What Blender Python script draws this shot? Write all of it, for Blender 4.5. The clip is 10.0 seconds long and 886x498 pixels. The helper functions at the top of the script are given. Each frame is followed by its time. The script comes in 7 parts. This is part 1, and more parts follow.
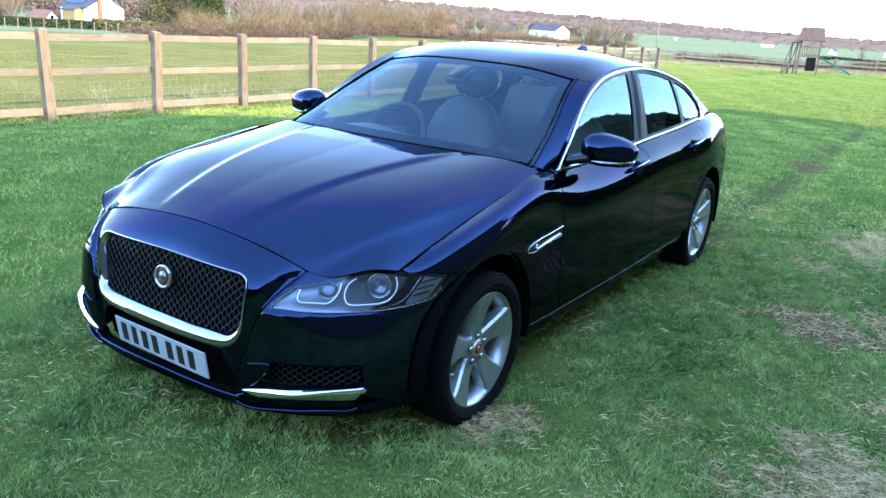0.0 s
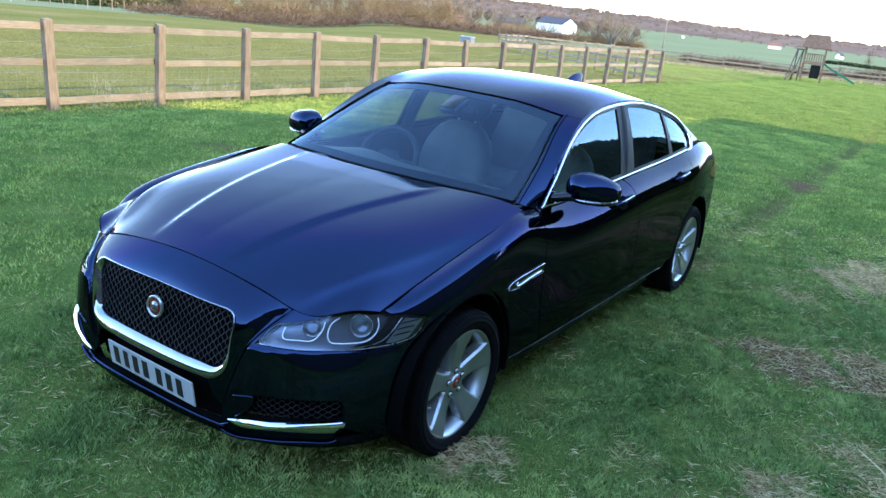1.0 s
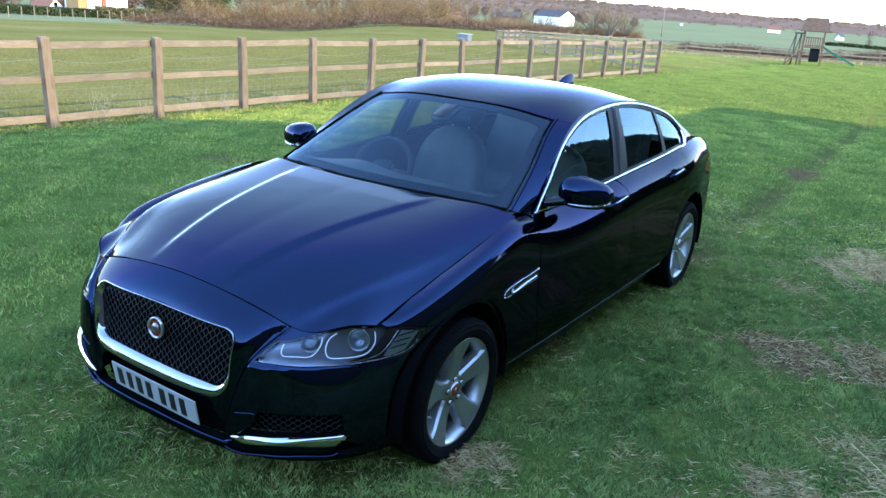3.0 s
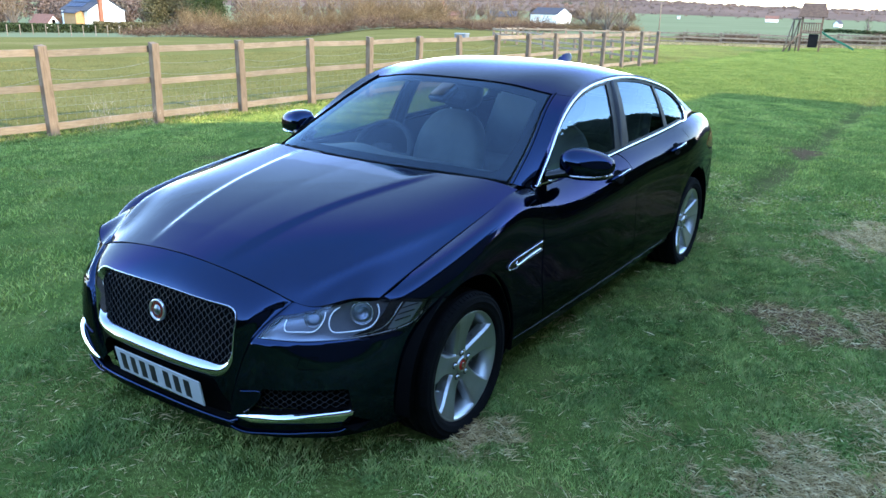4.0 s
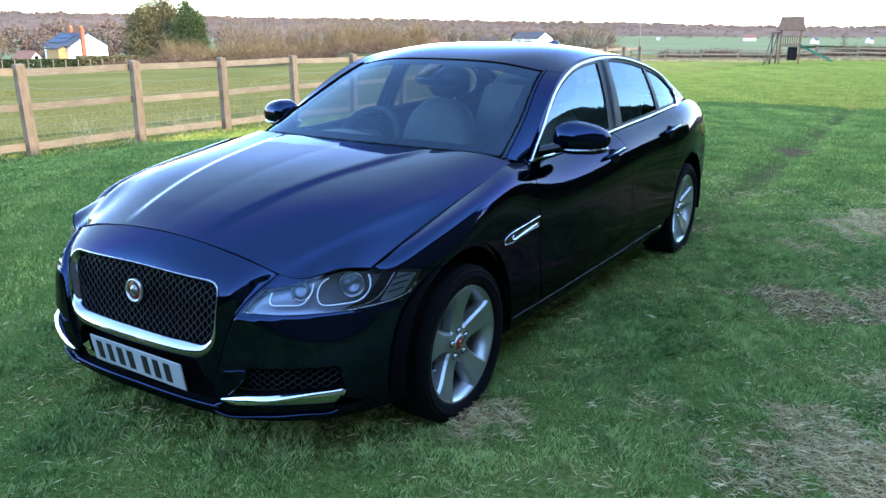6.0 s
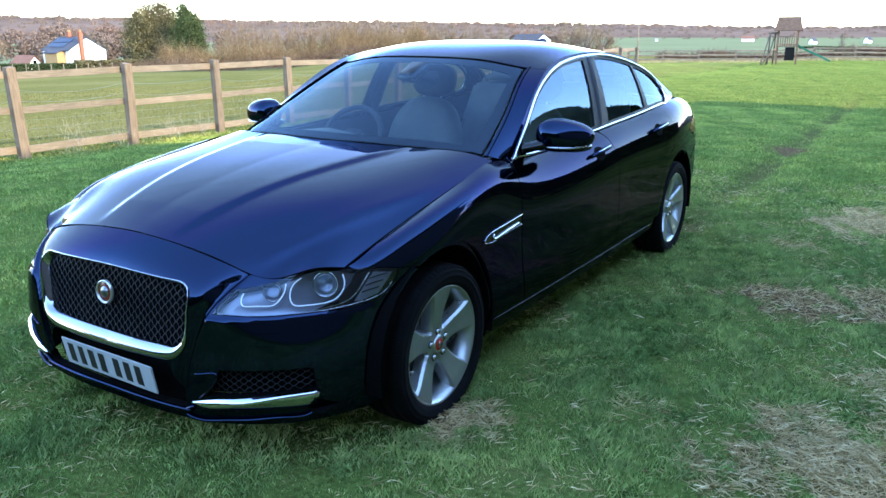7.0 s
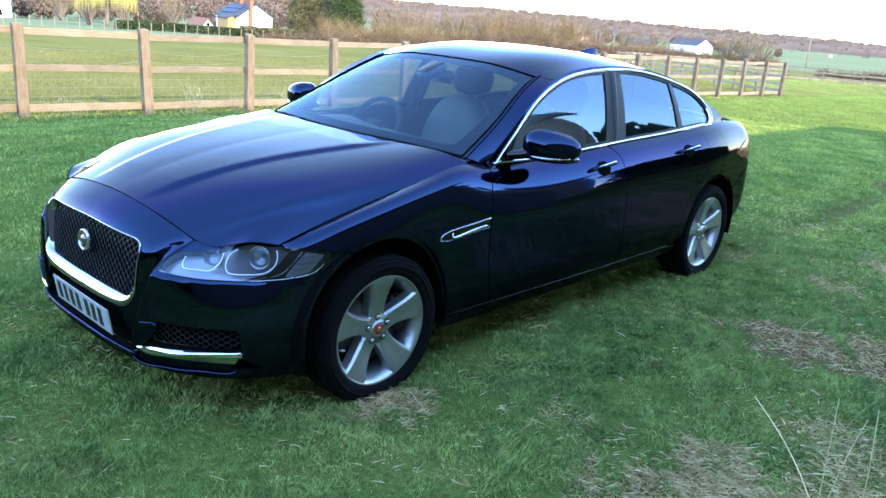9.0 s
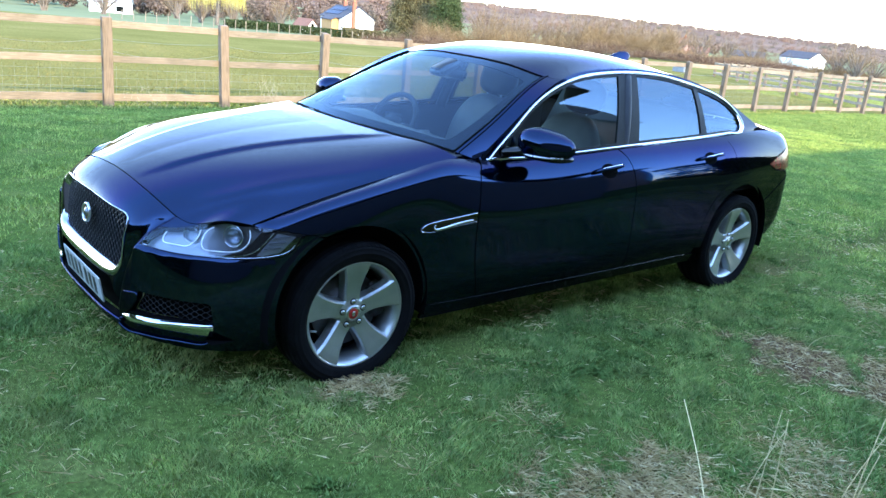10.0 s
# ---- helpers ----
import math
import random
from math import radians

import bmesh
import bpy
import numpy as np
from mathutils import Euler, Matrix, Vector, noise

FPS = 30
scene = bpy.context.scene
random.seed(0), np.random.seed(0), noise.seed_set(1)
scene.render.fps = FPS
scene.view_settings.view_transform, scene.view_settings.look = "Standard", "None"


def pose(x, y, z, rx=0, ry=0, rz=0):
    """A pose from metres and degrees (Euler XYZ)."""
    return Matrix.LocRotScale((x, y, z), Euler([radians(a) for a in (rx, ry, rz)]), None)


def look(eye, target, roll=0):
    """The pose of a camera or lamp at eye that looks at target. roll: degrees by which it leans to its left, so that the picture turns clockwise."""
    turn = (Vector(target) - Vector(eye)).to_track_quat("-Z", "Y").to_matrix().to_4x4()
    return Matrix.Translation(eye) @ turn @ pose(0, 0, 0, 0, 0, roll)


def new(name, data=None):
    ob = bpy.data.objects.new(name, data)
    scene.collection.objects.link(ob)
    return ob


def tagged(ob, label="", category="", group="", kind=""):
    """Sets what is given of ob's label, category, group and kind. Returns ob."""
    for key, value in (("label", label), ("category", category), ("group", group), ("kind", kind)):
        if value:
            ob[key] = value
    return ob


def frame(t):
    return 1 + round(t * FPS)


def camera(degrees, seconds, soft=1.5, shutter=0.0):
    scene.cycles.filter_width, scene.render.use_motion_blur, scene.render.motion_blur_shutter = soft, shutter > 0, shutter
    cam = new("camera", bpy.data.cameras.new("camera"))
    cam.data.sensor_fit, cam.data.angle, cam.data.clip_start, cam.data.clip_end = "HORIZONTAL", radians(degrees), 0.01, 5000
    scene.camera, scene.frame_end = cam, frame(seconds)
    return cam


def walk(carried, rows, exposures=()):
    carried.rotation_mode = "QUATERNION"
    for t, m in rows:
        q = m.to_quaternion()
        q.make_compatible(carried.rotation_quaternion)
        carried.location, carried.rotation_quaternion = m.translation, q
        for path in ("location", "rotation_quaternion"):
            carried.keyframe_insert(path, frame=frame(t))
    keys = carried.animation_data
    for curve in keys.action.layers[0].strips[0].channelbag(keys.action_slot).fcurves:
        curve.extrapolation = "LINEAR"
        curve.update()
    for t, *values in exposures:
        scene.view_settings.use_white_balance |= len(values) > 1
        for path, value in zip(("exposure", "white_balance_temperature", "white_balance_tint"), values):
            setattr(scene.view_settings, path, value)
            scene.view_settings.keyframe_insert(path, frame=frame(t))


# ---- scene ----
from mathutils import geometry

cam = camera(58.4, 10.0)
PATH = [
    (0, (2.343, -2.532, 1.582), (1.302, -0.92, 1.019), 3.7),
    (0.5, (2.396, -2.55, 1.707), (1.344, -0.951, 1.127), 5.2),
    (1, (2.412, -2.556, 1.814), (1.38, -0.947, 1.225), 6.0),
    (1.5, (2.43, -2.569, 1.876), (1.404, -0.952, 1.299), 5.9),
    (2, (2.443, -2.565, 1.916), (1.418, -0.95, 1.329), 5.9),
    (2.5, (2.452, -2.559, 1.913), (1.42, -0.952, 1.317), 5.2),
    (4, (2.483, -2.545, 1.758), (1.427, -0.952, 1.166), 1.4),
    (4.5, (2.483, -2.544, 1.687), (1.438, -0.944, 1.098), 1.9),
    (5, (2.465, -2.538, 1.622), (1.434, -0.922, 1.052), 2.7),
    (6.5, (2.408, -2.427, 1.482), (1.362, -0.804, 0.963), -1.1),
    (7, (2.461, -2.386, 1.48), (1.418, -0.762, 0.956), -0.4),
    (7.5, (2.692, -2.357, 1.516), (1.553, -0.799, 0.992), 2.1),
    (8, (2.839, -2.307, 1.561), (1.639, -0.806, 1.006), 2.8),
    (8.5, (2.951, -2.161, 1.56), (1.708, -0.699, 0.996), 3.8),
    (9, (3.128, -2.057, 1.566), (1.834, -0.639, 1.008), 4.4),
    (9.5, (3.357, -1.923, 1.587), (1.993, -0.57, 1.032), 5.1),
    (10, (3.515, -1.763, 1.569), (2.065, -0.507, 1.004), 5.7),
]
EXPOSURE = [(0.0, 2.90, 5850, 11), (0.5, 2.63, 5850, 11), (1.2, 2.42, 5850, 11), (2.5, 2.35, 5850, 11), (5.0, 2.42, 5850, 11), (6.5, 2.47, 5850, 11), (8.0, 2.67, 5850, 11), (10.0, 2.86, 5850, 11)]
walk(cam, [(t, look(eye, target, roll)) for t, eye, target, roll in PATH], EXPOSURE)

# ---- light ----
SUN_DIR = Vector((0.86, -0.07, 0.505)).normalized()
world = bpy.data.worlds.new("world")
scene.world = world
world.use_nodes = True
wn = world.node_tree
sky = wn.nodes.new("ShaderNodeTexSky")
sky.sky_type = "NISHITA"
sky.sun_disc = False
sky.sun_elevation = math.asin(SUN_DIR.z)
sky.sun_rotation = math.atan2(SUN_DIR.x, SUN_DIR.y)
sky.dust_density = 0.05
sky.air_density = 1.0
sky.ozone_density = 1.1
wn.links.new(sky.outputs[0], wn.nodes["Background"].inputs[0])
wn.nodes["Background"].inputs[1].default_value = 0.25
sun = new("sun", bpy.data.lights.new("sun", "SUN"))
sun.data.energy = 2.1
sun.data.angle = radians(0.6)
sun.data.color = (1.0, 0.79, 0.45)
sun.matrix_world = look(SUN_DIR * 60, (0, 0, 0))


# ---- materials ----
def nodes_of(name):
    m = bpy.data.materials.new(name)
    m.use_nodes = True
    nt = m.node_tree
    return m, nt, nt.nodes["Principled BSDF"]


def node(nt, kind, **inputs):
    n = nt.nodes.new(kind)
    for key, value in inputs.items():
        n.inputs[key.replace("_", " ")].default_value = value
    return n


def noise_at(nt, scale, detail=4.0, coords="Object", stretch=None, rough=0.55):
    tc = nt.nodes.new("ShaderNodeTexCoord")
    n = node(nt, "ShaderNodeTexNoise", Scale=scale, Detail=detail, Roughness=rough)
    if stretch:
        mp = nt.nodes.new("ShaderNodeMapping")
        mp.inputs["Scale"].default_value = stretch
        nt.links.new(tc.outputs[coords], mp.inputs["Vector"])
        nt.links.new(mp.outputs[0], n.inputs["Vector"])
    else:
        nt.links.new(tc.outputs[coords], n.inputs["Vector"])
    return n.outputs["Fac"]


def ramp(nt, fac, *stops):
    r = nt.nodes.new("ShaderNodeValToRGB")
    el = r.color_ramp.elements
    while len(el) < len(stops):
        el.new(0.5)
    for e, (p, c) in zip(el, stops):
        e.position, e.color = p, (*c, 1)
    nt.links.new(fac, r.inputs[0])
    return r.outputs[0]


def mix(nt, a, b, fac=0.5, blend="MIX"):
    n = nt.nodes.new("ShaderNodeMix")
    n.data_type, n.blend_type = "RGBA", blend
    for sock, v in ((n.inputs[0], fac), (n.inputs[6], a), (n.inputs[7], b)):
        if isinstance(v, bpy.types.NodeSocket):
            nt.links.new(v, sock)
        else:
            sock.default_value = v if isinstance(v, (int, float)) else (*v, 1)
    return n.outputs[2]


def bump(nt, p, height, strength, distance):
    b = node(nt, "ShaderNodeBump", Strength=strength, Distance=distance)
    nt.links.new(height, b.inputs["Height"])
    nt.links.new(b.outputs[0], p.inputs["Normal"])


def plain(name, color, rough=0.5, metal=0.0, vary=0.12, scale=6.0, grain=0.0, grain_scale=120.0, coat=0.0, coords="Object", spec=0.5):
    """A surface of one colour with soft mottling, a little wear in its gloss and optional fine relief."""
    m, nt, p = nodes_of(name)
    lo = tuple(c * (1 - vary) for c in color)
    hi = tuple(min(1, c * (1 + vary)) for c in color)
    big = ramp(nt, noise_at(nt, scale, 5, coords), (0.3, lo), (0.7, hi))
    nt.links.new(big, p.inputs["Base Color"])
    fine = noise_at(nt, scale * 5, 3, coords)
    mr = node(nt, "ShaderNodeMapRange")
    mr.inputs["To Min"].default_value = max(0.0, rough - 0.06)
    mr.inputs["To Max"].default_value = min(1.0, rough + 0.06)
    nt.links.new(fine, mr.inputs["Value"])
    nt.links.new(mr.outputs[0], p.inputs["Roughness"])
    p.inputs["Metallic"].default_value = metal
    p.inputs["Coat Weight"].default_value = coat
    p.inputs["Specular IOR Level"].default_value = spec
    p.inputs["Coat Roughness"].default_value = 0.04
    if grain:
        bump(nt, p, noise_at(nt, grain_scale, 3, coords), grain, 0.004)
    return m


def car_paint():
    """Dark blue metallic base under a clear coat with a trace of dust."""
    m, nt, p = nodes_of("midnight_blue_paint")
    tc = nt.nodes.new("ShaderNodeTexCoord")
    vor = node(nt, "ShaderNodeTexVoronoi", Scale=2600.0)
    nt.links.new(tc.outputs["Object"], vor.inputs["Vector"])
    flake = ramp(nt, vor.outputs["Distance"], (0.0, (0.0114, 0.0268, 0.075)), (0.6, (0.0064, 0.0150, 0.042)))
    nt.links.new(flake, p.inputs["Base Color"])
    p.inputs["Metallic"].default_value = 0.975
    p.inputs["Specular Tint"].default_value = (0.10, 0.19, 0.33, 1)
    p.inputs["Roughness"].default_value = 0.07
    p.inputs["Coat Weight"].default_value = 0.33
    p.inputs["Coat IOR"].default_value = 1.45
    film = ramp(nt, noise_at(nt, 9, 6), (0.35, (0.004,) * 3), (0.75, (0.016,) * 3))
    nt.links.new(film, p.inputs["Coat Roughness"])
    return m


def glass(name, tint, strength=1.0, rim=0.42):
    """A thin pane: what lies behind shows through a tint, and gloss grows towards grazing sight."""
    m = bpy.data.materials.new(name)
    m.use_nodes = True
    nt = m.node_tree
    nt.nodes.clear()
    out = nt.nodes.new("ShaderNodeOutputMaterial")
    tr = nt.nodes.new("ShaderNodeBsdfTransparent")
    tr.inputs[0].default_value = (*tint, 1)
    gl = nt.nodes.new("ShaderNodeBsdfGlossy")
    # sky blue is put into the gloss colour, so reflections come out bluer
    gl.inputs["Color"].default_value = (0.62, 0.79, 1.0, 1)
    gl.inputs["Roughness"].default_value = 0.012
    lw = nt.nodes.new("ShaderNodeLayerWeight")
    lw.inputs["Blend"].default_value = 0.5
    pw = nt.nodes.new("ShaderNodeMath")
    pw.operation = "POWER"
    pw.inputs[1].default_value = 4.2
    nt.links.new(lw.outputs["Facing"], pw.inputs[0])
    mul = nt.nodes.new("ShaderNodeMath")
    mul.operation, mul.use_clamp = "MULTIPLY_ADD", True
    mul.inputs[1].default_value = rim
    mul.inputs[2].default_value = 0.055 * strength
    ms = nt.nodes.new("ShaderNodeMixShader")
    nt.links.new(pw.outputs[0], mul.inputs[0])
    nt.links.new(mul.outputs[0], ms.inputs[0])
    nt.links.new(tr.outputs[0], ms.inputs[1])
    nt.links.new(gl.outputs[0], ms.inputs[2])
    nt.links.new(ms.outputs[0], out.inputs[0])
    return m


def lawn_colours(nt, coords="Object"):
    """Green, worn and mossy parts of the lawn, in world metres."""
    big = noise_at(nt, 0.35, 4, coords)
    mid = noise_at(nt, 2.2, 5, coords)
    fine = noise_at(nt, 45, 5, coords)
    green = ramp(nt, mid, (0.25, (0.056, 0.086, 0.020)), (0.5, (0.092, 0.126, 0.028)), (0.8, (0.150, 0.155, 0.045)))
    deep = mix(nt, green, ramp(nt, fine, (0.3, (0.35,) * 3), (0.7, (1.3,) * 3)), 0.8, "MULTIPLY")
    return deep, big, mid, fine


def blade_mat(name, a, b, c, patchy=1.0):
    """Grass leaves: each its own tint, in patches from deep green to yellowed."""
    m, nt, p = nodes_of(name)
    geo = nt.nodes.new("ShaderNodeNewGeometry")
    col = ramp(nt, geo.outputs["Random Per Island"], (0.0, a), (0.55, b), (1.0, c))
    k = patchy
    patch = ramp(nt, noise_at(nt, 1.1, 5), (0.30, (1 - 0.34 * k, 1 - 0.26 * k, 1 - 0.30 * k)), (0.70, (1 + 0.36 * k, 1 + 0.22 * k, 1 + 0.10 * k)))
    clump = ramp(nt, noise_at(nt, 13, 4), (0.34, (1 - 0.36 * k, 1 - 0.32 * k, 1 - 0.34 * k)), (0.64, (1 + 0.24 * k, 1 + 0.22 * k, 1 + 0.16 * k)))
    yellow = ramp(nt, noise_at(nt, 3.1, 5, "Object", (1.0, 0.7, 1.0)), (0.52, (0, 0, 0)), (0.74, (0.42 * k,) * 3))
    base = mix(nt, mix(nt, col, patch, 1.0, "MULTIPLY"), clump, 1.0, "MULTIPLY")
    nt.links.new(mix(nt, base, (0.30, 0.255, 0.105), yellow), p.inputs["Base Color"])
    p.inputs["Roughness"].default_value = 0.7
    p.inputs["Specular IOR Level"].default_value = 0.04
    return m


def timber(name, a, b, grain_axis=(14, 14, 0.9)):
    """Weathered sawn wood: streaks along the grain, knots of damp, a fibrous relief."""
    m, nt, p = nodes_of(name)
    streak = noise_at(nt, 5, 6, "Object", grain_axis, 0.65)
    info = nt.nodes.new("ShaderNodeObjectInfo")
    base = ramp(nt, streak, (0.25, a), (0.75, b))
    tone = ramp(nt, info.outputs["Random"], (0.0, (0.82,) * 3), (1.0, (1.15, 1.12, 1.08)))
    stain = ramp(nt, noise_at(nt, 2.4, 5), (0.32, (0.6, 0.62, 0.58)), (0.6, (1, 1, 1)))
    nt.links.new(mix(nt, mix(nt, base, tone, 1, "MULTIPLY"), stain, 0.7, "MULTIPLY"), p.inputs["Base Color"])
    p.inputs["Roughness"].default_value = 0.85
    p.inputs["Specular IOR Level"].default_value = 0.2
    bump(nt, p, streak, 0.6, 0.006)
    return m


PAINT = car_paint()
CHROME = plain("chrome", (0.82, 0.83, 0.85), 0.07, 1.0, 0.04)
DARK_CHROME = plain("smoked_chrome", (0.36, 0.38, 0.43), 0.10, 1.0, 0.06)
BLADE_CHROME = plain("bright_blade_chrome", (0.60, 0.62, 0.64), 0.08, 1.0, 0.05)
SATIN = plain("satin_metal", (0.55, 0.56, 0.57), 0.28, 1.0, 0.05)
ALLOY = plain("silver_alloy", (0.42, 0.435, 0.43), 0.36, 0.85, 0.05, 20)
DISC = plain("cast_disc", (0.10, 0.10, 0.105), 0.45, 0.9, 0.2)
CALIPER = plain("dark_caliper", (0.03, 0.03, 0.032), 0.5, 0.3, 0.2)
RUBBER = plain("tyre_rubber", (0.0050, 0.0050, 0.0054), 0.9, 0, 0.35, 14, 0.35, 160, spec=0.08)
BLACK = plain("black_plastic", (0.008, 0.008, 0.009), 0.5, 0, 0.2, 10, 0.2, 300, spec=0.2)
GLOSS_BLACK = plain("gloss_black_trim", (0.003, 0.003, 0.0035), 0.08, 0, 0.1, 8, coat=0.2, spec=0.3)
# near-black with the shade of gaps and hollows in its colour; also black trim
VOID = plain("shade_and_trim_black", (0.0018, 0.0018, 0.002), 0.9, 0, 0.2, spec=0.05)
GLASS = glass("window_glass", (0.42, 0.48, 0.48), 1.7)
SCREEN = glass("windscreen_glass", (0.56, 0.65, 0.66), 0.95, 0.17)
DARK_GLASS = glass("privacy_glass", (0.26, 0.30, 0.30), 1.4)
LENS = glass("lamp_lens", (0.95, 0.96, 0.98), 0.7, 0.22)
LEATHER = plain("cream_leather", (0.19, 0.186, 0.168), 0.5, 0, 0.1, 8, 0.25, 220)
DARK_TRIM = plain("charcoal_interior", (0.022, 0.023, 0.026), 0.6, 0, 0.2, 9, 0.3, 260)
HEADLINER = plain("grey_headliner", (0.20, 0.20, 0.195), 0.9, 0, 0.08)
PLATE = plain("plate_white", (0.36, 0.37, 0.37), 0.4, 0, 0.05, 12)
INK = plain("plate_ink", (0.012, 0.012, 0.013), 0.4)
RED = plain("red_enamel", (0.35, 0.02, 0.02), 0.25, 0, 0.2, 30, coat=0.5)
DARK_RED = plain("dark_red_enamel", (0.10, 0.010, 0.012), 0.25, 0, 0.3, 60, coat=0.4)
TAIL_RED = plain("red_lamp", (0.12, 0.004, 0.006), 0.2, 0, 0.15, 20, coat=0.05, spec=0.15)
POST_WOOD = timber("weathered_post", (0.105, 0.076, 0.052), (0.250, 0.190, 0.136))
RAIL_WOOD = timber("weathered_rail", (0.138, 0.106, 0.074), (0.295, 0.238, 0.172), (14, 0.9, 14))
DARK_WOOD = timber("brown_stained_wood", (0.10, 0.062, 0.04), (0.22, 0.145, 0.10))


# ---- mesh helpers ----
def link(name, me, material=None, parent=None, label=""):
    ob = new(name, me)
    if material is not None and not me.materials:
        me.materials.append(material)
    if parent is not None:
        ob.parent = parent
    if label:
        ob["label"] = label
    return ob


def part(name, bm, material, parent=None, label="", smooth=False):
    me = bpy.data.meshes.new(name)
    bm.normal_update()
    bm.to_mesh(me)
    bm.free()
    if smooth:
        me.shade_smooth()
    return link(name, me, material, parent, label)


def raw(name, verts, faces, material, parent=None, label="", smooth=False):
    me = bpy.data.meshes.new(name)
    me.from_pydata([tuple(v) for v in verts], [], [tuple(int(i) for i in f) for f in faces])
    me.update()
    if smooth:
        me.shade_smooth()
    return link(name, me, material, parent, label)


def empty(name, place=(0, 0, 0)):
    ob = new(name)
    ob.empty_display_size = 0.2
    ob.location = place
    return ob


def box_bm(size, at=(0, 0, 0), bevel=0.0, turn=None, bm=None, segments=2):
    bm = bm or bmesh.new()
    m = Matrix.Translation(at) @ (turn or Matrix()) @ Matrix.Diagonal((*size, 1))
    made = bmesh.ops.create_cube(bm, size=1, matrix=m)["verts"]
    if bevel:
        edges = list({e for v in made for e in v.link_edges})
        bmesh.ops.bevel(bm, geom=edges, offset=bevel, segments=segments, affect="EDGES")
    return bm


def tube_mesh(path, radius, sides=8, closed=False, flat=1.0):
    """Vertices and faces of a tube along a path; radius may be a list."""
    P = np.array(path, float)
    n = len(P)
    R = np.broadcast_to(np.array(radius, float), (n,))
    if closed:
        T = np.roll(P, -1, 0) - np.roll(P, 1, 0)
    else:
        T = np.gradient(P, axis=0)
    T /= np.linalg.norm(T, axis=1)[:, None] + 1e-12
    up = np.array((0.0, 0.0, 1.0))
    if abs(T @ up).mean() > 0.85:
        up = np.array((0.0, 1.0, 0.0))
    A = np.cross(T, up)
    A /= np.linalg.norm(A, axis=1)[:, None] + 1e-12
    B = np.cross(A, T)
    verts, faces = [], []
    for k in range(sides):
        w = 2 * math.pi * k / sides
        verts.append(P + (A * math.cos(w) * flat + B * math.sin(w)) * R[:, None])
    V = np.stack(verts, 1).reshape(-1, 3)
    for i in range(n if closed else n - 1):
        j = (i + 1) % n
        for k in range(sides):
            l = (k + 1) % sides
            faces.append((i * sides + k, i * sides + l, j * sides + l, j * sides + k))
    if not closed:
        faces.append(tuple(range(sides))[::-1])
        faces.append(tuple((n - 1) * sides + k for k in range(sides)))
    return V, faces


def tube(name, path, radius, material, parent=None, label="", sides=8, closed=False, flat=1.0):
    v, f = tube_mesh(path, radius, sides, closed, flat)
    return raw(name, v, f, material, parent, label, True)


def revolve(profile, axis="x", sides=48, centre=(0, 0, 0), loop=False):
    """Turn (axis place, radius) pairs about an axis; returns vertices and faces."""
    verts, faces = [], []
    n = len(profile)
    for k in range(sides):
        w = 2 * math.pi * k / sides
        for a, r in profile:
            c, s = r * math.cos(w), r * math.sin(w)
            v = {"x": (a, c, s), "y": (c, a, s), "z": (c, s, a)}[axis]
            verts.append((v[0] + centre[0], v[1] + centre[1], v[2] + centre[2]))
    for k in range(sides):
        l = (k + 1) % sides
        for i in range(n if loop else n - 1):
            j = (i + 1) % n
            faces.append((k * n + i, k * n + j, l * n + j, l * n + i))
    return verts, faces


# ---- smooth surfaces from key lines ----
def second_matrix(t):
    """Matrix from knot values to the second derivatives of the natural cubic spline."""
    n = len(t)
    A, R = np.eye(n), np.zeros((n, n))
    for i in range(1, n - 1):
        h0, h1 = t[i] - t[i - 1], t[i + 1] - t[i]
        A[i, i - 1], A[i, i], A[i, i + 1] = h0, 2 * (h0 + h1), h1
        R[i, i - 1], R[i, i], R[i, i + 1] = 6 / h0, -6 / h0 - 6 / h1, 6 / h1
    return np.linalg.solve(A, R)


def spline(t, P, x):
    """Natural cubic spline through P at knots t, at the values x."""
    t, P, x = np.array(t, float), np.array(P, float), np.array(x, float)
    M = second_matrix(t) @ P
    i = np.clip(np.searchsorted(t, x) - 1, 0, len(t) - 2)
    h = (t[i + 1] - t[i])[:, None]
    b = ((x - t[i]) / h[:, 0])[:, None]
    a = 1 - b
    return a * P[i] + b * P[i + 1] + ((a ** 3 - a) * M[i] + (b ** 3 - b) * M[i + 1]) * h * h / 6


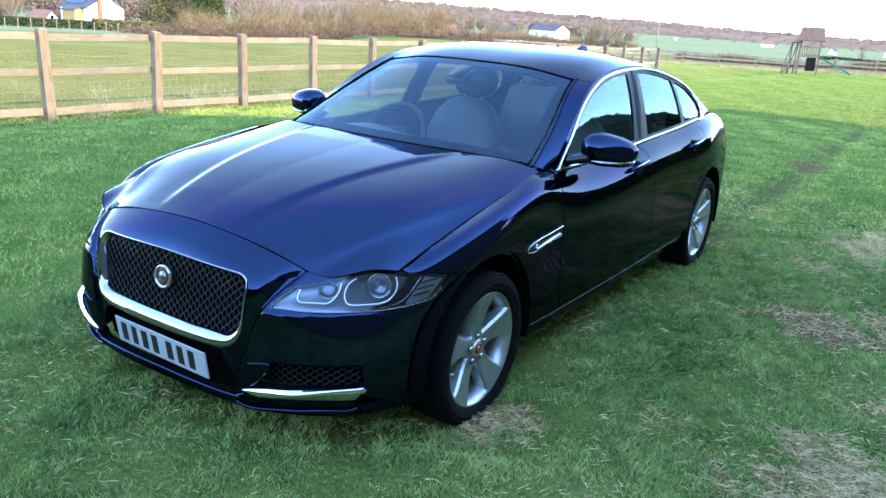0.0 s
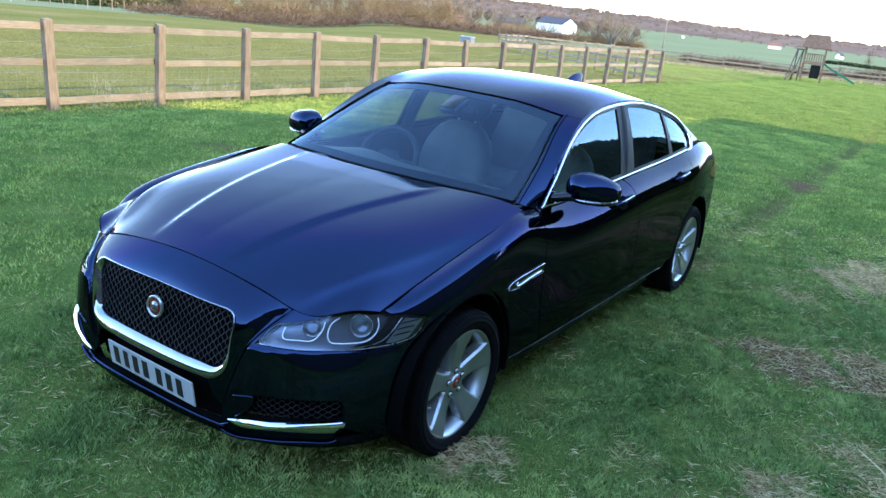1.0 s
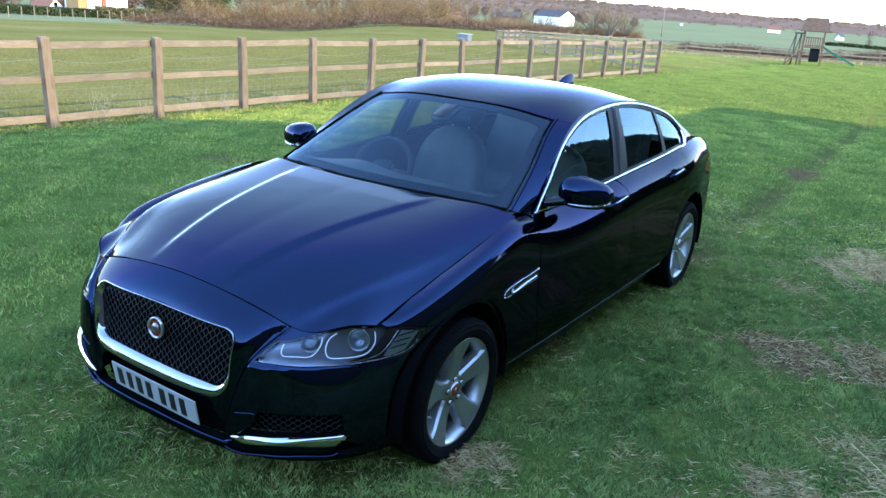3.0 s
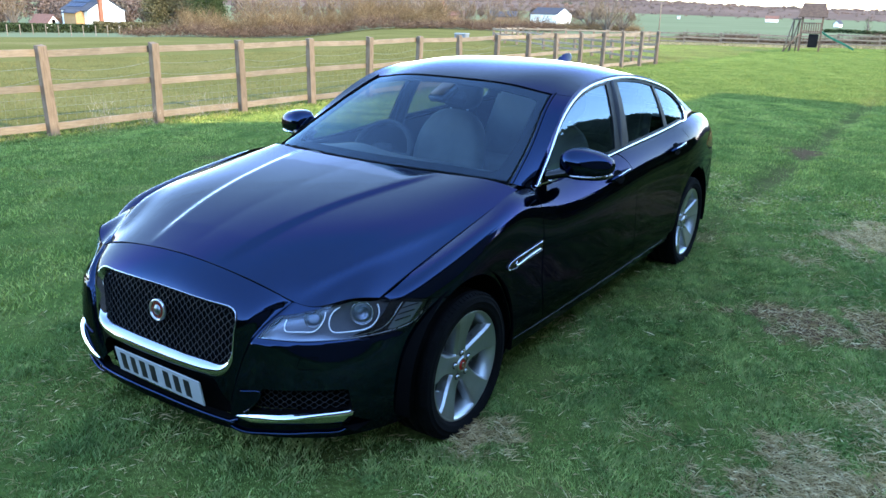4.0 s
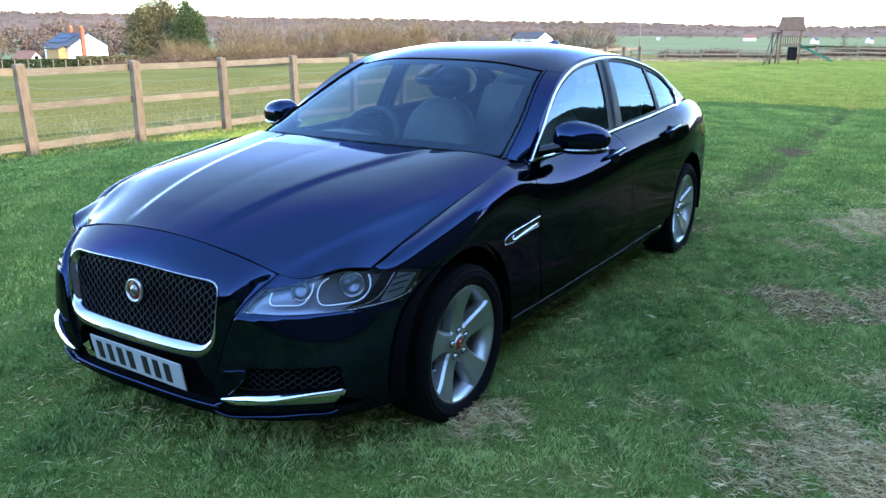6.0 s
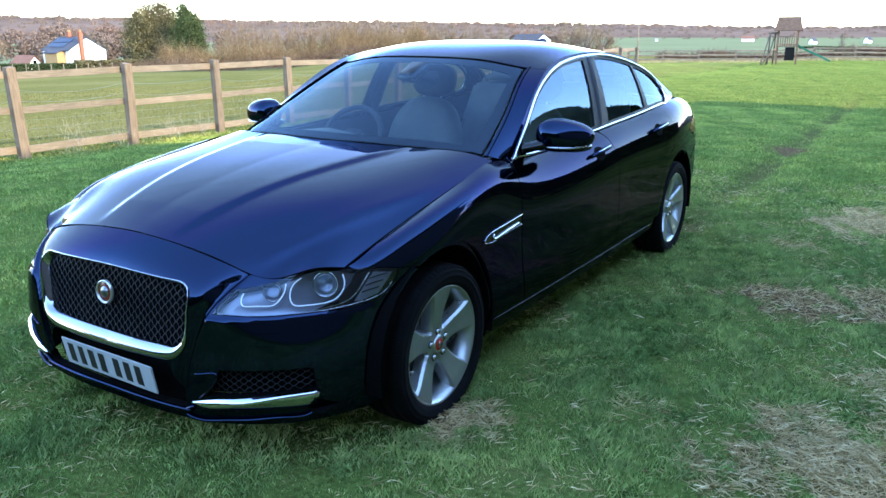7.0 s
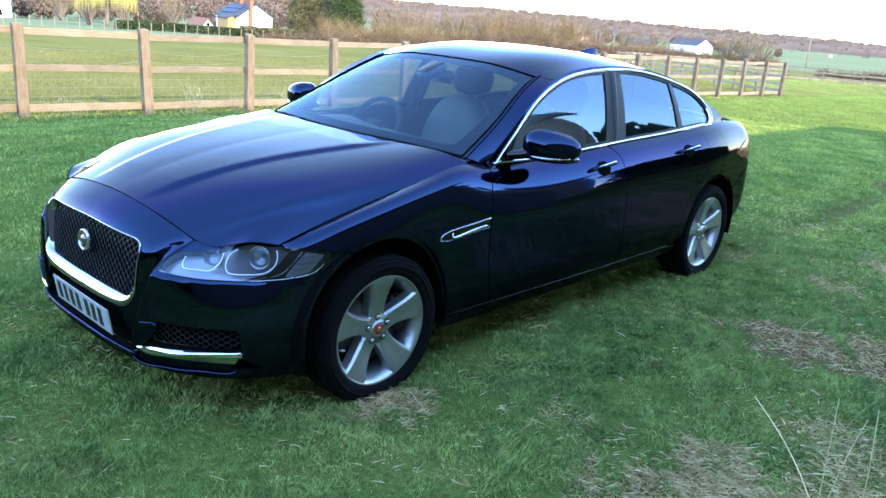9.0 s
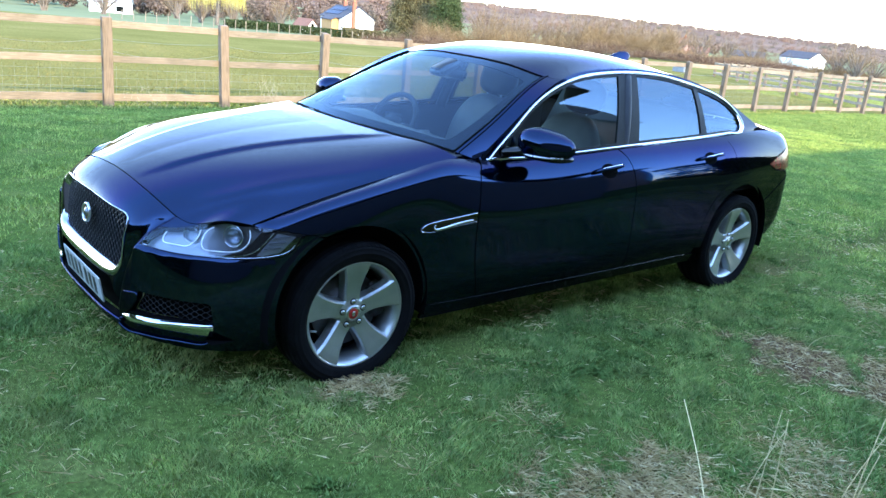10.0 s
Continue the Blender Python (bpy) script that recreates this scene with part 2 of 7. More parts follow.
class Net:
    """A smooth surface through a grid of key points; su and sv turn its parameters into rough metres."""

    def __init__(self, us, vs, P, su, sv, out, shape=None):
        self.us, self.vs, self.P = np.array(us, float), np.array(vs, float), np.array(P, float)
        self.M = np.einsum("ij,jkl->ikl", second_matrix(self.us), self.P)
        self.D = second_matrix(self.vs)
        self.su, self.sv, self.sign, self.shape = su, sv, 1.0, shape
        mid = np.array([[(self.us[0] + self.us[-1]) / 2 * su, (self.vs[0] + self.vs[-1]) / 2 * sv]])
        self.sign = 1.0 if self.normal(mid)[0] @ np.array(out, float) > 0 else -1.0

    def at(self, ab):
        ab = np.atleast_2d(ab)
        u = np.clip(ab[:, 0] / self.su, self.us[0], self.us[-1])
        v = np.clip(ab[:, 1] / self.sv, self.vs[0], self.vs[-1])
        t = self.us
        i = np.clip(np.searchsorted(t, u) - 1, 0, len(t) - 2)
        h = (t[i + 1] - t[i])[:, None, None]
        b = ((u - t[i])[:, None, None]) / h
        a = 1 - b
        row = a * self.P[i] + b * self.P[i + 1] + ((a ** 3 - a) * self.M[i] + (b ** 3 - b) * self.M[i + 1]) * h * h / 6
        Mv = np.einsum("jk,nkl->njl", self.D, row)
        t = self.vs
        j = np.clip(np.searchsorted(t, v) - 1, 0, len(t) - 2)
        n = np.arange(len(u))
        h = (t[j + 1] - t[j])[:, None]
        b = (v - t[j])[:, None] / h
        a = 1 - b
        pts = a * row[n, j] + b * row[n, j + 1] + ((a ** 3 - a) * Mv[n, j] + (b ** 3 - b) * Mv[n, j + 1]) * h * h / 6
        return self.shape(pts, u, v) if self.shape else pts

    def normal(self, ab):
        ab = np.atleast_2d(ab)
        e = 2e-3
        lo = (self.us[0] * self.su + e, self.vs[0] * self.sv + e)
        hi = (self.us[-1] * self.su - e, self.vs[-1] * self.sv - e)
        c = np.clip(ab, lo, hi)
        du = self.at(c + (e, 0)) - self.at(c - (e, 0))
        dv = self.at(c + (0, e)) - self.at(c - (0, e))
        n = np.cross(du, dv)
        n /= np.linalg.norm(n, axis=1)[:, None] + 1e-12
        return n * self.sign

    def find(self, pts, axes=(0, 1, 2), u=None, v=None):
        """The parameters whose place lies nearest to pts, judged by the given axes only."""
        pts = np.atleast_2d(np.array(pts, float))
        u0, u1 = u or (self.us[0], self.us[-1])
        v0, v1 = v or (self.vs[0], self.vs[-1])
        A, B = np.meshgrid(np.linspace(u0, u1, 220) * self.su, np.linspace(v0, v1, 60) * self.sv, indexing="ij")
        grid = np.stack((A.ravel(), B.ravel()), 1)
        G = self.at(grid)[:, list(axes)]
        q = pts[:, list(axes)] if pts.shape[1] == 3 else pts
        best = grid[[int(np.argmin(((G - p) ** 2).sum(1))) for p in q]].copy()
        lo, hi = np.array((u0 * self.su, v0 * self.sv)), np.array((u1 * self.su, v1 * self.sv))
        e = 1e-3
        for _ in range(8):
            f = self.at(best)[:, list(axes)]
            J = np.stack(((self.at(best + (e, 0))[:, list(axes)] - f) / e, (self.at(best + (0, e))[:, list(axes)] - f) / e), 2)
            JT = J.transpose(0, 2, 1)
            H = JT @ J + np.eye(2) * 1e-6
            step = np.linalg.solve(H, (JT @ (q - f)[:, :, None]))[:, :, 0]
            best = np.clip(best + np.clip(step, -0.05, 0.05), lo, hi)
        return best


def inside(poly, pts):
    x, y = pts[:, 0], pts[:, 1]
    r = np.zeros(len(pts), bool)
    px, py = poly[:, 0], poly[:, 1]
    for i in range(len(poly)):
        j = i - 1
        hit = ((py[i] > y) != (py[j] > y)) & (x < (px[j] - px[i]) * (y - py[i]) / (py[j] - py[i] + 1e-15) + px[i])
        r ^= hit
    return r


def edge_distance(poly, pts):
    d = np.full(len(pts), 1e9)
    for a, b in zip(poly, np.roll(poly, -1, 0)):
        ab = b - a
        t = np.clip(((pts - a) @ ab) / (ab @ ab + 1e-15), 0, 1)
        d = np.minimum(d, np.linalg.norm(pts - a - t[:, None] * ab, axis=1))
    return d


def dense(pts, step=0.02, closed=True):
    """The same polyline with no segment longer than step."""
    P = np.array(pts, float)
    out = []
    for a, b in zip(P, np.roll(P, -1, 0) if closed else P[1:]):
        n = max(1, int(math.ceil(np.linalg.norm(b - a) / step)))
        out += [a + (b - a) * k / n for k in range(n)]
    if not closed:
        out.append(P[-1])
    return np.array(out)


def curve(pts, n=24):
    """A smooth open line through points, spaced by chord length."""
    P = np.array(pts, float)
    t = np.concatenate(([0], np.cumsum(np.linalg.norm(np.diff(P, axis=0), axis=1) ** 0.7)))
    return spline(t, P, np.linspace(0, t[-1], n))


def rounded(pts, radius, n=5):
    """A closed polygon with its corners rounded; radius one number or one a corner."""
    P = np.array(pts, float)
    R = np.broadcast_to(np.array(radius, float), (len(P),))
    out = []
    for i in range(len(P)):
        a, b, c = P[i - 1], P[i], P[(i + 1) % len(P)]
        da, dc = a - b, c - b
        la, lc = np.linalg.norm(da), np.linalg.norm(dc)
        r = min(R[i], la * 0.48, lc * 0.48)
        if r < 1e-4:
            out.append(b)
            continue
        p, q = b + da / la * r, b + dc / lc * r
        for k in range(n + 1):
            t = k / n
            out.append((1 - t) ** 2 * p + 2 * t * (1 - t) * b + t * t * q)
    return np.array(out)


def shrink(poly, d):
    """Move a closed outline inwards by d."""
    P = np.array(poly, float)
    area = 0.5 * np.sum(P[:, 0] * np.roll(P[:, 1], -1) - np.roll(P[:, 0], -1) * P[:, 1])
    t = np.roll(P, -1, 0) - np.roll(P, 1, 0)
    t /= np.linalg.norm(t, axis=1)[:, None] + 1e-12
    n = np.stack((-t[:, 1], t[:, 0]), 1) * np.sign(area)
    return P + n * d


def arc(cy, cz, r, a0, a1, n=22):
    w = np.radians(np.linspace(a0, a1, n))
    return np.stack((cy + r * np.cos(w), cz + r * np.sin(w)), 1)


def sheet(name, net, outline, material, parent=None, label="", holes=(), step=0.03, lift=0.0, flange=0.014, gap=0.0018, mirror=False):
    """A panel cut from a surface: the outline (in the surface's metres) with its holes, an even filling of points, true
    surface normals and an edge turned inwards."""
    out = shrink(outline, gap) if gap else np.array(outline, float)
    hs = [shrink(h, -gap) if gap else np.array(h, float) for h in holes]
    lo, hi = out.min(0), out.max(0)
    A, B = np.meshgrid(np.arange(lo[0] + step / 2, hi[0], step), np.arange(lo[1] + step / 2, hi[1], step), indexing="ij")
    g = np.stack((A.ravel(), B.ravel()), 1)
    keep = inside(out, g) & (edge_distance(out, g) > step * 0.4)
    for h in hs:
        keep &= ~inside(h, g) & (edge_distance(h, g) > step * 0.4)
    pts, edges, rings, base = [], [], [], 0
    for ring in (out, *hs):
        k = len(ring)
        pts.append(ring)
        edges += [(base + i, base + (i + 1) % k) for i in range(k)]
        rings.append(range(base, base + k))
        base += k
    pts.append(g[keep])
    P = np.concatenate(pts)
    from_cdt = geometry.delaunay_2d_cdt([Vector(p) for p in P], edges, [], 0, 1e-6)
    V = np.array([tuple(v) for v in from_cdt[0]])
    F = np.array([tuple(f) for f in from_cdt[2]])
    c = V[F].mean(1)
    ok = inside(out, c)
    for h in hs:
        ok &= ~inside(h, c)
    F = F[ok]
    X, N = net.at(V), net.normal(V)
    X = X + N * (lift(V)[:, None] if callable(lift) else lift)
    back = {}
    for new_i, olds in enumerate(from_cdt[3]):
        for o in olds:
            back[o] = new_i
    gn = np.cross(X[F[:, 1]] - X[F[:, 0]], X[F[:, 2]] - X[F[:, 0]])
    bad = (gn * N[F].mean(1)).sum(1) < 0
    F[bad] = F[bad][:, ::-1]
    if callable(lift):
        fn = np.cross(X[F[:, 1]] - X[F[:, 0]], X[F[:, 2]] - X[F[:, 0]])
        N2 = np.zeros_like(X)
        for c in range(3):
            np.add.at(N2, F[:, c], fn)
        N2 /= np.linalg.norm(N2, axis=1)[:, None] + 1e-12
    else:
        N2 = N
    verts, faces, normals = [X], [tuple(f) for f in F], [N2[f] for f in F]
    base = len(X)
    if flange:
        for ring in rings:
            ids = [back[i] for i in ring]
            low = X[ids] - N[ids] * flange
            verts += [X[ids], low]
            k = len(ids)
            for i in range(k):
                j = (i + 1) % k
                q = (base + i, base + j, base + k + j, base + k + i)
                pts4 = (X[ids[i]], X[ids[j]], low[j], low[i])
                fn = np.cross(pts4[1] - pts4[0], pts4[3] - pts4[0])
                fn = fn / (np.linalg.norm(fn) + 1e-12)
                faces.append(q)
                normals.append(np.array([fn] * 4))
            base += 2 * k
    V3 = np.concatenate(verts)
    if mirror:
        V3 = V3 * (-1, 1, 1)
        faces = [f[::-1] for f in faces]
        normals = [n[::-1] * (-1, 1, 1) for n in normals]
    me = bpy.data.meshes.new(name)
    me.from_pydata([tuple(v) for v in V3], [], [tuple(int(i) for i in f) for f in faces])
    # turned edges of painted panels go near-black: shut-line shade as colour
    if material is PAINT:
        me.materials.append(material)
        me.materials.append(VOID)
        me.polygons.foreach_set("material_index", np.array([0] * len(F) + [1] * (len(faces) - len(F)), np.int32))
        material = None
    me.shade_smooth()
    me.normals_split_custom_set([tuple(float(c) for c in v) for n in normals for v in n])
    me.update()
    return link(name, me, material, parent, label)


# ---- the car: key lines ----
# x to the car's left, y to its rear from the front axle, z up.
CAR = tagged(empty("car"), "dark blue metallic four-door saloon car parked on grass", "car")

stations = []


def station(s, *points):
    stations.append((s, points))


# front centre, round the left corner, along the flank, to the rear centre
station(0.0, (0, -0.650, 0.790), (0, -0.745, 0.705), (0, -0.773, 0.575), (0, -0.787, 0.440), (0, -0.790, 0.300), (0, -0.774, 0.180))
station(1.0, (0.420, -0.622, 0.742), (0.410, -0.714, 0.662), (0.420, -0.745, 0.555), (0.420, -0.758, 0.435), (0.420, -0.760, 0.300), (0.400, -0.740, 0.180))
station(2.0, (0.633, -0.541, 0.690), (0.630, -0.585, 0.628), (0.645, -0.625, 0.530), (0.650, -0.645, 0.425), (0.650, -0.650, 0.300), (0.620, -0.635, 0.180))
station(2.5, (0.716, -0.478, 0.719), (0.713, -0.503, 0.640), (0.727, -0.544, 0.530), (0.734, -0.568, 0.425), (0.733, -0.575, 0.299), (0.706, -0.558, 0.179))
station(3.0, (0.779, -0.384, 0.711), (0.797, -0.392, 0.654), (0.812, -0.415, 0.545), (0.820, -0.435, 0.430), (0.818, -0.440, 0.300), (0.790, -0.425, 0.180))
station(3.5, (0.792, -0.220, 0.762), (0.876, -0.220, 0.741), (0.895, -0.220, 0.600), (0.902, -0.225, 0.450), (0.898, -0.225, 0.310), (0.860, -0.220, 0.185))
station(4.0, (0.796, 0.000, 0.823), (0.895, 0.000, 0.804), (0.922, 0.000, 0.650), (0.926, 0.000, 0.490), (0.922, 0.000, 0.330), (0.880, 0.000, 0.190))
station(4.6, (0.797, 0.400, 0.909), (0.882, 0.400, 0.867), (0.900, 0.400, 0.700), (0.902, 0.400, 0.520), (0.906, 0.400, 0.335), (0.865, 0.400, 0.195))
station(4.8, (0.786, 0.575, 0.938), (0.869, 0.570, 0.882), (0.900, 0.570, 0.712), (0.905, 0.570, 0.525), (0.911, 0.570, 0.340), (0.869, 0.570, 0.197))
station(5.0, (0.778, 0.760, 0.928), (0.858, 0.750, 0.871), (0.902, 0.750, 0.720), (0.910, 0.750, 0.530), (0.916, 0.750, 0.345), (0.872, 0.750, 0.200))
station(6.0, (0.800, 1.700, 0.950), (0.862, 1.700, 0.900), (0.914, 1.700, 0.775), (0.926, 1.700, 0.560), (0.930, 1.700, 0.360), (0.880, 1.700, 0.215))
station(7.0, (0.806, 2.400, 0.985), (0.872, 2.400, 0.930), (0.920, 2.400, 0.795), (0.930, 2.400, 0.570), (0.932, 2.400, 0.370), (0.882, 2.400, 0.220))
station(8.0, (0.798, 2.960, 1.018), (0.872, 2.960, 0.958), (0.924, 2.960, 0.805), (0.934, 2.960, 0.570), (0.930, 2.960, 0.370), (0.880, 2.960, 0.220))
station(9.0, (0.730, 3.500, 1.015), (0.799, 3.500, 0.962), (0.860, 3.500, 0.805), (0.872, 3.500, 0.570), (0.864, 3.500, 0.380), (0.814, 3.500, 0.240))
station(10.0, (0.650, 3.830, 0.975), (0.698, 3.825, 0.925), (0.742, 3.835, 0.800), (0.765, 3.820, 0.570), (0.757, 3.800, 0.385), (0.708, 3.760, 0.260))
station(10.7, (0.350, 3.960, 0.990), (0.380, 3.985, 0.930), (0.415, 4.020, 0.785), (0.425, 4.040, 0.570), (0.415, 4.020, 0.385), (0.395, 3.960, 0.270))
station(11.2, (0, 3.995, 0.995), (0, 4.025, 0.935), (0, 4.060, 0.785), (0, 4.080, 0.570), (0, 4.055, 0.385), (0, 3.995, 0.270))

left_side = [(s, np.array(p, float)) for s, p in stations]
right_side = [(-s, p * (-1, 1, 1)) for s, p in left_side[1:8]][::-1]
knots = [s for s, p in right_side + left_side]


def nose_shape(p, u, v):
    """A fold between the nose cone and each corner of the bumper, and a sharp shelf under the headlamps."""
    q = p.copy()
    x, y, z = np.abs(p[:, 0]), p[:, 1], p[:, 2]
    ahead = np.clip((-0.30 - y) / 0.20, 0, 1)
    seam = np.interp(z, (0.26, 0.475, 0.56, 0.62, 0.70), (0.352, 0.412, 0.440, 0.478, 0.530))
    d = x - seam
    wide = np.interp(z, (0.45, 0.62), (0.026, 0.042))
    fade = np.clip((0.722 - z) / 0.045, 0, 1) * np.clip((z - 0.235) / 0.05, 0, 1)
    q[:, 1] += ahead * 0.021 * np.where(d < 0, np.exp(-(d / wide) ** 2), np.exp(-(d / 0.012) ** 2)) * fade
    run = np.clip((x - 0.448) / 0.02, 0, 1) * ahead
    drop = 0.565 - z
    shelf = 0.010 * np.where(drop > 0, np.exp(-np.clip(drop, 0, 1) / 0.075), np.exp(-(drop / 0.012) ** 2)) * run
    q[:, 0] += np.sign(p[:, 0]) * 0.55 * shelf
    q[:, 1] -= 0.83 * shelf
    return q


SKIN = Net(knots, (0, 1, 2, 3, 4, 5), [p for s, p in right_side + left_side], 0.48, 0.135, (1, 0, 0.1), nose_shape)
FLANK, FRONT = (3.0, 10.0), (-3.5, 3.5)


def edge_line(s):
    """The top edge of the skin at the parameters s: the shut line of the bonnet, then the waist."""
    s = np.atleast_1d(np.array(s, float))
    return SKIN.at(np.stack((s * SKIN.su, s * 0), 1))


def bonnet_shape(p, u, v):
    """Raised centre between two creases that open out rearwards, and over each wing a ridge with a sharp outer fall."""
    q = p.copy()
    x, y = np.abs(p[:, 0]), p[:, 1]
    c1 = 0.195 + 0.20 * (y + 0.65)
    c2 = np.interp(y, (-0.60, -0.46, -0.38, -0.24, -0.10, 0.08, 0.40), (0.512, 0.580, 0.622, 0.680, 0.716, 0.742, 0.752))
    fade = np.clip((y + 0.64) * 6, 0, 1) * np.clip((0.56 - y) * 4, 0, 1)
    step = 1 / (1 + np.exp((x - c1) / 0.0075))
    q[:, 2] += 0.012 * fade * step * (0.45 + 0.55 * x / c1)
    d = x - c2
    ridge_fade = np.clip((y + 0.60) * 8, 0, 1) * np.clip((0.30 - y) * 2.6, 0, 1)
    q[:, 2] += 0.012 * ridge_fade * np.where(d < 0, np.exp(-(d / 0.055) ** 2), np.exp(-(d / 0.024) ** 2))
    return q


rows = []
for side, zs in (((0.0, 0.6, 1.25, 2.0, 2.5, 3.0), None), (3.62, ((0, -0.36, 0.878), (0.235, -0.345, 0.872), (0.46, -0.31, 0.860), (0.64, -0.25, 0.834))),
                 (4.25, ((0, 0.02, 0.946), (0.235, 0.035, 0.942), (0.47, 0.07, 0.934), (0.65, 0.12, 0.911))), (4.87, None)):
    if zs is None and side == 4.87:
        zs = ((0, 0.470, 0.988), (0.25, 0.487, 0.986), (0.49, 0.535, 0.984), (0.655, 0.590, 0.976))
        corner = edge_line(4.88)[0] + (-0.004, 0, 0.003)
        rows.append([*np.array(zs, float), corner])
    elif zs is None:
        rows.append(list(edge_line(side)))
    else:
        rows.append([*np.array(zs, float), edge_line(side)[0]])
for i in (1, 2, 3):
    rows[i].insert(4, spline((0, 0.3, 0.6, 0.8, 1.0), np.array(rows[i]), np.array((0.9,)))[0])

# windscreen, roof and rear screen: centre, mid, edge of the glass, drip line above the doors
TOP = Net((0, 1, 2, 3, 4, 5, 6, 7), (0, 0.5, 1.0, 1.25), (
    ((0, 0.500, 0.985), (0.400, 0.560, 0.980), (0.715, 0.680, 0.955), (0.772, 0.770, 0.925)),
    ((0, 0.900, 1.180), (0.380, 0.935, 1.168), (0.655, 1.000, 1.125), (0.735, 1.035, 1.108)),
    ((0, 1.270, 1.345), (0.340, 1.290, 1.335), (0.575, 1.340, 1.298), (0.676, 1.365, 1.292)),
    ((0, 1.750, 1.425), (0.330, 1.750, 1.416), (0.555, 1.760, 1.385), (0.650, 1.770, 1.366)),
    ((0, 2.250, 1.418), (0.330, 2.250, 1.408), (0.555, 2.260, 1.378), (0.653, 2.270, 1.362)),
    ((0, 2.700, 1.345), (0.340, 2.690, 1.334), (0.575, 2.690, 1.300), (0.670, 2.700, 1.294)),
    ((0, 3.100, 1.215), (0.370, 3.080, 1.206), (0.610, 3.030, 1.180), (0.698, 3.000, 1.195)),
    ((0, 3.480, 1.070), (0.430, 3.450, 1.062), (0.665, 3.380, 1.045), (0.745, 3.300, 1.060))),
    0.45, 0.60, (0, 0, 1))


def drip(k):
    k = np.atleast_1d(np.array(k, float))
    return TOP.at(np.stack((k * TOP.su, k * 0 + 1.25 * TOP.sv), 1))


def side_rows():
    """Rows from the waist up to the drip line, with a slight bulge."""
    out = []
    for k, y in zip((0.0, 0.5, 1, 2, 3, 4, 5, 6, 7), (0.78, 0.9, 1.03, 1.36, 1.77, 2.27, 2.70, 2.99, 3.30)):
        top = drip(k)[0]
        s = np.interp(y, (0.76, 1.7, 2.4, 2.96, 3.5), (5, 6, 7, 8, 9))
        low = edge_line(s)[0]
        mid = (top + low) / 2 + np.array((0.012, 0, 0.004)) * min(1, 4 * np.linalg.norm(top - low))
        out.append((low, mid, top + (0, 0, 0.0)))
    return out


SIDE = Net(range(9), (0, 0.5, 1.0), side_rows(), 0.32, 0.42, (1, 0, 0.3))

DECK = Net((0, 0.5, 1.0), (0, 0.5, 1.0), (
    ((0, 3.44, 1.080), (0.43, 3.42, 1.070), (0.70, 3.36, 1.045)),
    ((0, 3.72, 1.050), (0.40, 3.71, 1.040), (0.690, 3.62, 1.005)),
    ((0, 3.985, 1.012), (0.36, 3.955, 1.005), (0.655, 3.835, 0.978))), 0.55, 0.70, (0, 0, 1))


def flank(points, step=0.02):
    """An outline given in y and z, laid on the car's left side."""
    P = dense(points, step)
    return SKIN.find(P, (1, 2), FLANK)


def front(points, step=0.02):
    """An outline given in x and z, laid on the car's nose."""
    P = dense(points, step)
    return SKIN.find(P, (0, 2), FRONT)


def waist(s0, s1, n=30):
    """The top edge in y and z."""
    return edge_line(np.linspace(s0, s1, n))[:, 1:]


ARCH, ARCH_R, ARCH_F, ARCH_B = 0.378, 0.328, 0.030, 2.990
front_arch = arc(ARCH_F, ARCH_R, ARCH, -8, 114)
door_front = curve(((0.785, 0.926), (0.735, 0.885), (0.712, 0.80), (0.700, 0.62), (0.710, 0.42), (0.740, 0.285)), 20)
door_mid = curve(((1.795, 0.953), (1.835, 0.85), (1.858, 0.70), (1.862, 0.50), (1.850, 0.292)), 16)
rear_cut = np.concatenate((curve(((2.790, 1.006), (2.835, 0.93), (2.850, 0.84), (2.815, 0.765)), 10), arc(ARCH_B, ARCH_R, 0.452, 108, 180, 12), ((2.535, 0.297),)))

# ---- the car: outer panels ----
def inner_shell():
    """A dark skin added just under the panels, gap shade in its colour, so that the shut lines read black; open at the
    wheels and at the nose.
    """
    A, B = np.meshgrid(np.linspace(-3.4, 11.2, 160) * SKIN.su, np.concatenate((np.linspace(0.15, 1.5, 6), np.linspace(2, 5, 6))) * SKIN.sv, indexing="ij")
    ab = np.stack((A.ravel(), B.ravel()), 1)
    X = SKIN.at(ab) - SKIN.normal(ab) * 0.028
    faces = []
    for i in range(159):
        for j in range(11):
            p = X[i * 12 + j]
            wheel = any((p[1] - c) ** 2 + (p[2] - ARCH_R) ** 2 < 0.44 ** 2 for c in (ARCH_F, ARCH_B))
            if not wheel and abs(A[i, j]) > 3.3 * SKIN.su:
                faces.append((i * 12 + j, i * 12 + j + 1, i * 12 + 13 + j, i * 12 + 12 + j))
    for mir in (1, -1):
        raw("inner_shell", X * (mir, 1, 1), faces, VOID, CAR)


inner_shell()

def hood_net():
    """Both halves of the bonnet as one surface."""
    r = [[np.array(p) * (-1, 1, 1) for p in row[:0:-1]] + [np.array(p) for p in row] for row in rows]
    vs = [-1, -0.9, -0.8, -0.6, -0.3, 0, 0.3, 0.6, 0.8, 0.9, 1]
    return Net((0, 0.33, 0.67, 1.0), vs, r, 1.15, 0.82, (0, 0, 1), bonnet_shape)


HOOD2 = hood_net()
ring = [(u, 1.0) for u in np.linspace(0, 1, 60)] + [(1.0, v) for v in np.linspace(1, -1, 100)[1:]] + \
       [(u, -1.0) for u in np.linspace(1, 0, 60)[1:]] + [(0.0, v) for v in np.linspace(-1, 1, 100)[1:-1]]
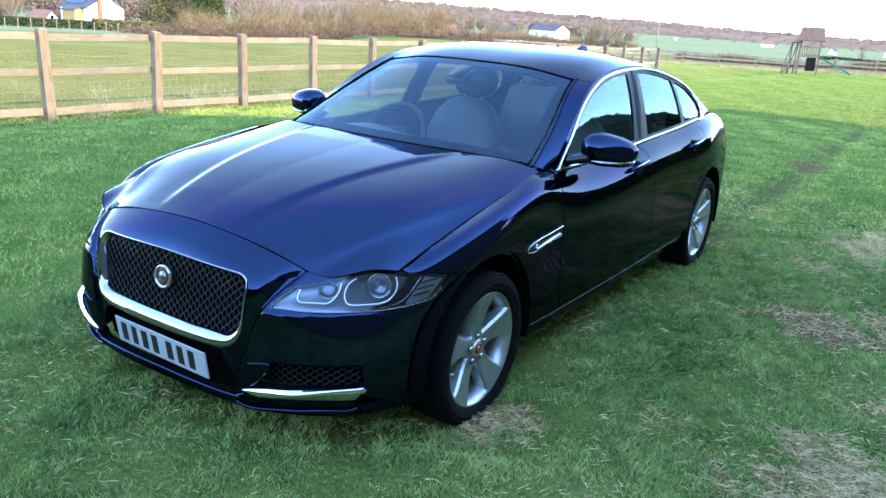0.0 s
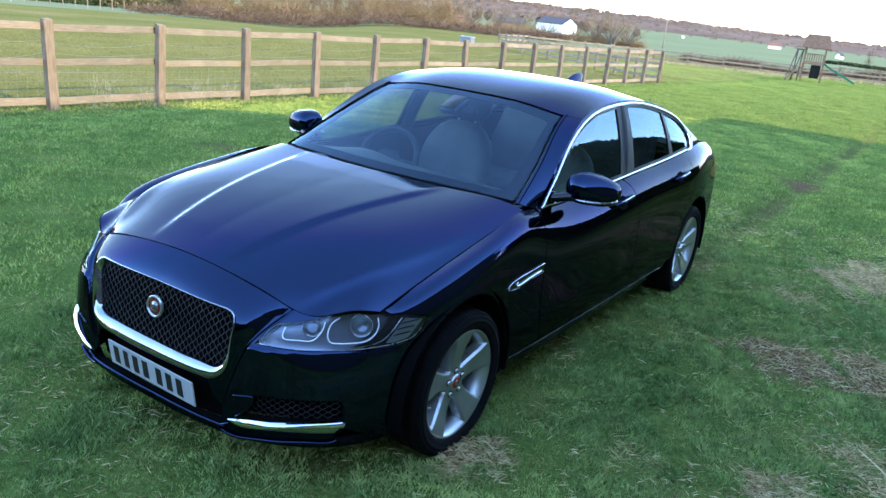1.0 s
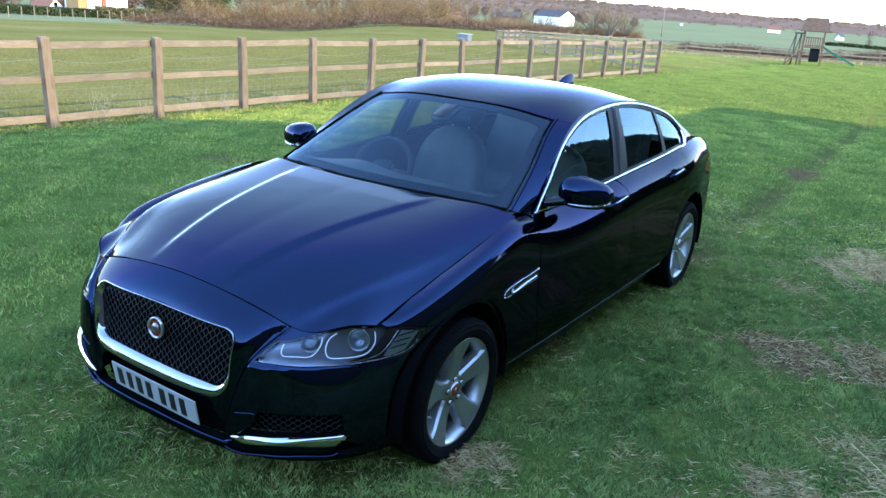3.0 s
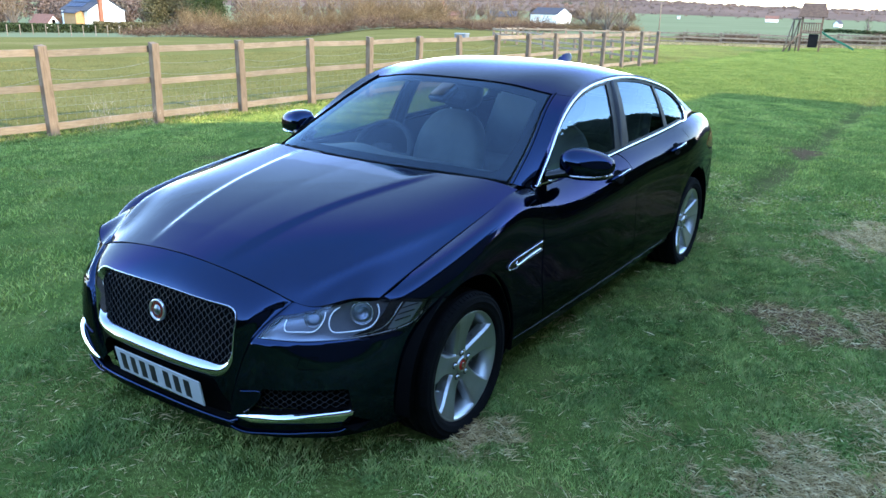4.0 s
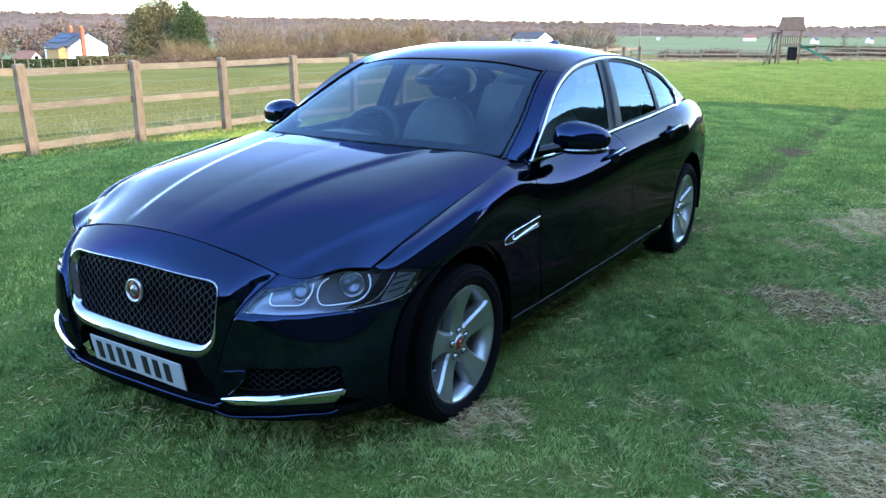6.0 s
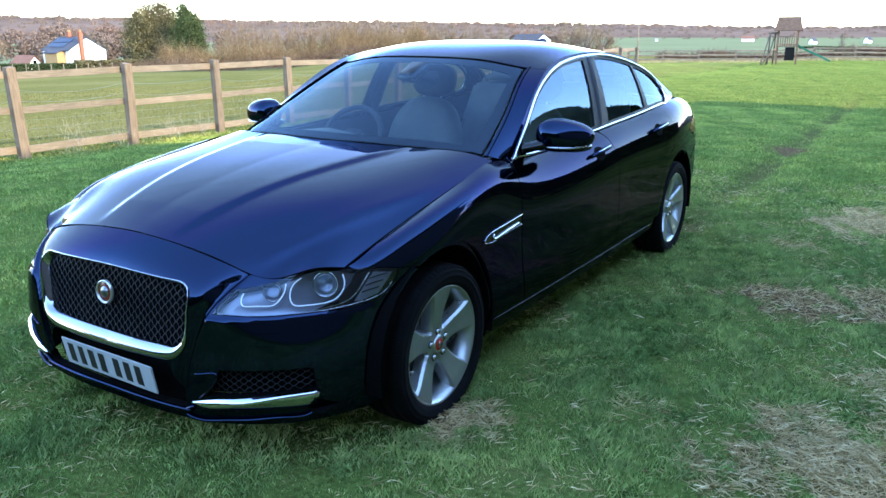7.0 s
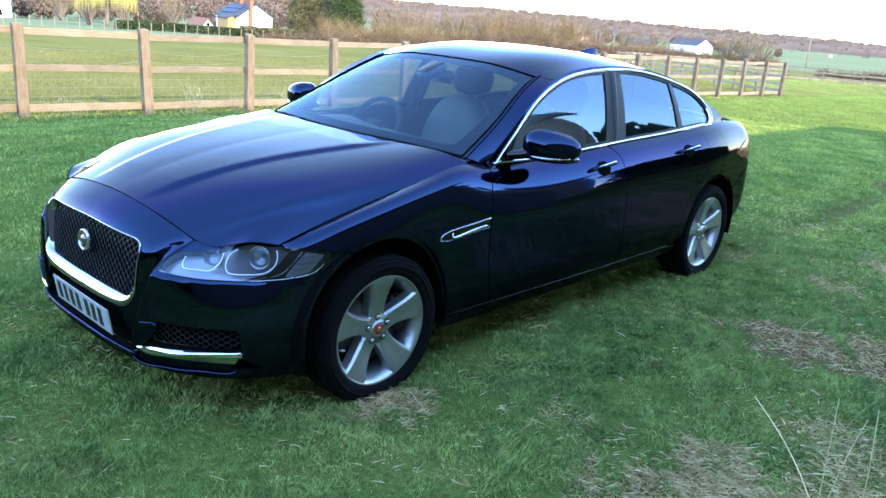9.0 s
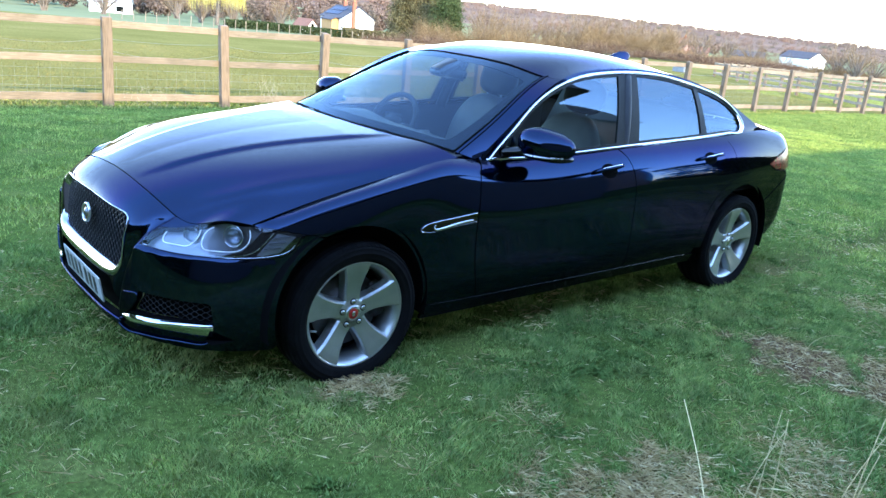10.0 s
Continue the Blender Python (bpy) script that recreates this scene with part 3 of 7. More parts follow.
sheet("bonnet", HOOD2, np.array(ring) * (1.15, 0.82), PAINT, CAR, "long dark blue bonnet with four creases", gap=0.003, step=0.015)

# tube laid over the bonnet's gap, its near-black standing for the shade inside
edging = [(u, 1.0) for u in np.linspace(0.985, 0, 70)] + [(0.0, v) for v in np.linspace(1, -1, 120)[1:-1]] + [(u, -1.0) for u in np.linspace(0, 0.985, 70)]
edging = np.array(edging) * (1.15, 0.82)
tube("bonnet_seal", HOOD2.at(edging) + HOOD2.normal(edging) * 0.0002, 0.0022, VOID, CAR, "dark shut line round the bonnet", 6)


def both(name, outline, material, label="", **kw):
    """A panel of the left side and its mirror image."""
    a = sheet(name, SKIN, outline, material, CAR, label, **kw)
    b = sheet(name, SKIN, outline, material, CAR, label, mirror=True, **kw)
    return a, b


lamp_line = np.concatenate((np.linspace((0.484, -0.703, 0.590), (0.524, -0.653, 0.660), 8)[:-1], curve(((0.524, -0.653, 0.660), (0.560, -0.622, 0.665), (0.600, -0.580, 0.674), (0.640, -0.538, 0.686)), 10)))
lamp_top = np.concatenate((lamp_line, edge_line(np.linspace(2.05, 3.0, 14)) - (0, 0, 0.004), curve(((0.779, -0.384, 0.706), (0.840, -0.303, 0.701), (0.895, -0.207, 0.686)), 8)[1:]))
lamp_low = curve(((0.895, -0.207, 0.686), (0.887, -0.238, 0.639), (0.875, -0.276, 0.605), (0.854, -0.326, 0.590), (0.780, -0.449, 0.578), (0.670, -0.580, 0.574), (0.570, -0.665, 0.577), (0.480, -0.710, 0.582)), 30)
LAMP = SKIN.find(np.concatenate((lamp_top, lamp_low[1:])), (0, 1, 2), (0.9, 3.8), (0, 2.6))

wing = np.concatenate((((0.745, 0.935),), door_front[1:], ((0.425, 0.287),), front_arch, ((-0.180, 0.684), (-0.207, 0.686))))
wing_uv = np.concatenate(([(s * SKIN.su, 0.0) for s in np.linspace(3.02, 4.93, 40)], SKIN.find(wing, (1, 2), (3.0, 6.0)),
                          SKIN.find(curve(((0.895, -0.207, 0.686), (0.840, -0.303, 0.701), (0.779, -0.384, 0.706)), 6)[1:], (0, 1, 2))))
both("front_wing", wing_uv, PAINT)

front_door = np.concatenate((waist(5.02, 6.09), door_mid[1:], ((1.2, 0.286),), door_front[::-1][:-1]))
both("front_door", flank(front_door), PAINT)
rear_door = np.concatenate((waist(6.1, 7.72), rear_cut[1:], door_mid[::-1][:-1]))
both("rear_door", flank(rear_door), PAINT)
sill = np.concatenate((((0.425, 0.281), (0.74, 0.279), (1.85, 0.286), (2.56, 0.291)), ((2.56, 0.232), (1.6, 0.222), (0.43, 0.205))))
both("sill", flank(sill), PAINT)
quarter = np.concatenate((waist(7.73, 9.95), ((3.80, 0.93), (3.60, 0.888), (3.46, 0.856), (3.33, 0.816), (3.46, 0.768), (3.60, 0.757), (3.70, 0.72), (3.55, 0.66), (3.42, 0.60)),
                          arc(ARCH_B, ARCH_R, ARCH, 38, 180, 30), ((2.535, 0.330),), rear_cut[::-1][1:]))
both("rear_quarter", flank(quarter), PAINT)
# lamp outline drawn forward along the flank into a pointed wedge
tail_uv = SKIN.find(dense(((0.70, 3.83, 0.925), (0.83, 3.60, 0.883), (0.850, 3.46, 0.850), (0.878, 3.34, 0.816), (0.858, 3.46, 0.774), (0.852, 3.60, 0.762), (0.76, 3.84, 0.775), (0.42, 4.02, 0.80), (0.40, 3.99, 0.91)), 0.03), (0, 1, 2), (8.0, 11.2))
both("tail_lamp", tail_uv, TAIL_RED, "red wraparound rear lamp drawn out to a forward wedge")
bumper_uv = np.concatenate((
    SKIN.find(dense(((3.42, 0.592), (3.55, 0.652), (3.705, 0.712), (3.62, 0.754)), 0.02, False), (1, 2), (8, 10.2)),
    SKIN.find(dense(((0.76, 3.845, 0.768), (0.42, 4.02, 0.79), (0.40, 3.99, 0.92), (0.36, 3.96, 0.975)), 0.03, False), (0, 1, 2), (9.5, 11.2)),
    np.array([(11.19, 0.15), (11.19, 4.95), (10.0, 4.95)]) * (SKIN.su, SKIN.sv),
    SKIN.find(arc(ARCH_B, ARCH_R, ARCH, -14, 36, 14), (1, 2), (8, 10))))
both("rear_bumper", bumper_uv, PAINT)

# nose: one moulding with its openings
grille_xz = rounded(((-0.399, 0.676), (0, 0.694), (0.399, 0.676), (0.383, 0.404), (0.0, 0.386), (-0.383, 0.404)), (0.06, 0.25, 0.06, 0.095, 0.25, 0.095), 8)
intake_xz = rounded(((-0.315, 0.392), (0.315, 0.392), (0.385, 0.238), (0.0, 0.222), (-0.385, 0.238)), (0.02, 0.02, 0.03, 0.2, 0.03), 4)
fog_xz = rounded(((0.514, 0.396), (0.762, 0.397), (0.770, 0.318), (0.566, 0.303), (0.462, 0.298), (0.500, 0.350)), (0.01, 0.015, 0.01, 0.03, 0.01, 0.02), 4)
GRILLE, INTAKE = front(grille_xz), front(intake_xz)
FOG = front(fog_xz, 0.015)
FOG_R = FOG * (-1, 1)
far = np.argmin(((SKIN.at(LAMP) - (0.895, -0.207, 0.686)) ** 2).sum(1))
inner_edge = np.concatenate((LAMP[far:], LAMP[:3]))
strip = LAMP[2:len(lamp_line)]
eyelid = np.array([(s * SKIN.su, 0.0) for s in np.linspace(0, 1.98, 40)])
arch_uv = SKIN.find(np.concatenate((((-0.180, 0.684),), [(ARCH_F - r * math.cos(radians(k)), ARCH_R + r * math.sin(radians(k))) for k, r in zip(np.linspace(64.5, -20, 20), np.interp(np.linspace(64.5, -20, 20), (-20, 30, 64.5), (0.338, 0.354, ARCH)))])), (1, 2), (2.8, 4.4))
low_uv = np.array([(s * SKIN.su, 4.95 * SKIN.sv) for s in np.linspace(3.3, 0, 30)])
left_half = np.concatenate((eyelid, strip[::-1], inner_edge[::-1][2:], arch_uv, low_uv))
nose_uv = np.concatenate((left_half, (left_half * (-1, 1))[::-1][1:-1]))
sheet("front_bumper", SKIN, nose_uv, PAINT, CAR, "dark blue one-piece nose moulding", holes=(GRILLE, INTAKE, FOG, FOG_R), flange=0.03, step=0.011)

roof_ring = [(k, 1.25) for k in np.linspace(2.06, 4.98, 60)] + [(4.98, v) for v in np.linspace(1.25, -1.25, 60)[1:]] + \
            [(k, -1.25) for k in np.linspace(4.98, 2.06, 60)[1:]] + [(2.06, v) for v in np.linspace(-1.25, 1.25, 60)[1:-1]]


def mirrored(net, su, sv):
    P = net.P
    m = P[:, :0:-1] * (-1, 1, 1)
    return Net(net.us, [-v for v in net.vs[:0:-1]] + list(net.vs), np.concatenate((m, P), 1), su, sv, (0, 0, 1))


TOP2, DECK2 = mirrored(TOP, 0.45, 0.60), mirrored(DECK, 0.55, 0.70)
k2 = np.array((0.45, 0.60))
sheet("roof", TOP2, np.array(roof_ring) * k2, PAINT, CAR, "dark blue roof skin", gap=0)
pillar = [(k, 1.0) for k in np.linspace(0.0, 2.05, 40)] + [(2.05, v) for v in np.linspace(1.0, 1.25, 8)[1:]] + [(k, 1.25) for k in np.linspace(2.05, 0.0, 40)[1:]]
cpost = [(k, 0.98) for k in np.linspace(4.99, 7.0, 40)] + [(7.0, v) for v in np.linspace(0.98, 1.25, 8)[1:]] + [(k, 1.25) for k in np.linspace(7.0, 4.99, 40)[1:]]
for mir in (False, True):
    sheet("front_pillar", TOP2, np.array(pillar) * k2, PAINT, CAR, mirror=mir, gap=0)
    sheet("rear_pillar", TOP2, np.array(cpost) * k2, PAINT, CAR, mirror=mir, gap=0)
scr = [(k, 0.97) for k in np.linspace(0.03, 2.02, 40)] + [(2.02, v) for v in np.linspace(0.97, -0.97, 50)[1:]] + [(k, -0.97) for k in np.linspace(2.02, 0.03, 40)[1:]] + [(0.03, v) for v in np.linspace(-0.97, 0.97, 50)[1:-1]]
scr = rounded(np.array(scr)[::3], 0.02, 2)
WINDSCREEN = sheet("windscreen", TOP2, scr * k2, SCREEN, CAR, "clear laminated windscreen", gap=0, flange=0, lift=-0.004, step=0.05)
clear = rounded(((0.17, -0.84), (0.17, 0.84), (1.84, 0.885), (1.90, 0.0), (1.84, -0.885)), (0.1, 0.1, 0.09, 0.3, 0.09), 6)
scr_out = np.array([(k, 0.985) for k in np.linspace(0.0, 2.05, 30)] + [(2.05, v) for v in np.linspace(0.985, -0.985, 40)[1:]] + [(k, -0.985) for k in np.linspace(2.05, 0.0, 30)[1:]] + [(0.0, v) for v in np.linspace(-0.985, 0.985, 40)[1:-1]])
sheet("screen_border", TOP2, scr_out * k2, VOID, WINDSCREEN, "black ceramic border of the windscreen", holes=(dense(clear * k2, 0.04),), gap=0, flange=0.004, lift=-0.009)
# strips that put the pillar edges' shade beside the screen as near-black
for s in (-1, 1):
    edge = np.array([(k, s * 1.03) for k in np.linspace(0.02, 2.1, 40)]) * k2
    tube("screen_seal", TOP2.at(edge) + TOP2.normal(edge) * 0.001, 0.0030, VOID, WINDSCREEN, "near-black strip for the shaded pillar edge beside the windscreen", 6)
rscr = [(5.0, v) for v in np.linspace(-0.97, 0.97, 40)] + [(k, 0.97) for k in np.linspace(5.0, 6.9, 30)[1:]] + [(6.9, v) for v in np.linspace(0.97, -0.97, 40)[1:]] + [(k, -0.97) for k in np.linspace(6.9, 5.0, 30)[1:-1]]
sheet("rear_screen", TOP2, np.array(rscr) * k2, DARK_GLASS, CAR, "tinted rear screen", gap=0.002, flange=0.01, lift=-0.003)
lid = [(0.0, v) for v in np.linspace(-1, 1, 40)] + [(u, 1) for u in np.linspace(0, 1, 20)[1:]] + [(1, v) for v in np.linspace(1, -1, 40)[1:]] + [(u, -1) for u in np.linspace(1, 0, 20)[1:-1]]
sheet("boot_lid", DECK2, np.array(lid) * (0.55, 0.70), PAINT, CAR, gap=0.003)


# ---- the car: wheels ----
def blob(centre, half, power=2.6, cut=None, nu=40, nv=22):
    """A rounded pod; cut trims its rear to a flat face."""
    verts, faces = [], []
    def sp(c):
        return math.copysign(abs(c) ** (2 / power), c)
    for i in range(nv + 1):
        b = -math.pi / 2 + math.pi * i / nv
        for j in range(nu):
            a = 2 * math.pi * j / nu
            x, y, z = sp(math.cos(b)) * sp(math.cos(a)), sp(math.cos(b)) * sp(math.sin(a)), sp(math.sin(b))
            if cut is not None:
                y = min(y, cut)
            verts.append((centre[0] + half[0] * x, centre[1] + half[1] * y, centre[2] + half[2] * z))
    for i in range(nv):
        for j in range(nu):
            k = (j + 1) % nu
            faces.append((i * nu + j, i * nu + k, (i + 1) * nu + k, (i + 1) * nu + j))
    return verts, faces


WHEEL_Z = 0.302


def wheel_at(y, left):
    """A five-spoke wheel: tyre, deep rim, dished spokes that widen outwards, hub with nuts and a cap."""
    w = empty("wheel")
    w.parent = CAR
    w.matrix_local = Matrix.Translation((0.805 if left else -0.805, y, WHEEL_Z)) @ (Matrix() if left else pose(0, 0, 0, 0, 0, 180))
    v, f = revolve(((-0.100, 0.232), (-0.112, 0.258), (-0.118, 0.286), (-0.108, 0.308), (-0.090, 0.318), (-0.060, 0.3225), (-0.056, 0.315), (-0.046, 0.315), (-0.042, 0.323),
                    (-0.005, 0.324), (-0.002, 0.316), (0.008, 0.316), (0.011, 0.324), (0.046, 0.323), (0.050, 0.315), (0.060, 0.315), (0.064, 0.322),
                    (0.088, 0.318), (0.100, 0.312), (0.107, 0.303), (0.1085, 0.301), (0.1075, 0.298), (0.111, 0.283), (0.1125, 0.281), (0.1105, 0.279), (0.110, 0.262), (0.106, 0.2500), (0.100, 0.2440), (0.094, 0.236)), "x", 96)
    tyre = raw("tyre", v, f, RUBBER, w, "black rubber tyre", True)
    # blocks of tread round the outer shoulder
    bv, bf = [], []
    for k in range(84):
        a0, a1 = (k + 0.12) * 2 * math.pi / 84, (k + 0.88) * 2 * math.pi / 84
        for r, x in ((0.3215, 0.086), (0.3125, 0.1045)):
            for a in (a0, a1):
                bv.append((x, r * math.sin(a), r * math.cos(a)))
        for r, x in ((0.314, 0.082), (0.306, 0.098)):
            for a in (a0, a1):
                bv.append((x, r * math.sin(a), r * math.cos(a)))
        o = 8 * k
        bf += [(o, o + 1, o + 3, o + 2), (o, o + 2, o + 6, o + 4), (o + 1, o + 5, o + 7, o + 3), (o + 2, o + 3, o + 7, o + 6)]
    raw("shoulder_tread", bv, bf, RUBBER, tyre)
    v, f = revolve(((-0.100, 0.234), (-0.09, 0.218), (0.00, 0.206), (0.050, 0.209), (0.078, 0.219), (0.090, 0.2265), (0.0965, 0.2325), (0.0985, 0.2370), (0.0975, 0.2410), (0.093, 0.2430)), "x", 96)
    raw("rim", v, f, ALLOY, w, "silver alloy rim with a deep barrel", True)
    for k in range(5):
        turn = pose(0, 0, 0, 72 * k + 1, 0, 0)
        bm = bmesh.new()
        # radius, half width and face depth along the spoke
        prof = ((0.040, 0.030, 0.0690), (0.066, 0.0335, 0.0690), (0.085, 0.0320, 0.0695), (0.110, 0.0335, 0.0725), (0.140, 0.0380, 0.0785), (0.170, 0.0440, 0.0855), (0.200, 0.0510, 0.0920), (0.222, 0.0575, 0.0955), (0.2375, 0.0630, 0.0970))
        loops = []
        for r, h, x in prof:
            q = []
            for side, xx in ((-h - 0.013, x - 0.050), (-h - 0.0075, x - 0.012), (-h - 0.001, x - 0.0015), (-h + 0.003, x), (0, x - 0.0012), (h - 0.003, x), (h + 0.001, x - 0.0015), (h + 0.0075, x - 0.012), (h + 0.013, x - 0.050)):
                zz = math.sqrt(max(1e-4, r * r - side * side)) if r > 0.19 else r
                q.append(bm.verts.new(turn @ Vector((xx, side, zz))))
            loops.append(q)
        for a, b in zip(loops, loops[1:]):
            for i in range(8):
                bm.faces.new((a[i], b[i], b[i + 1], a[i + 1]))
        bmesh.ops.recalc_face_normals(bm, faces=bm.faces)
        part("spoke", bm, ALLOY, w, "flared silver alloy spoke")
    v, f = revolve(((0.020, 0.074), (0.060, 0.072), (0.068, 0.066), (0.0705, 0.058), (0.0705, 0.038), (0.073, 0.036)), "x", 48)
    raw("hub", v, f, ALLOY, w, "silver alloy hub", True)
    v, f = revolve(((0.070, 0.036), (0.077, 0.035), (0.0795, 0.031), (0.077, 0.027), (0.0765, 0.0)), "x", 32)
    cap = raw("centre_cap", v, f, SATIN, w, "silver-ringed centre cap", True)
    v, f = revolve(((0.0768, 0.025), (0.0785, 0.023), (0.0795, 0.0)), "x", 24)
    raw("cap_badge", v, f, RED if y < 1 else SATIN, cap, "plain round enamel badge" if y < 1 else "", True)
    if y < 1:
        v, f = blob((0.0797, 0, 0), (0.0025, 0.0085, 0.012), 2.2, None, 14, 8)
        raw("badge_relief", v, f, SATIN, cap, "plain silver relief", True)
    for k in range(5):
        a = radians(72 * k - 3)
        c = (0, 0.0545 * math.sin(a), 0.0545 * math.cos(a))
        # flat black disc drawn as the shaded pocket round the nut
        v, f = revolve(((0.0712, 0.0145), (0.0722, 0.0150), (0.0722, 0.0)), "x", 16, c)
        raw("nut_recess", v, f, BLACK, w, "", False)
        v, f = revolve(((0.070, 0.0105), (0.0765, 0.0100), (0.0790, 0.0075), (0.0795, 0.0)), "x", 12, c)
        raw("wheel_nut", v, f, SATIN, w, "", True)
    v, f = revolve(((0.000, 0.165), (0.015, 0.165), (0.015, 0.07), (0.030, 0.07), (0.030, 0.0)), "x", 40)
    raw("brake_disc", v, f, DISC, w, "", True)
    part("brake_caliper", box_bm((0.06, 0.085, 0.17), (0.018, 0.145, 0.03), 0.02, pose(0, 0, 0, 12, 0, 0)), CALIPER, w, "", True)
    # added near-black disc: the dark seen between the spokes is in its colour
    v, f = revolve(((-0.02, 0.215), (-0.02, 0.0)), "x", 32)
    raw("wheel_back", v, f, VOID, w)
    va = radians(-118 + 14)
    tube("valve", [Vector((0.062, 0.207 * math.sin(va), 0.207 * math.cos(va))), Vector((0.084, 0.192 * math.sin(va), 0.192 * math.cos(va)))], 0.0045, PLATE, w, "", 6)
    return w


for yy in (0.0, 2.96):
    wheel_at(yy + 0.055, True)
    wheel_at(yy + 0.055, False)
    for sx in (1, -1):
        # dark liner over the tyre, the arch's shade put into its colour
        v, f = [], []
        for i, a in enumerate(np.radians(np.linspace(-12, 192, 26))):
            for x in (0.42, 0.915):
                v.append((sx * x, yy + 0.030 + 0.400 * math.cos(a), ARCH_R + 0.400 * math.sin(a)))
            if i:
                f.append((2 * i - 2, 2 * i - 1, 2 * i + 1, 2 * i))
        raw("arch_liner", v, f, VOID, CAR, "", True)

# ---- the car: side windows ----
dlo = np.concatenate((curve(((0.822, 0.912), (0.884, 0.970), (1.024, 1.080), (1.176, 1.188), (1.348, 1.271), (1.521, 1.322), (1.720, 1.349), (1.960, 1.361), (2.214, 1.354),
                             (2.489, 1.320), (2.704, 1.279), (2.922, 1.216), (3.050, 1.130), (3.085, 1.065), (3.055, 1.022), (2.970, 1.006)), 80), waist(7.9, 5.12, 40) + (0, 0.001)))
DLO = SIDE.find(dense(dlo, 0.02), (1, 2))
dlo_in = shrink(dlo, 0.013)
dlo_in[:, 0] = np.where((dlo_in[:, 0] > 2.98) & (dlo_in[:, 1] < 1.12), dlo_in[:, 0] - 0.030, dlo_in[:, 0])
DLO_IN = SIDE.find(dense(dlo_in, 0.02), (1, 2))


def clip(poly, y0, y1, slope0=0.0, slope1=0.0):
    """The piece of an outline between two slanting uprights, which lean rearwards with height."""
    def cut(P, keep):
        out = []
        for a, b in zip(P, np.roll(P, -1, 0)):
            ka, kb = keep(a), keep(b)
            if ka >= 0:
                out.append(a)
            if (ka >= 0) != (kb >= 0):
                out.append(a + (b - a) * ka / (ka - kb))
        return np.array(out)
    P = cut(np.array(poly), lambda p: p[0] - y0 - slope0 * (p[1] - 0.96))
    return cut(P, lambda p: y1 + slope1 * (p[1] - 0.96) - p[0])


pane_in = shrink(dlo, 0.022)
panes = [(clip(pane_in, 0.955, 1.775, 0.0, 0.24), GLASS, "front_window"), (clip(pane_in, 1.965, 2.585, 0.14, -0.02), DARK_GLASS, "rear_window"),
         (clip(pane_in, 2.640, 3.045, -0.10, 0.0), DARK_GLASS, "quarter_light")]
side_ring = [(k, 0.0) for k in np.linspace(0, 8, 70)] + [(8, v) for v in np.linspace(0, 1, 12)[1:]] + [(k, 1.0) for k in np.linspace(8, 0, 70)[1:]]
SR = np.array(side_ring) * (0.32, 0.42)
for mir in (False, True):
    sheet("window_surround", SIDE, SR[:-1], PAINT, CAR, holes=(DLO,), gap=0, mirror=mir, flange=0.006)
    sheet("window_chrome", SIDE, DLO, CHROME, CAR, "polished chrome strip round the side windows", holes=(DLO_IN,), gap=0, lift=0.004, flange=0.008, mirror=mir)
    bead = SIDE.find(dense(shrink(dlo, 0.0065), 0.02), (1, 2))
    v, f = tube_mesh(SIDE.at(bead) + SIDE.normal(bead) * 0.003, 0.0068, 8, True)
    raw("chrome_bead", [(-p[0], p[1], p[2]) for p in v] if mir else v, [q[::-1] for q in f] if mir else f, CHROME, CAR, "rounded chrome bead round the side windows", True)
    hs = [shrink(rounded(dense(p, 0.05), 0.012, 2), 0.002) for p, m, n in panes]
    UV = [SIDE.find(dense(h, 0.025), (1, 2)) for h in hs]
    sheet("window_frame", SIDE, DLO_IN, BLACK, CAR, "black window frame and door pillar", holes=UV, gap=-0.002, lift=-0.003, flange=0.012, mirror=mir)
    for uv, (p, m, n) in zip(UV, panes):
        sheet(n, SIDE, uv, m, CAR, "tinted side window" if m is DARK_GLASS else "clear side window", gap=-0.004, lift=-0.010, flange=0, mirror=mir, step=0.06)


def mirror_x(ob_v, mir):
    return [(-v[0], v[1], v[2]) if mir else tuple(v) for v in ob_v]


def both_raw(name, verts, faces, material, parents=None, label="", smooth=True):
    made = []
    for mir in (False, True):
        f = [tuple(q)[::-1] for q in faces] if mir else faces
        made.append(raw(name, mirror_x(verts, mir), f, material, parents[int(mir)] if parents else CAR, label, smooth))
    return made


# ---- the car: door mirrors ----
def mirror_shell():
    v, f = blob((0, 0, 0), (0.122, 0.100, 0.078), 2.5, 0.45)
    out = []
    for x, y, z in v:
        t = (x + 0.122) / 0.244
        z = z * (1.06 - 0.34 * t ** 2) - 0.006 + 0.012 * (1 - t)
        y = y + 0.075 * t ** 1.5
        out.append((0.930 + x, 1.035 + y, 1.016 + z))
    return out, f


v, f = mirror_shell()
MIRRORS = both_raw("door_mirror", v, f, PAINT, None, "dark blue door mirror with a black base")
v2, f2 = blob((0.925, 1.060, 0.962), (0.112, 0.080, 0.022), 2.8)
v2 = [(x, y + 0.07 * max(0, (x - 0.83) / 0.22) ** 1.5, z) for x, y, z in v2]
both_raw("lower_cover", v2, f2, GLOSS_BLACK, MIRRORS)
v3, f3 = tube_mesh(curve(((0.885, 0.962, 0.970), (0.945, 0.975, 0.969), (1.000, 1.015, 0.970), (1.038, 1.075, 0.974)), 14), (0.002, 0.004, 0.005, 0.006, 0.006, 0.006, 0.006, 0.006, 0.006, 0.006, 0.006, 0.006, 0.005, 0.003), 6)
both_raw("side_repeater", v3, f3, SATIN, MIRRORS, "slim silver repeater lamp")
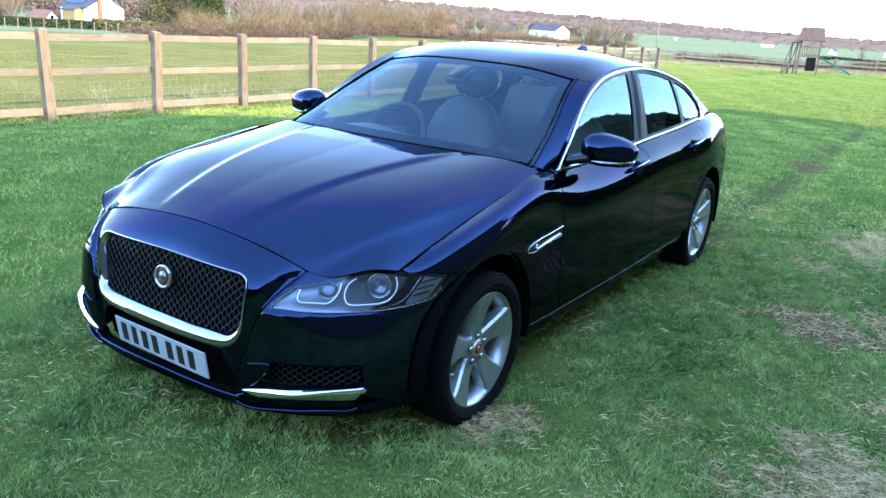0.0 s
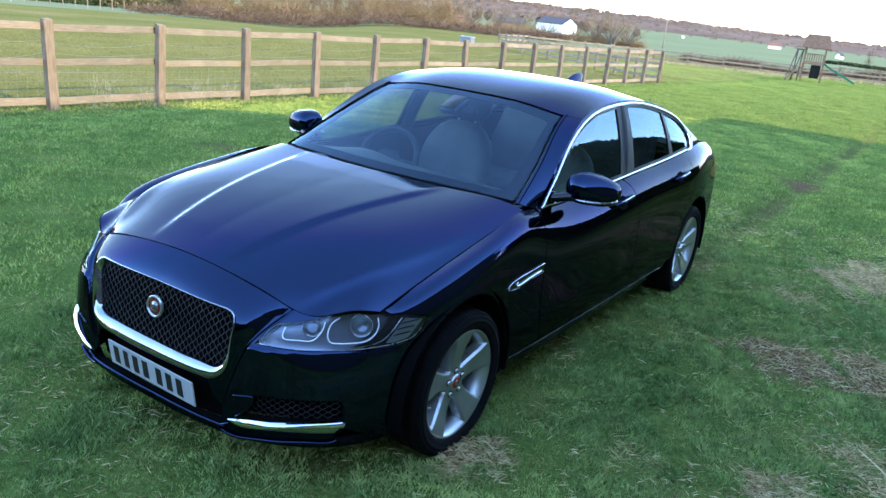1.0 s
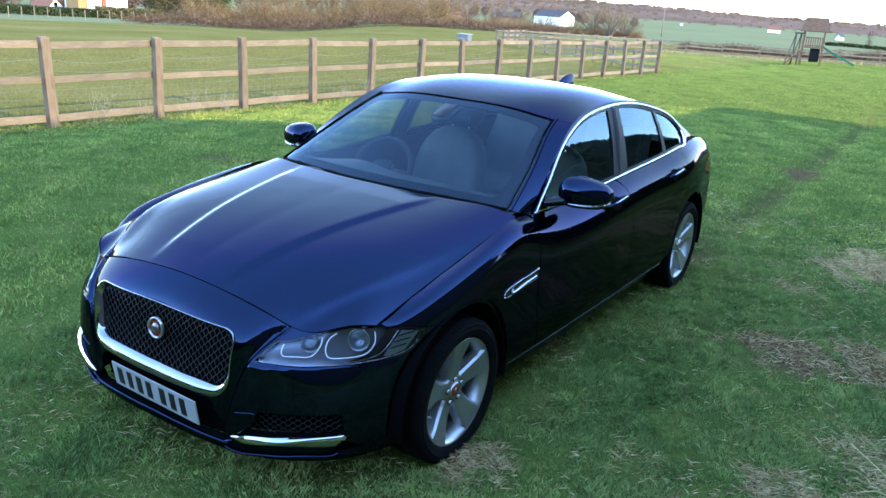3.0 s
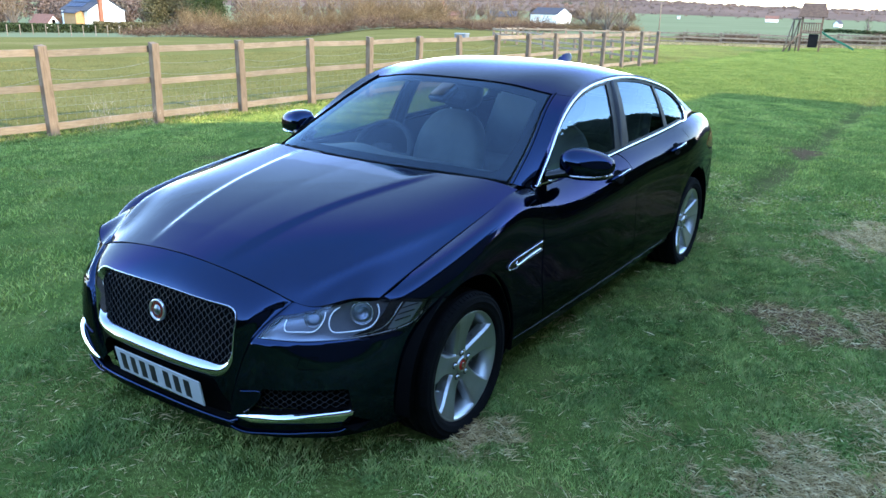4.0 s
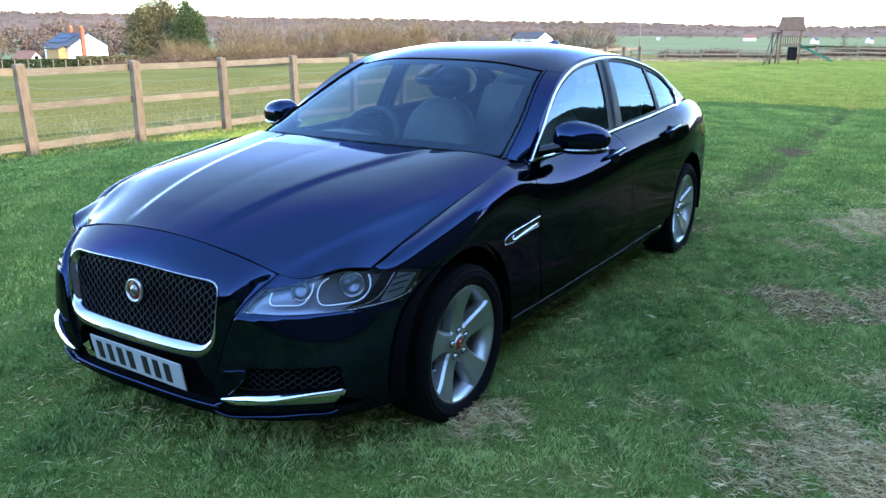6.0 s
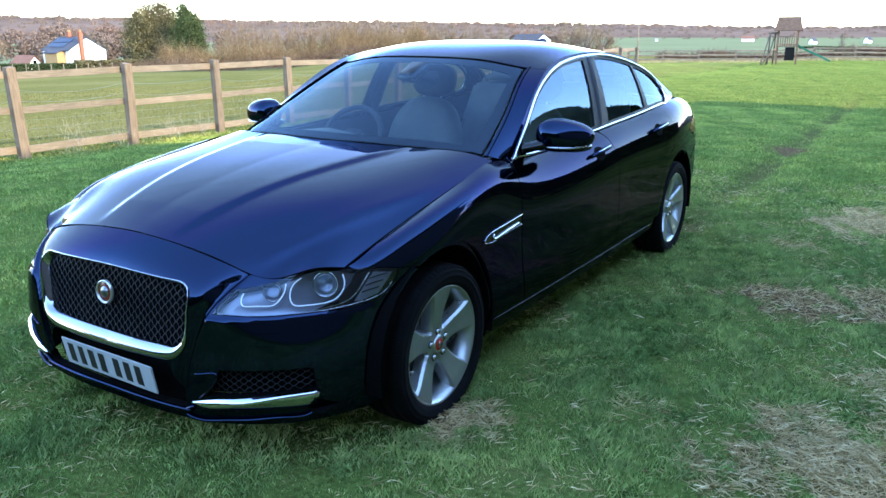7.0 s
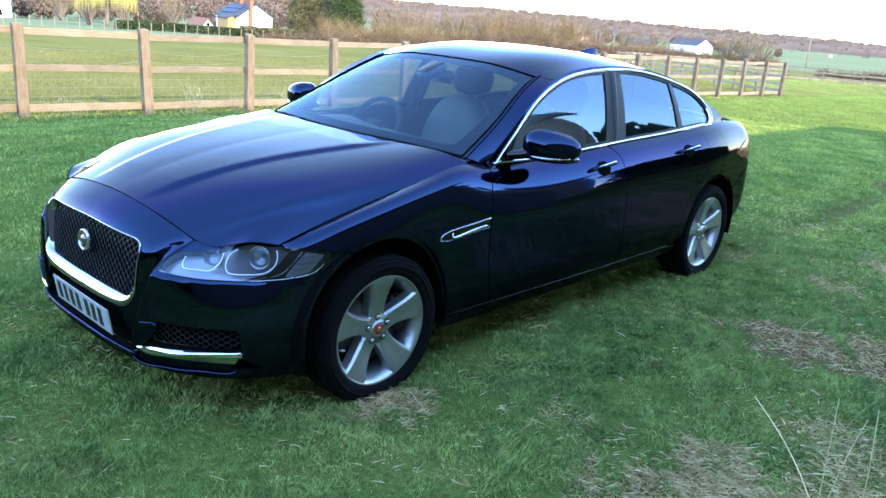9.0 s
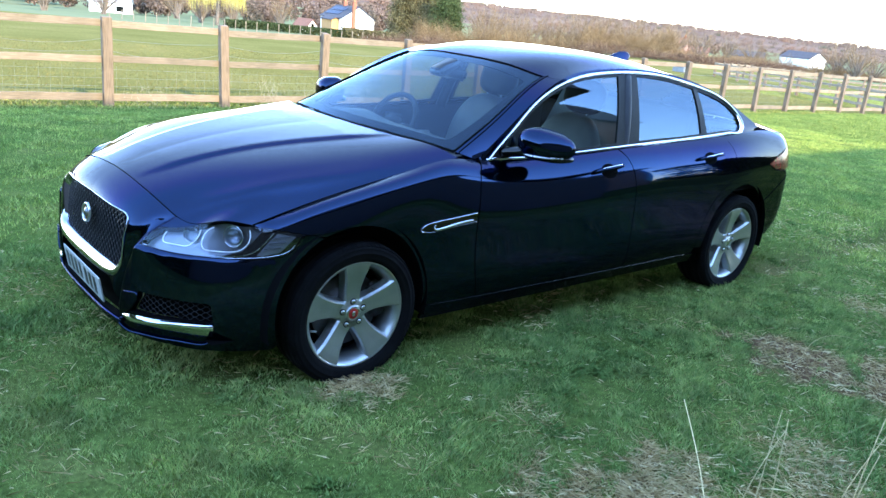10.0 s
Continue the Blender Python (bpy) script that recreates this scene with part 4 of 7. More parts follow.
v4, f4 = tube_mesh(curve(((0.765, 0.955, 0.955), (0.808, 0.965, 0.966), (0.852, 0.995, 0.978)), 8), (0.030, 0.027, 0.025, 0.024, 0.024, 0.025, 0.027, 0.03), 10, flat=1.6)
both_raw("stalk", v4, f4, GLOSS_BLACK, MIRRORS)
v5, f5 = blob((0.938, 1.108, 1.018), (0.095, 0.006, 0.058), 3.0)
both_raw("mirror_glass", v5, f5, CHROME, MIRRORS, "flat mirror glass")

# ---- the car: handles, vents, small trim ----
for y0, y1, z in ((1.515, 1.715, 0.852), (2.450, 2.650, 0.888)):
    ys = np.linspace(y0, y1, 16)
    uv = SKIN.find(np.stack((ys, ys * 0 + z + (ys - y0) * 0.10), 1), (1, 2), FLANK)
    X, N = SKIN.at(uv), SKIN.normal(uv)
    stand = 0.034 * np.clip(np.minimum(ys - y0, (y1 - ys) * 3) / 0.045, 0, 1) ** 0.6 + 0.002
    v, f = tube_mesh(X + N * stand[:, None], 0.011, 10, flat=1.5)
    both_raw("door_handle", v, f, PAINT, None, "painted pull handle with a bright edge")
    v, f = tube_mesh(X[2:-2] + N[2:-2] * (stand[2:-2, None] + 0.012) + (0, 0, 0.004), 0.003, 6)
    both_raw("handle_trim", v, f, CHROME)
    # flat near-black oval painted as the shade in the handle's hollow
    bowl = arc((y0 + y1) / 2 + 0.02, z + 0.002, 1.0, 0, 350, 24)
    bowl = (bowl - ((y0 + y1) / 2 + 0.02, z + 0.002)) * (0.062, 0.036) + ((y0 + y1) / 2 + 0.02, z + 0.002)
    both("handle_bowl", flank(bowl, 0.01), VOID, gap=0, lift=0.0015, flange=0.004)

vent_out = rounded(((0.362, 0.652), (0.402, 0.676), (0.690, 0.706), (0.688, 0.664), (0.420, 0.636)), (0.01, 0.02, 0.006, 0.01, 0.015), 4)
VENTS = both("side_vent", flank(vent_out, 0.01), GLOSS_BLACK, "dark wing vent with a chrome upper edge and inner blade", lift=0.002, flange=0.004, gap=0)
for ob, mir in zip(VENTS, (False, True)):
    for nm, line, r, m, lb in (("vent_rim", ((0.392, 0.640), (0.366, 0.650), (0.372, 0.662), (0.404, 0.676), (0.55, 0.692), (0.690, 0.706)), np.linspace(0.0018, 0.0026, 30), CHROME, "chrome upper edge"),
                               ("vent_blade", ((0.446, 0.668), (0.440, 0.654), (0.452, 0.648), (0.55, 0.660), (0.662, 0.675)), np.concatenate((np.linspace(0.003, 0.0075, 12), np.linspace(0.0078, 0.004, 18))), CHROME, "bright inner blade"),
                               ("vent_foot", ((0.392, 0.640), (0.420, 0.637), (0.55, 0.650), (0.687, 0.665)), np.full(30, 0.0016), DARK_CHROME, "smoked lower edge")):
        uvl = SKIN.find(curve(line, 30), (1, 2), FLANK)
        v, f = tube_mesh(SKIN.at(uvl) + SKIN.normal(uvl) * 0.004, r, 8)
        raw(nm, mirror_x(v, mir), [q[::-1] for q in f] if mir else f, m, ob, lb, True)
seam = np.stack((np.linspace(0.45, 2.48, 60), np.interp(np.linspace(0.45, 2.48, 60), (0.45, 2.48), (0.281, 0.292))), 1)
su = SKIN.find(seam, (1, 2), FLANK)
v, f = tube_mesh(SKIN.at(su) + SKIN.normal(su) * 0.0005, 0.0016, 5)
both_raw("sill_strip", v, f, GLOSS_BLACK, None, "thin dark strip along the sill")
fin_v, fin_f = blob((0, 2.66, 1.372), (0.032, 0.11, 0.062), 2.2)
fin_v = [(x * (1 - 0.6 * max(0, (z - 1.37) / 0.062)), y + 0.9 * max(0, z - 1.37), z) for x, y, z in fin_v]
raw("roof_aerial", fin_v, fin_f, PAINT, CAR, "fin-shaped roof aerial", True)
for (a, b) in (((0.62, 0.640, 0.945), (-0.08, 0.545, 0.972)), ((0.02, 0.510, 0.975), (-0.60, 0.635, 0.950))):
    tube("wiper", curve((a, tuple((p + q) / 2 + d for p, q, d in zip(a, b, (0, 0.0, 0.012))), b), 12), 0.007, BLACK, CAR, "", 6)
cow_v = [(x, 0.47 + 0.20 * (abs(x) / 0.76) ** 2 + dy, z - 0.03 * (abs(x) / 0.76) ** 2) for x in np.linspace(-0.74, 0.74, 30) for dy, z in ((-0.05, 0.968), (0.06, 0.962))]
raw("scuttle_panel", cow_v, [(2 * i, 2 * i + 2, 2 * i + 3, 2 * i + 1) for i in range(29)], BLACK, CAR, "", True)

# ---- the car: grille, plate, lamps ----
inner_xz = rounded(((-0.392, 0.668), (0, 0.687), (0.392, 0.668), (0.374, 0.452), (0.0, 0.442), (-0.374, 0.452)), (0.055, 0.25, 0.055, 0.075, 0.25, 0.075), 8)


def reach(poly, a, c=(0.0, 0.575)):
    """How far an outline lies from c in the direction a."""
    d = np.array((math.cos(a), math.sin(a)))
    P = np.array(poly) - c
    Q = np.roll(P, -1, 0)
    den = d[0] * (Q - P)[:, 1] - d[1] * (Q - P)[:, 0]
    den = np.where(np.abs(den) < 1e-12, 1e-12, den)
    r = (P[:, 0] * (Q - P)[:, 1] - P[:, 1] * (Q - P)[:, 0]) / den
    t = (P[:, 0] * d[1] - P[:, 1] * d[0]) / den
    ok = (t >= -1e-6) & (t <= 1 + 1e-6) & (r > 0)
    return r[ok].max()


def surround():
    """The grille's frame: a thin rim that swells into a broad rounded foot, turned in towards the mesh."""
    n, prof = 220, ((0.0, -0.004), (0.06, 0.004), (0.25, 0.007), (0.55, 0.002), (0.85, -0.010), (1.0, -0.022))
    outer = shrink(grille_xz, -0.002)
    pts, lift = [], []
    for a in np.linspace(0, 2 * math.pi, n, endpoint=False):
        r1, r0 = reach(outer, a), reach(inner_xz, a)
        w = min(1.0, (r1 - r0) / 0.05)
        for t, h in prof:
            r = r1 + (r0 - r1) * t
            pts.append((r * math.cos(a), 0.575 + r * math.sin(a)))
            lift.append(h if h > 0 else h * (0.55 + 0.45 * w))
        pts.append((r0 * math.cos(a), 0.575 + r0 * math.sin(a)))
        lift.append(-0.048)
    uv = SKIN.find(np.array(pts), (0, 2), FRONT)
    X = SKIN.at(uv) + SKIN.normal(uv) * np.array(lift)[:, None]
    k = len(prof) + 1
    F = [(i * k + j, i * k + j + 1, (i + 1) % n * k + j + 1, (i + 1) % n * k + j) for i in range(n) for j in range(k - 1)]
    return raw("grille", X, F, DARK_CHROME, CAR, "dark mesh grille in a smoked chrome surround, heavier at its foot", True)


GRILLE_OB = surround()


def honeycomb(poly_xz, net_uv, pitch, row, lift, radius):
    """Rows of bars that swing up and down against each other, so that they enclose flat six-sided cells."""
    poly = np.array(poly_xz)
    V, F, base = [], [], 0
    x0, x1, z0, z1 = poly[:, 0].min(), poly[:, 0].max(), poly[:, 1].min(), poly[:, 1].max()
    step = pitch / 12
    for i in range(int((z1 - z0) / row) + 2):
        xs = np.arange(math.floor(x0 / pitch) * pitch, x1, step)
        saw = np.abs(((xs / pitch + 0.5 * (i % 2)) % 1.0) * 2 - 1) * 2 - 1
        zs = z0 + i * row + row * 0.46 * np.clip(saw * 1.7, -1, 1)
        P = np.stack((xs, zs), 1)
        ok = inside(poly, P)
        cuts = np.flatnonzero(np.diff(ok.astype(int))) + 1
        for run, flag in zip(np.split(P, cuts), np.split(ok, cuts)):
            if len(run) < 3 or not flag[0]:
                continue
            uv = SKIN.find(run, (0, 2), net_uv)
            v, f = tube_mesh(SKIN.at(uv) + SKIN.normal(uv) * lift, radius, 4)
            V.append(v)
            F += [tuple(k + base for k in q) for q in f]
            base += len(v)
    return np.concatenate(V), F


v, f = honeycomb(shrink(inner_xz, -0.004), FRONT, 0.0345, 0.0172, -0.027, 0.0019)
tagged(raw("grille_mesh", v, f, BLACK, GRILLE_OB, "gloss black honeycomb mesh"), kind="stuff")
# added sheet behind the mesh, the grille's inner shade in its near-black
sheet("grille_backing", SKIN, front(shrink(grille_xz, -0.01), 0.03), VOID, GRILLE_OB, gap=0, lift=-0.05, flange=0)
bd = SKIN.find([(0.0, 0.590)], (0, 2), FRONT)
bp, bn = SKIN.at(bd)[0], SKIN.normal(bd)[0]
tilt = Vector((0, 0, 1)).rotation_difference(Vector(bn)).to_matrix().to_4x4()
for nm, prof, m, lb in (("badge_ring", ((0.0, 0.043), (0.010, 0.043), (0.0125, 0.0400), (0.010, 0.036), (0.0, 0.036)), SATIN, "silver ring"), ("badge_disc", ((0.006, 0.037), (0.008, 0.030), (0.009, 0.0)), DARK_RED, "dark red enamel disc"), ("badge_boss", ((0.008, 0.021), (0.012, 0.017), (0.016, 0.008), (0.0165, 0.0)), plain("aged_silver", (0.20, 0.21, 0.21), 0.3, 0.9, 0.5, 90), "plain silver relief")):
    v, f = revolve(prof, "z", 32)
    v = [tuple((Matrix.Translation(bp - bn * 0.002) @ tilt) @ Vector(p)) for p in v]
    raw(nm, v, f, m, GRILLE_OB, lb, True)

PLATE_AT = Matrix.Translation((0, -0.796, 0.319)) @ pose(0, 0, 0, 10, 0, 0)
bm = box_bm((0.520, 0.006, 0.111), bevel=0.0025)
bmesh.ops.transform(bm, matrix=PLATE_AT, verts=bm.verts)
PL = part("number_plate", bm, PLATE, CAR, "white plate with plain dark bars")
xc = -0.2105
for i in range(7):
    bm = box_bm((0.034 if i != 1 else 0.030, 0.0022, 0.078), (xc, -0.0034, 0), 0.0008)
    bmesh.ops.transform(bm, matrix=PLATE_AT, verts=bm.verts)
    part("plate_bar", bm, INK, PL)
    xc += 0.061 if i != 3 else 0.083
# near-black sheet standing in for the shade inside the lower intake
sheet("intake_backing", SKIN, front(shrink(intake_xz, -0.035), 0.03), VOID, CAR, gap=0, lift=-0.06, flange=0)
tube("lower_lip", SKIN.at(np.stack((np.linspace(-0.95, 0.95, 40) * SKIN.su, np.full(40, 4.55) * SKIN.sv), 1)) + (0, -0.006, -0.004), 0.008, PAINT, CAR, "", 8)
fog_net = (0.5, 3.4)
v, f = honeycomb(fog_xz, fog_net, 0.030, 0.0125, -0.020, 0.0017)
both_raw("fog_mesh", v, f, BLACK, None, "", False)


def blade(mir):
    """A folded chrome blade: a band that faces the sky from its pointed inner end and a broad face turned to the lawn."""
    n = 40
    k = np.linspace(0, 1, n)
    top = spline((0, 0.24, 0.45, 0.66, 0.82, 1.0), ((0.402, 0.264), (0.491, 0.291), (0.565, 0.297), (0.645, 0.306), (0.704, 0.313), (0.772, 0.316)), k)
    fold = spline((0, 0.17, 0.34, 0.58, 0.79, 1.0), ((0.403, 0.262), (0.463, 0.261), (0.526, 0.272), (0.613, 0.293), (0.690, 0.309), (0.770, 0.312)), k)
    low = spline((0, 0.17, 0.34, 0.57, 0.78, 1.0), ((0.404, 0.260), (0.455, 0.249), (0.521, 0.246), (0.606, 0.246), (0.681, 0.245), (0.756, 0.241)), k)
    pts, lift = [], []
    for t0, f0, l0, e in zip(top, fold, low, k):
        g = min(1.0, 0.25 + 4 * e)
        for at, h in ((t0, -0.004), (t0 * 0.5 + f0 * 0.5, 0.006), (f0, 0.0165), (f0 * 0.72 + l0 * 0.28, 0.0140), (f0 * 0.35 + l0 * 0.65, 0.0060), (l0, -0.004), (l0, -0.016)):
            pts.append(at)
            lift.append(h * g)
    uv = SKIN.find(np.array(pts), (0, 2), fog_net)
    X = SKIN.at(uv) + SKIN.normal(uv) * np.array(lift)[:, None]
    m = 7
    F = [(i * m + j, i * m + j + 1, (i + 1) * m + j + 1, (i + 1) * m + j) for i in range(n - 1) for j in range(m - 1)]
    F.append(tuple((n - 1) * m + j for j in range(m)))
    return raw("fog_trim", mirror_x(X, mir), F if mir else [f[::-1] for f in F], BLADE_CHROME, CAR, "chrome blade under the corner intake", True)


for mir in (False, True):
    # added sheet whose near-black is the shade within the corner intake
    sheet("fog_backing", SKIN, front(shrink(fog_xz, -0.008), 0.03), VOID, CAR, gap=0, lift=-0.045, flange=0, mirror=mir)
    blade(mir)
uvl = SKIN.find(curve(((0.410, 0.250), (0.362, 0.217), (0.407, 0.197), (0.509, 0.207), (0.596, 0.213), (0.674, 0.219), (0.730, 0.219), (0.747, 0.232)), 40), (0, 2), fog_net)
v, f = tube_mesh(SKIN.at(uvl) + SKIN.normal(uvl) * 0.006, 0.006, 8)
both_raw("splitter", v, f, PAINT)
uvl = SKIN.find(curve(((0.428, 0.372), (0.470, 0.380), (0.504, 0.382), (0.508, 0.368), (0.493, 0.342), (0.466, 0.308), (0.434, 0.282)), 26), (0, 2), fog_net)
v, f = tube_mesh(SKIN.at(uvl) + SKIN.normal(uvl) * 0.001, 0.0045, 8)
both_raw("intake_edge", v, f, PAINT)

LIGHT_GUIDE = plain("white_light_guide", (0.92, 0.93, 0.95), 0.2, 0, 0.03)
BEZEL = plain("lamp_bezel", (0.18, 0.20, 0.245), 0.30, 0.6, 0.08, 6)
SMOKED = plain("smoked_reflector", (0.16, 0.17, 0.19), 0.25, 0.5, 0.15)


def lamp_patch(points):
    """A closed outline of places near the lamp, laid on the skin."""
    return SKIN.find(dense(np.array(points), 0.015), (0, 1, 2), (0.9, 3.8))


def lamp_line_at(points, depth, n=40):
    """A smooth line under the lamp's lens, given in x and z."""
    uv = SKIN.find(curve(points, n), (0, 2), (0.9, 3.7))
    return SKIN.at(uv) - SKIN.normal(uv) * depth


for mir in (False, True):
    sgn = -1 if mir else 1
    hl = sheet("headlamp", SKIN, LAMP, LENS, CAR, "clear swept-back headlamp with two round units", gap=0.001, flange=0, lift=0.001, mirror=mir, step=0.02)
    sheet("lamp_housing", SKIN, shrink(LAMP, 0.001), BEZEL, hl, "silver-grey inner bezel", gap=0, lift=-0.045, flange=0, mirror=mir)
    sheet("lamp_wall", SKIN, LAMP, GLOSS_BLACK, hl, holes=(shrink(LAMP, 0.004),), gap=0.001, flange=0.047, lift=0.0005, mirror=mir, step=0.01)
    for cx, cy, cz, r in ((0.604, -0.552, 0.641, 0.034), (0.741, -0.440, 0.661, 0.042)):
        at = pose(sgn * cx, cy, cz, -8, 0, sgn * 34)
        for nm, prof, m in (("projector_lens", ((-0.006, r * 0.74), (-0.012, r * 0.55), (-0.017, r * 0.28), (-0.019, 0.0)), LENS), ("projector_bowl", ((-0.006, r), (-0.002, r * 0.95), (0.003, r * 0.80), (-0.004, r * 0.76), (0.018, r * 0.5), (0.020, 0.0)), BEZEL)):
            v, f = revolve(prof, "y", 32)
            raw(nm, [tuple(at @ Vector(p)) for p in v], f, m, hl, "", True)
        tube("projector_ring", [at @ Vector((r * math.cos(a), -0.006, r * math.sin(a))) for a in np.linspace(0, 2 * math.pi, 41)[:-1]], 0.0013, CHROME, hl, "thin bright ring", 6, True)
    # bright J-shaped running lights round each unit
    for pts in (((0.552, 0.650), (0.553, 0.632), (0.562, 0.613), (0.578, 0.609), (0.610, 0.608), (0.638, 0.609), (0.650, 0.625), (0.655, 0.650), (0.652, 0.674)),
                ((0.692, 0.690), (0.677, 0.676), (0.671, 0.655), (0.676, 0.625), (0.690, 0.606), (0.710, 0.602), (0.750, 0.603), (0.776, 0.610), (0.790, 0.635), (0.790, 0.665), (0.782, 0.692))):
        v, f = tube_mesh(lamp_line_at(pts, 0.009, 60) * (sgn, 1, 1), 0.0025, 8)
        raw("running_light", v, f, LIGHT_GUIDE, hl, "white light-guide strip", True)
    band = ((0.806, -0.346, 0.702), (0.872, -0.254, 0.692), (0.888, -0.218, 0.683), (0.882, -0.245, 0.640), (0.868, -0.287, 0.608), (0.848, -0.334, 0.594), (0.800, -0.420, 0.585), (0.735, -0.500, 0.583), (0.785, -0.426, 0.609), (0.801, -0.388, 0.652))
    sheet("lamp_divider", SKIN, lamp_patch(band), GLOSS_BLACK, hl, "black moulding between the units and the indicator", gap=0, lift=-0.012, flange=0.010, mirror=mir, step=0.015)
    sheet("indicator", SKIN, lamp_patch(((0.846, -0.308, 0.689), (0.880, -0.244, 0.677), (0.863, -0.300, 0.612), (0.833, -0.363, 0.595), (0.822, -0.383, 0.598))), SMOKED, hl, "grey indicator reflector", gap=0, lift=-0.008, flange=0.003, mirror=mir, step=0.015)
    for z in (0.672, 0.650, 0.628):
        v, f = tube_mesh(lamp_line_at(((0.842 - 0.2 * (0.68 - z), z - 0.004), (0.858 - 0.2 * (0.68 - z), z + 0.002), (0.876 - 0.25 * (0.68 - z), z + 0.006)), 0.006, 8) * (sgn, 1, 1), 0.0022, 5)
        raw("indicator_rib", v, f, GLOSS_BLACK, hl)
    for pts in (((0.838, 0.690), (0.829, 0.650), (0.811, 0.608), (0.786, 0.593), (0.735, 0.586)), ((0.497, 0.588), (0.560, 0.583), (0.670, 0.580), (0.780, 0.584), (0.850, 0.596), (0.872, 0.611), (0.884, 0.642))):
        v, f = tube_mesh(lamp_line_at(pts, 0.009) * (sgn, 1, 1), 0.0010, 5)
        raw("lamp_trim", v, f, SATIN, hl, "thin silver trim line")
uvl = SKIN.find(curve(((0.678, 0.523), (0.650, 0.524), (0.629, 0.521), (0.624, 0.502), (0.623, 0.485), (0.640, 0.480), (0.672, 0.481)), 30), (0, 2), fog_net)
v, f = tube_mesh(SKIN.at(uvl) + SKIN.normal(uvl) * 0.0002, 0.0011, 5)
both_raw("washer_seam", v, f, VOID)

# ---- the car: cabin ----
raw("floor_pan", [(sx * 0.80, y, z) for y, z in ((-0.55, 0.24), (0.35, 0.24), (0.42, 0.26), (3.6, 0.26)) for sx in (-1, 1)], [(0, 1, 3, 2), (2, 3, 5, 4), (4, 5, 7, 6)], VOID, CAR)


def soft_box(name, size, at, material, turn=None, bevel=0.05, label="", parent=CAR, taper=1.0):
    bm = box_bm(size, (0, 0, 0), bevel, None, None, 4)
    for v in bm.verts:
        t = v.co.z / size[2] + 0.5
        v.co.x *= 1 + (taper - 1) * t
    bmesh.ops.transform(bm, matrix=Matrix.Translation(at) @ (turn or Matrix()), verts=bm.verts)
    return part(name, bm, material, parent, label, True)


def cushion(name, width, height, depth, at, lean, material, parent, label="", top=2.6, low=5.0, waist_in=0.0):
    """An upholstered back: a rounded outline that swells to the front and rear, with a piped edge."""
    n, rings = 48, ((0.0, 1.0), (0.35, 0.985), (0.70, 0.93), (0.92, 0.82), (1.0, 0.60), (1.02, 0.30), (1.0, 0.0))
    verts, faces = [], []
    prof = [(-d, k) for d, k in rings[::-1]] + [(d, k) for d, k in rings[1:]]
    m = Matrix.Translation(at) @ pose(0, 0, 0, lean, 0, 0)
    for d, k in prof:
        for i in range(n):
            a = 2 * math.pi * i / n
            c, q = math.cos(a), math.sin(a)
            e = top if q > 0 else low
            x, z = math.copysign(abs(c) ** (2 / e), c), math.copysign(abs(q) ** (2 / e), q)
            x *= 1 - waist_in * max(0.0, z)
            verts.append(tuple(m @ Vector((x * k * width / 2, d * depth / 2, z * k * height / 2))))
    for j in range(len(prof) - 1):
        for i in range(n):
            l = (i + 1) % n
            faces.append((j * n + i, j * n + l, (j + 1) * n + l, (j + 1) * n + i))
    return raw(name, verts, faces, material, parent, label, True)


for sx in (-0.36, 0.36):
    st = soft_box("front_seat", (0.50, 0.52, 0.16), (sx, 1.46, 0.56), LEATHER, pose(0, 0, 0, 6, 0, 0), 0.06, "cream leather front seat")
    cushion("seat_back", 0.50, 0.58, 0.15, (sx, 1.84, 0.800), -17, LEATHER, st, "cream leather backrest", 2.5, 5.0, 0.10)
    cushion("headrest", 0.28, 0.21, 0.11, (sx, 1.965, 1.175), -12, DARK_TRIM, st, "padded headrest", 3.0, 2.6)
    for px in (-0.06, 0.06):
        tube("headrest_post", [(sx + px, 1.925, 1.03), (sx + px, 1.950, 1.13)], 0.007, SATIN, st, "", 8)
bench = soft_box("rear_bench", (1.30, 0.52, 0.18), (0, 2.45, 0.56), LEATHER, pose(0, 0, 0, 5, 0, 0), 0.06, "cream leather rear bench")
soft_box("bench_back", (1.30, 0.16, 0.60), (0, 2.80, 0.86), LEATHER, pose(0, 0, 0, -24, 0, 0), 0.06, "", bench, 0.9)
for sx in (-0.38, 0.38):
    soft_box("rear_headrest", (0.26, 0.10, 0.14), (sx, 2.90, 1.14), LEATHER, pose(0, 0, 0, -18, 0, 0), 0.045, "", bench)
raw("parcel_shelf", [(sx * 0.66, y, z) for y, z in ((2.92, 1.035), (3.42, 1.02)) for sx in (-1, 1)], [(0, 1, 3, 2)], DARK_TRIM, CAR)
dash_prof = ((0.52, 0.945), (0.70, 0.955), (0.92, 0.945), (1.00, 0.905), (1.02, 0.80), (0.98, 0.62), (0.86, 0.50))
dv, df = [], []
for i, x in enumerate(np.linspace(-0.74, 0.74, 40)):
    hump = 0.035 * math.exp(-((x + 0.37) / 0.17) ** 2)
    for y, z in dash_prof:
        dv.append((x, y + (0.10 * (abs(x) / 0.74) ** 2 if y < 0.6 else 0), z + (hump if z > 0.9 else 0) - 0.012 * (abs(x) / 0.74) ** 2))
    if i:
        a, b = (i - 1) * 7, i * 7
        df += [(a + k, b + k, b + k + 1, a + k + 1) for k in range(6)]
raw("dashboard", dv, df, DARK_TRIM, CAR, "charcoal dashboard with a cowled binnacle", True)
wheel_m = Matrix.Translation((-0.37, 1.12, 0.900)) @ pose(0, 0, 0, 62, 0, 0)
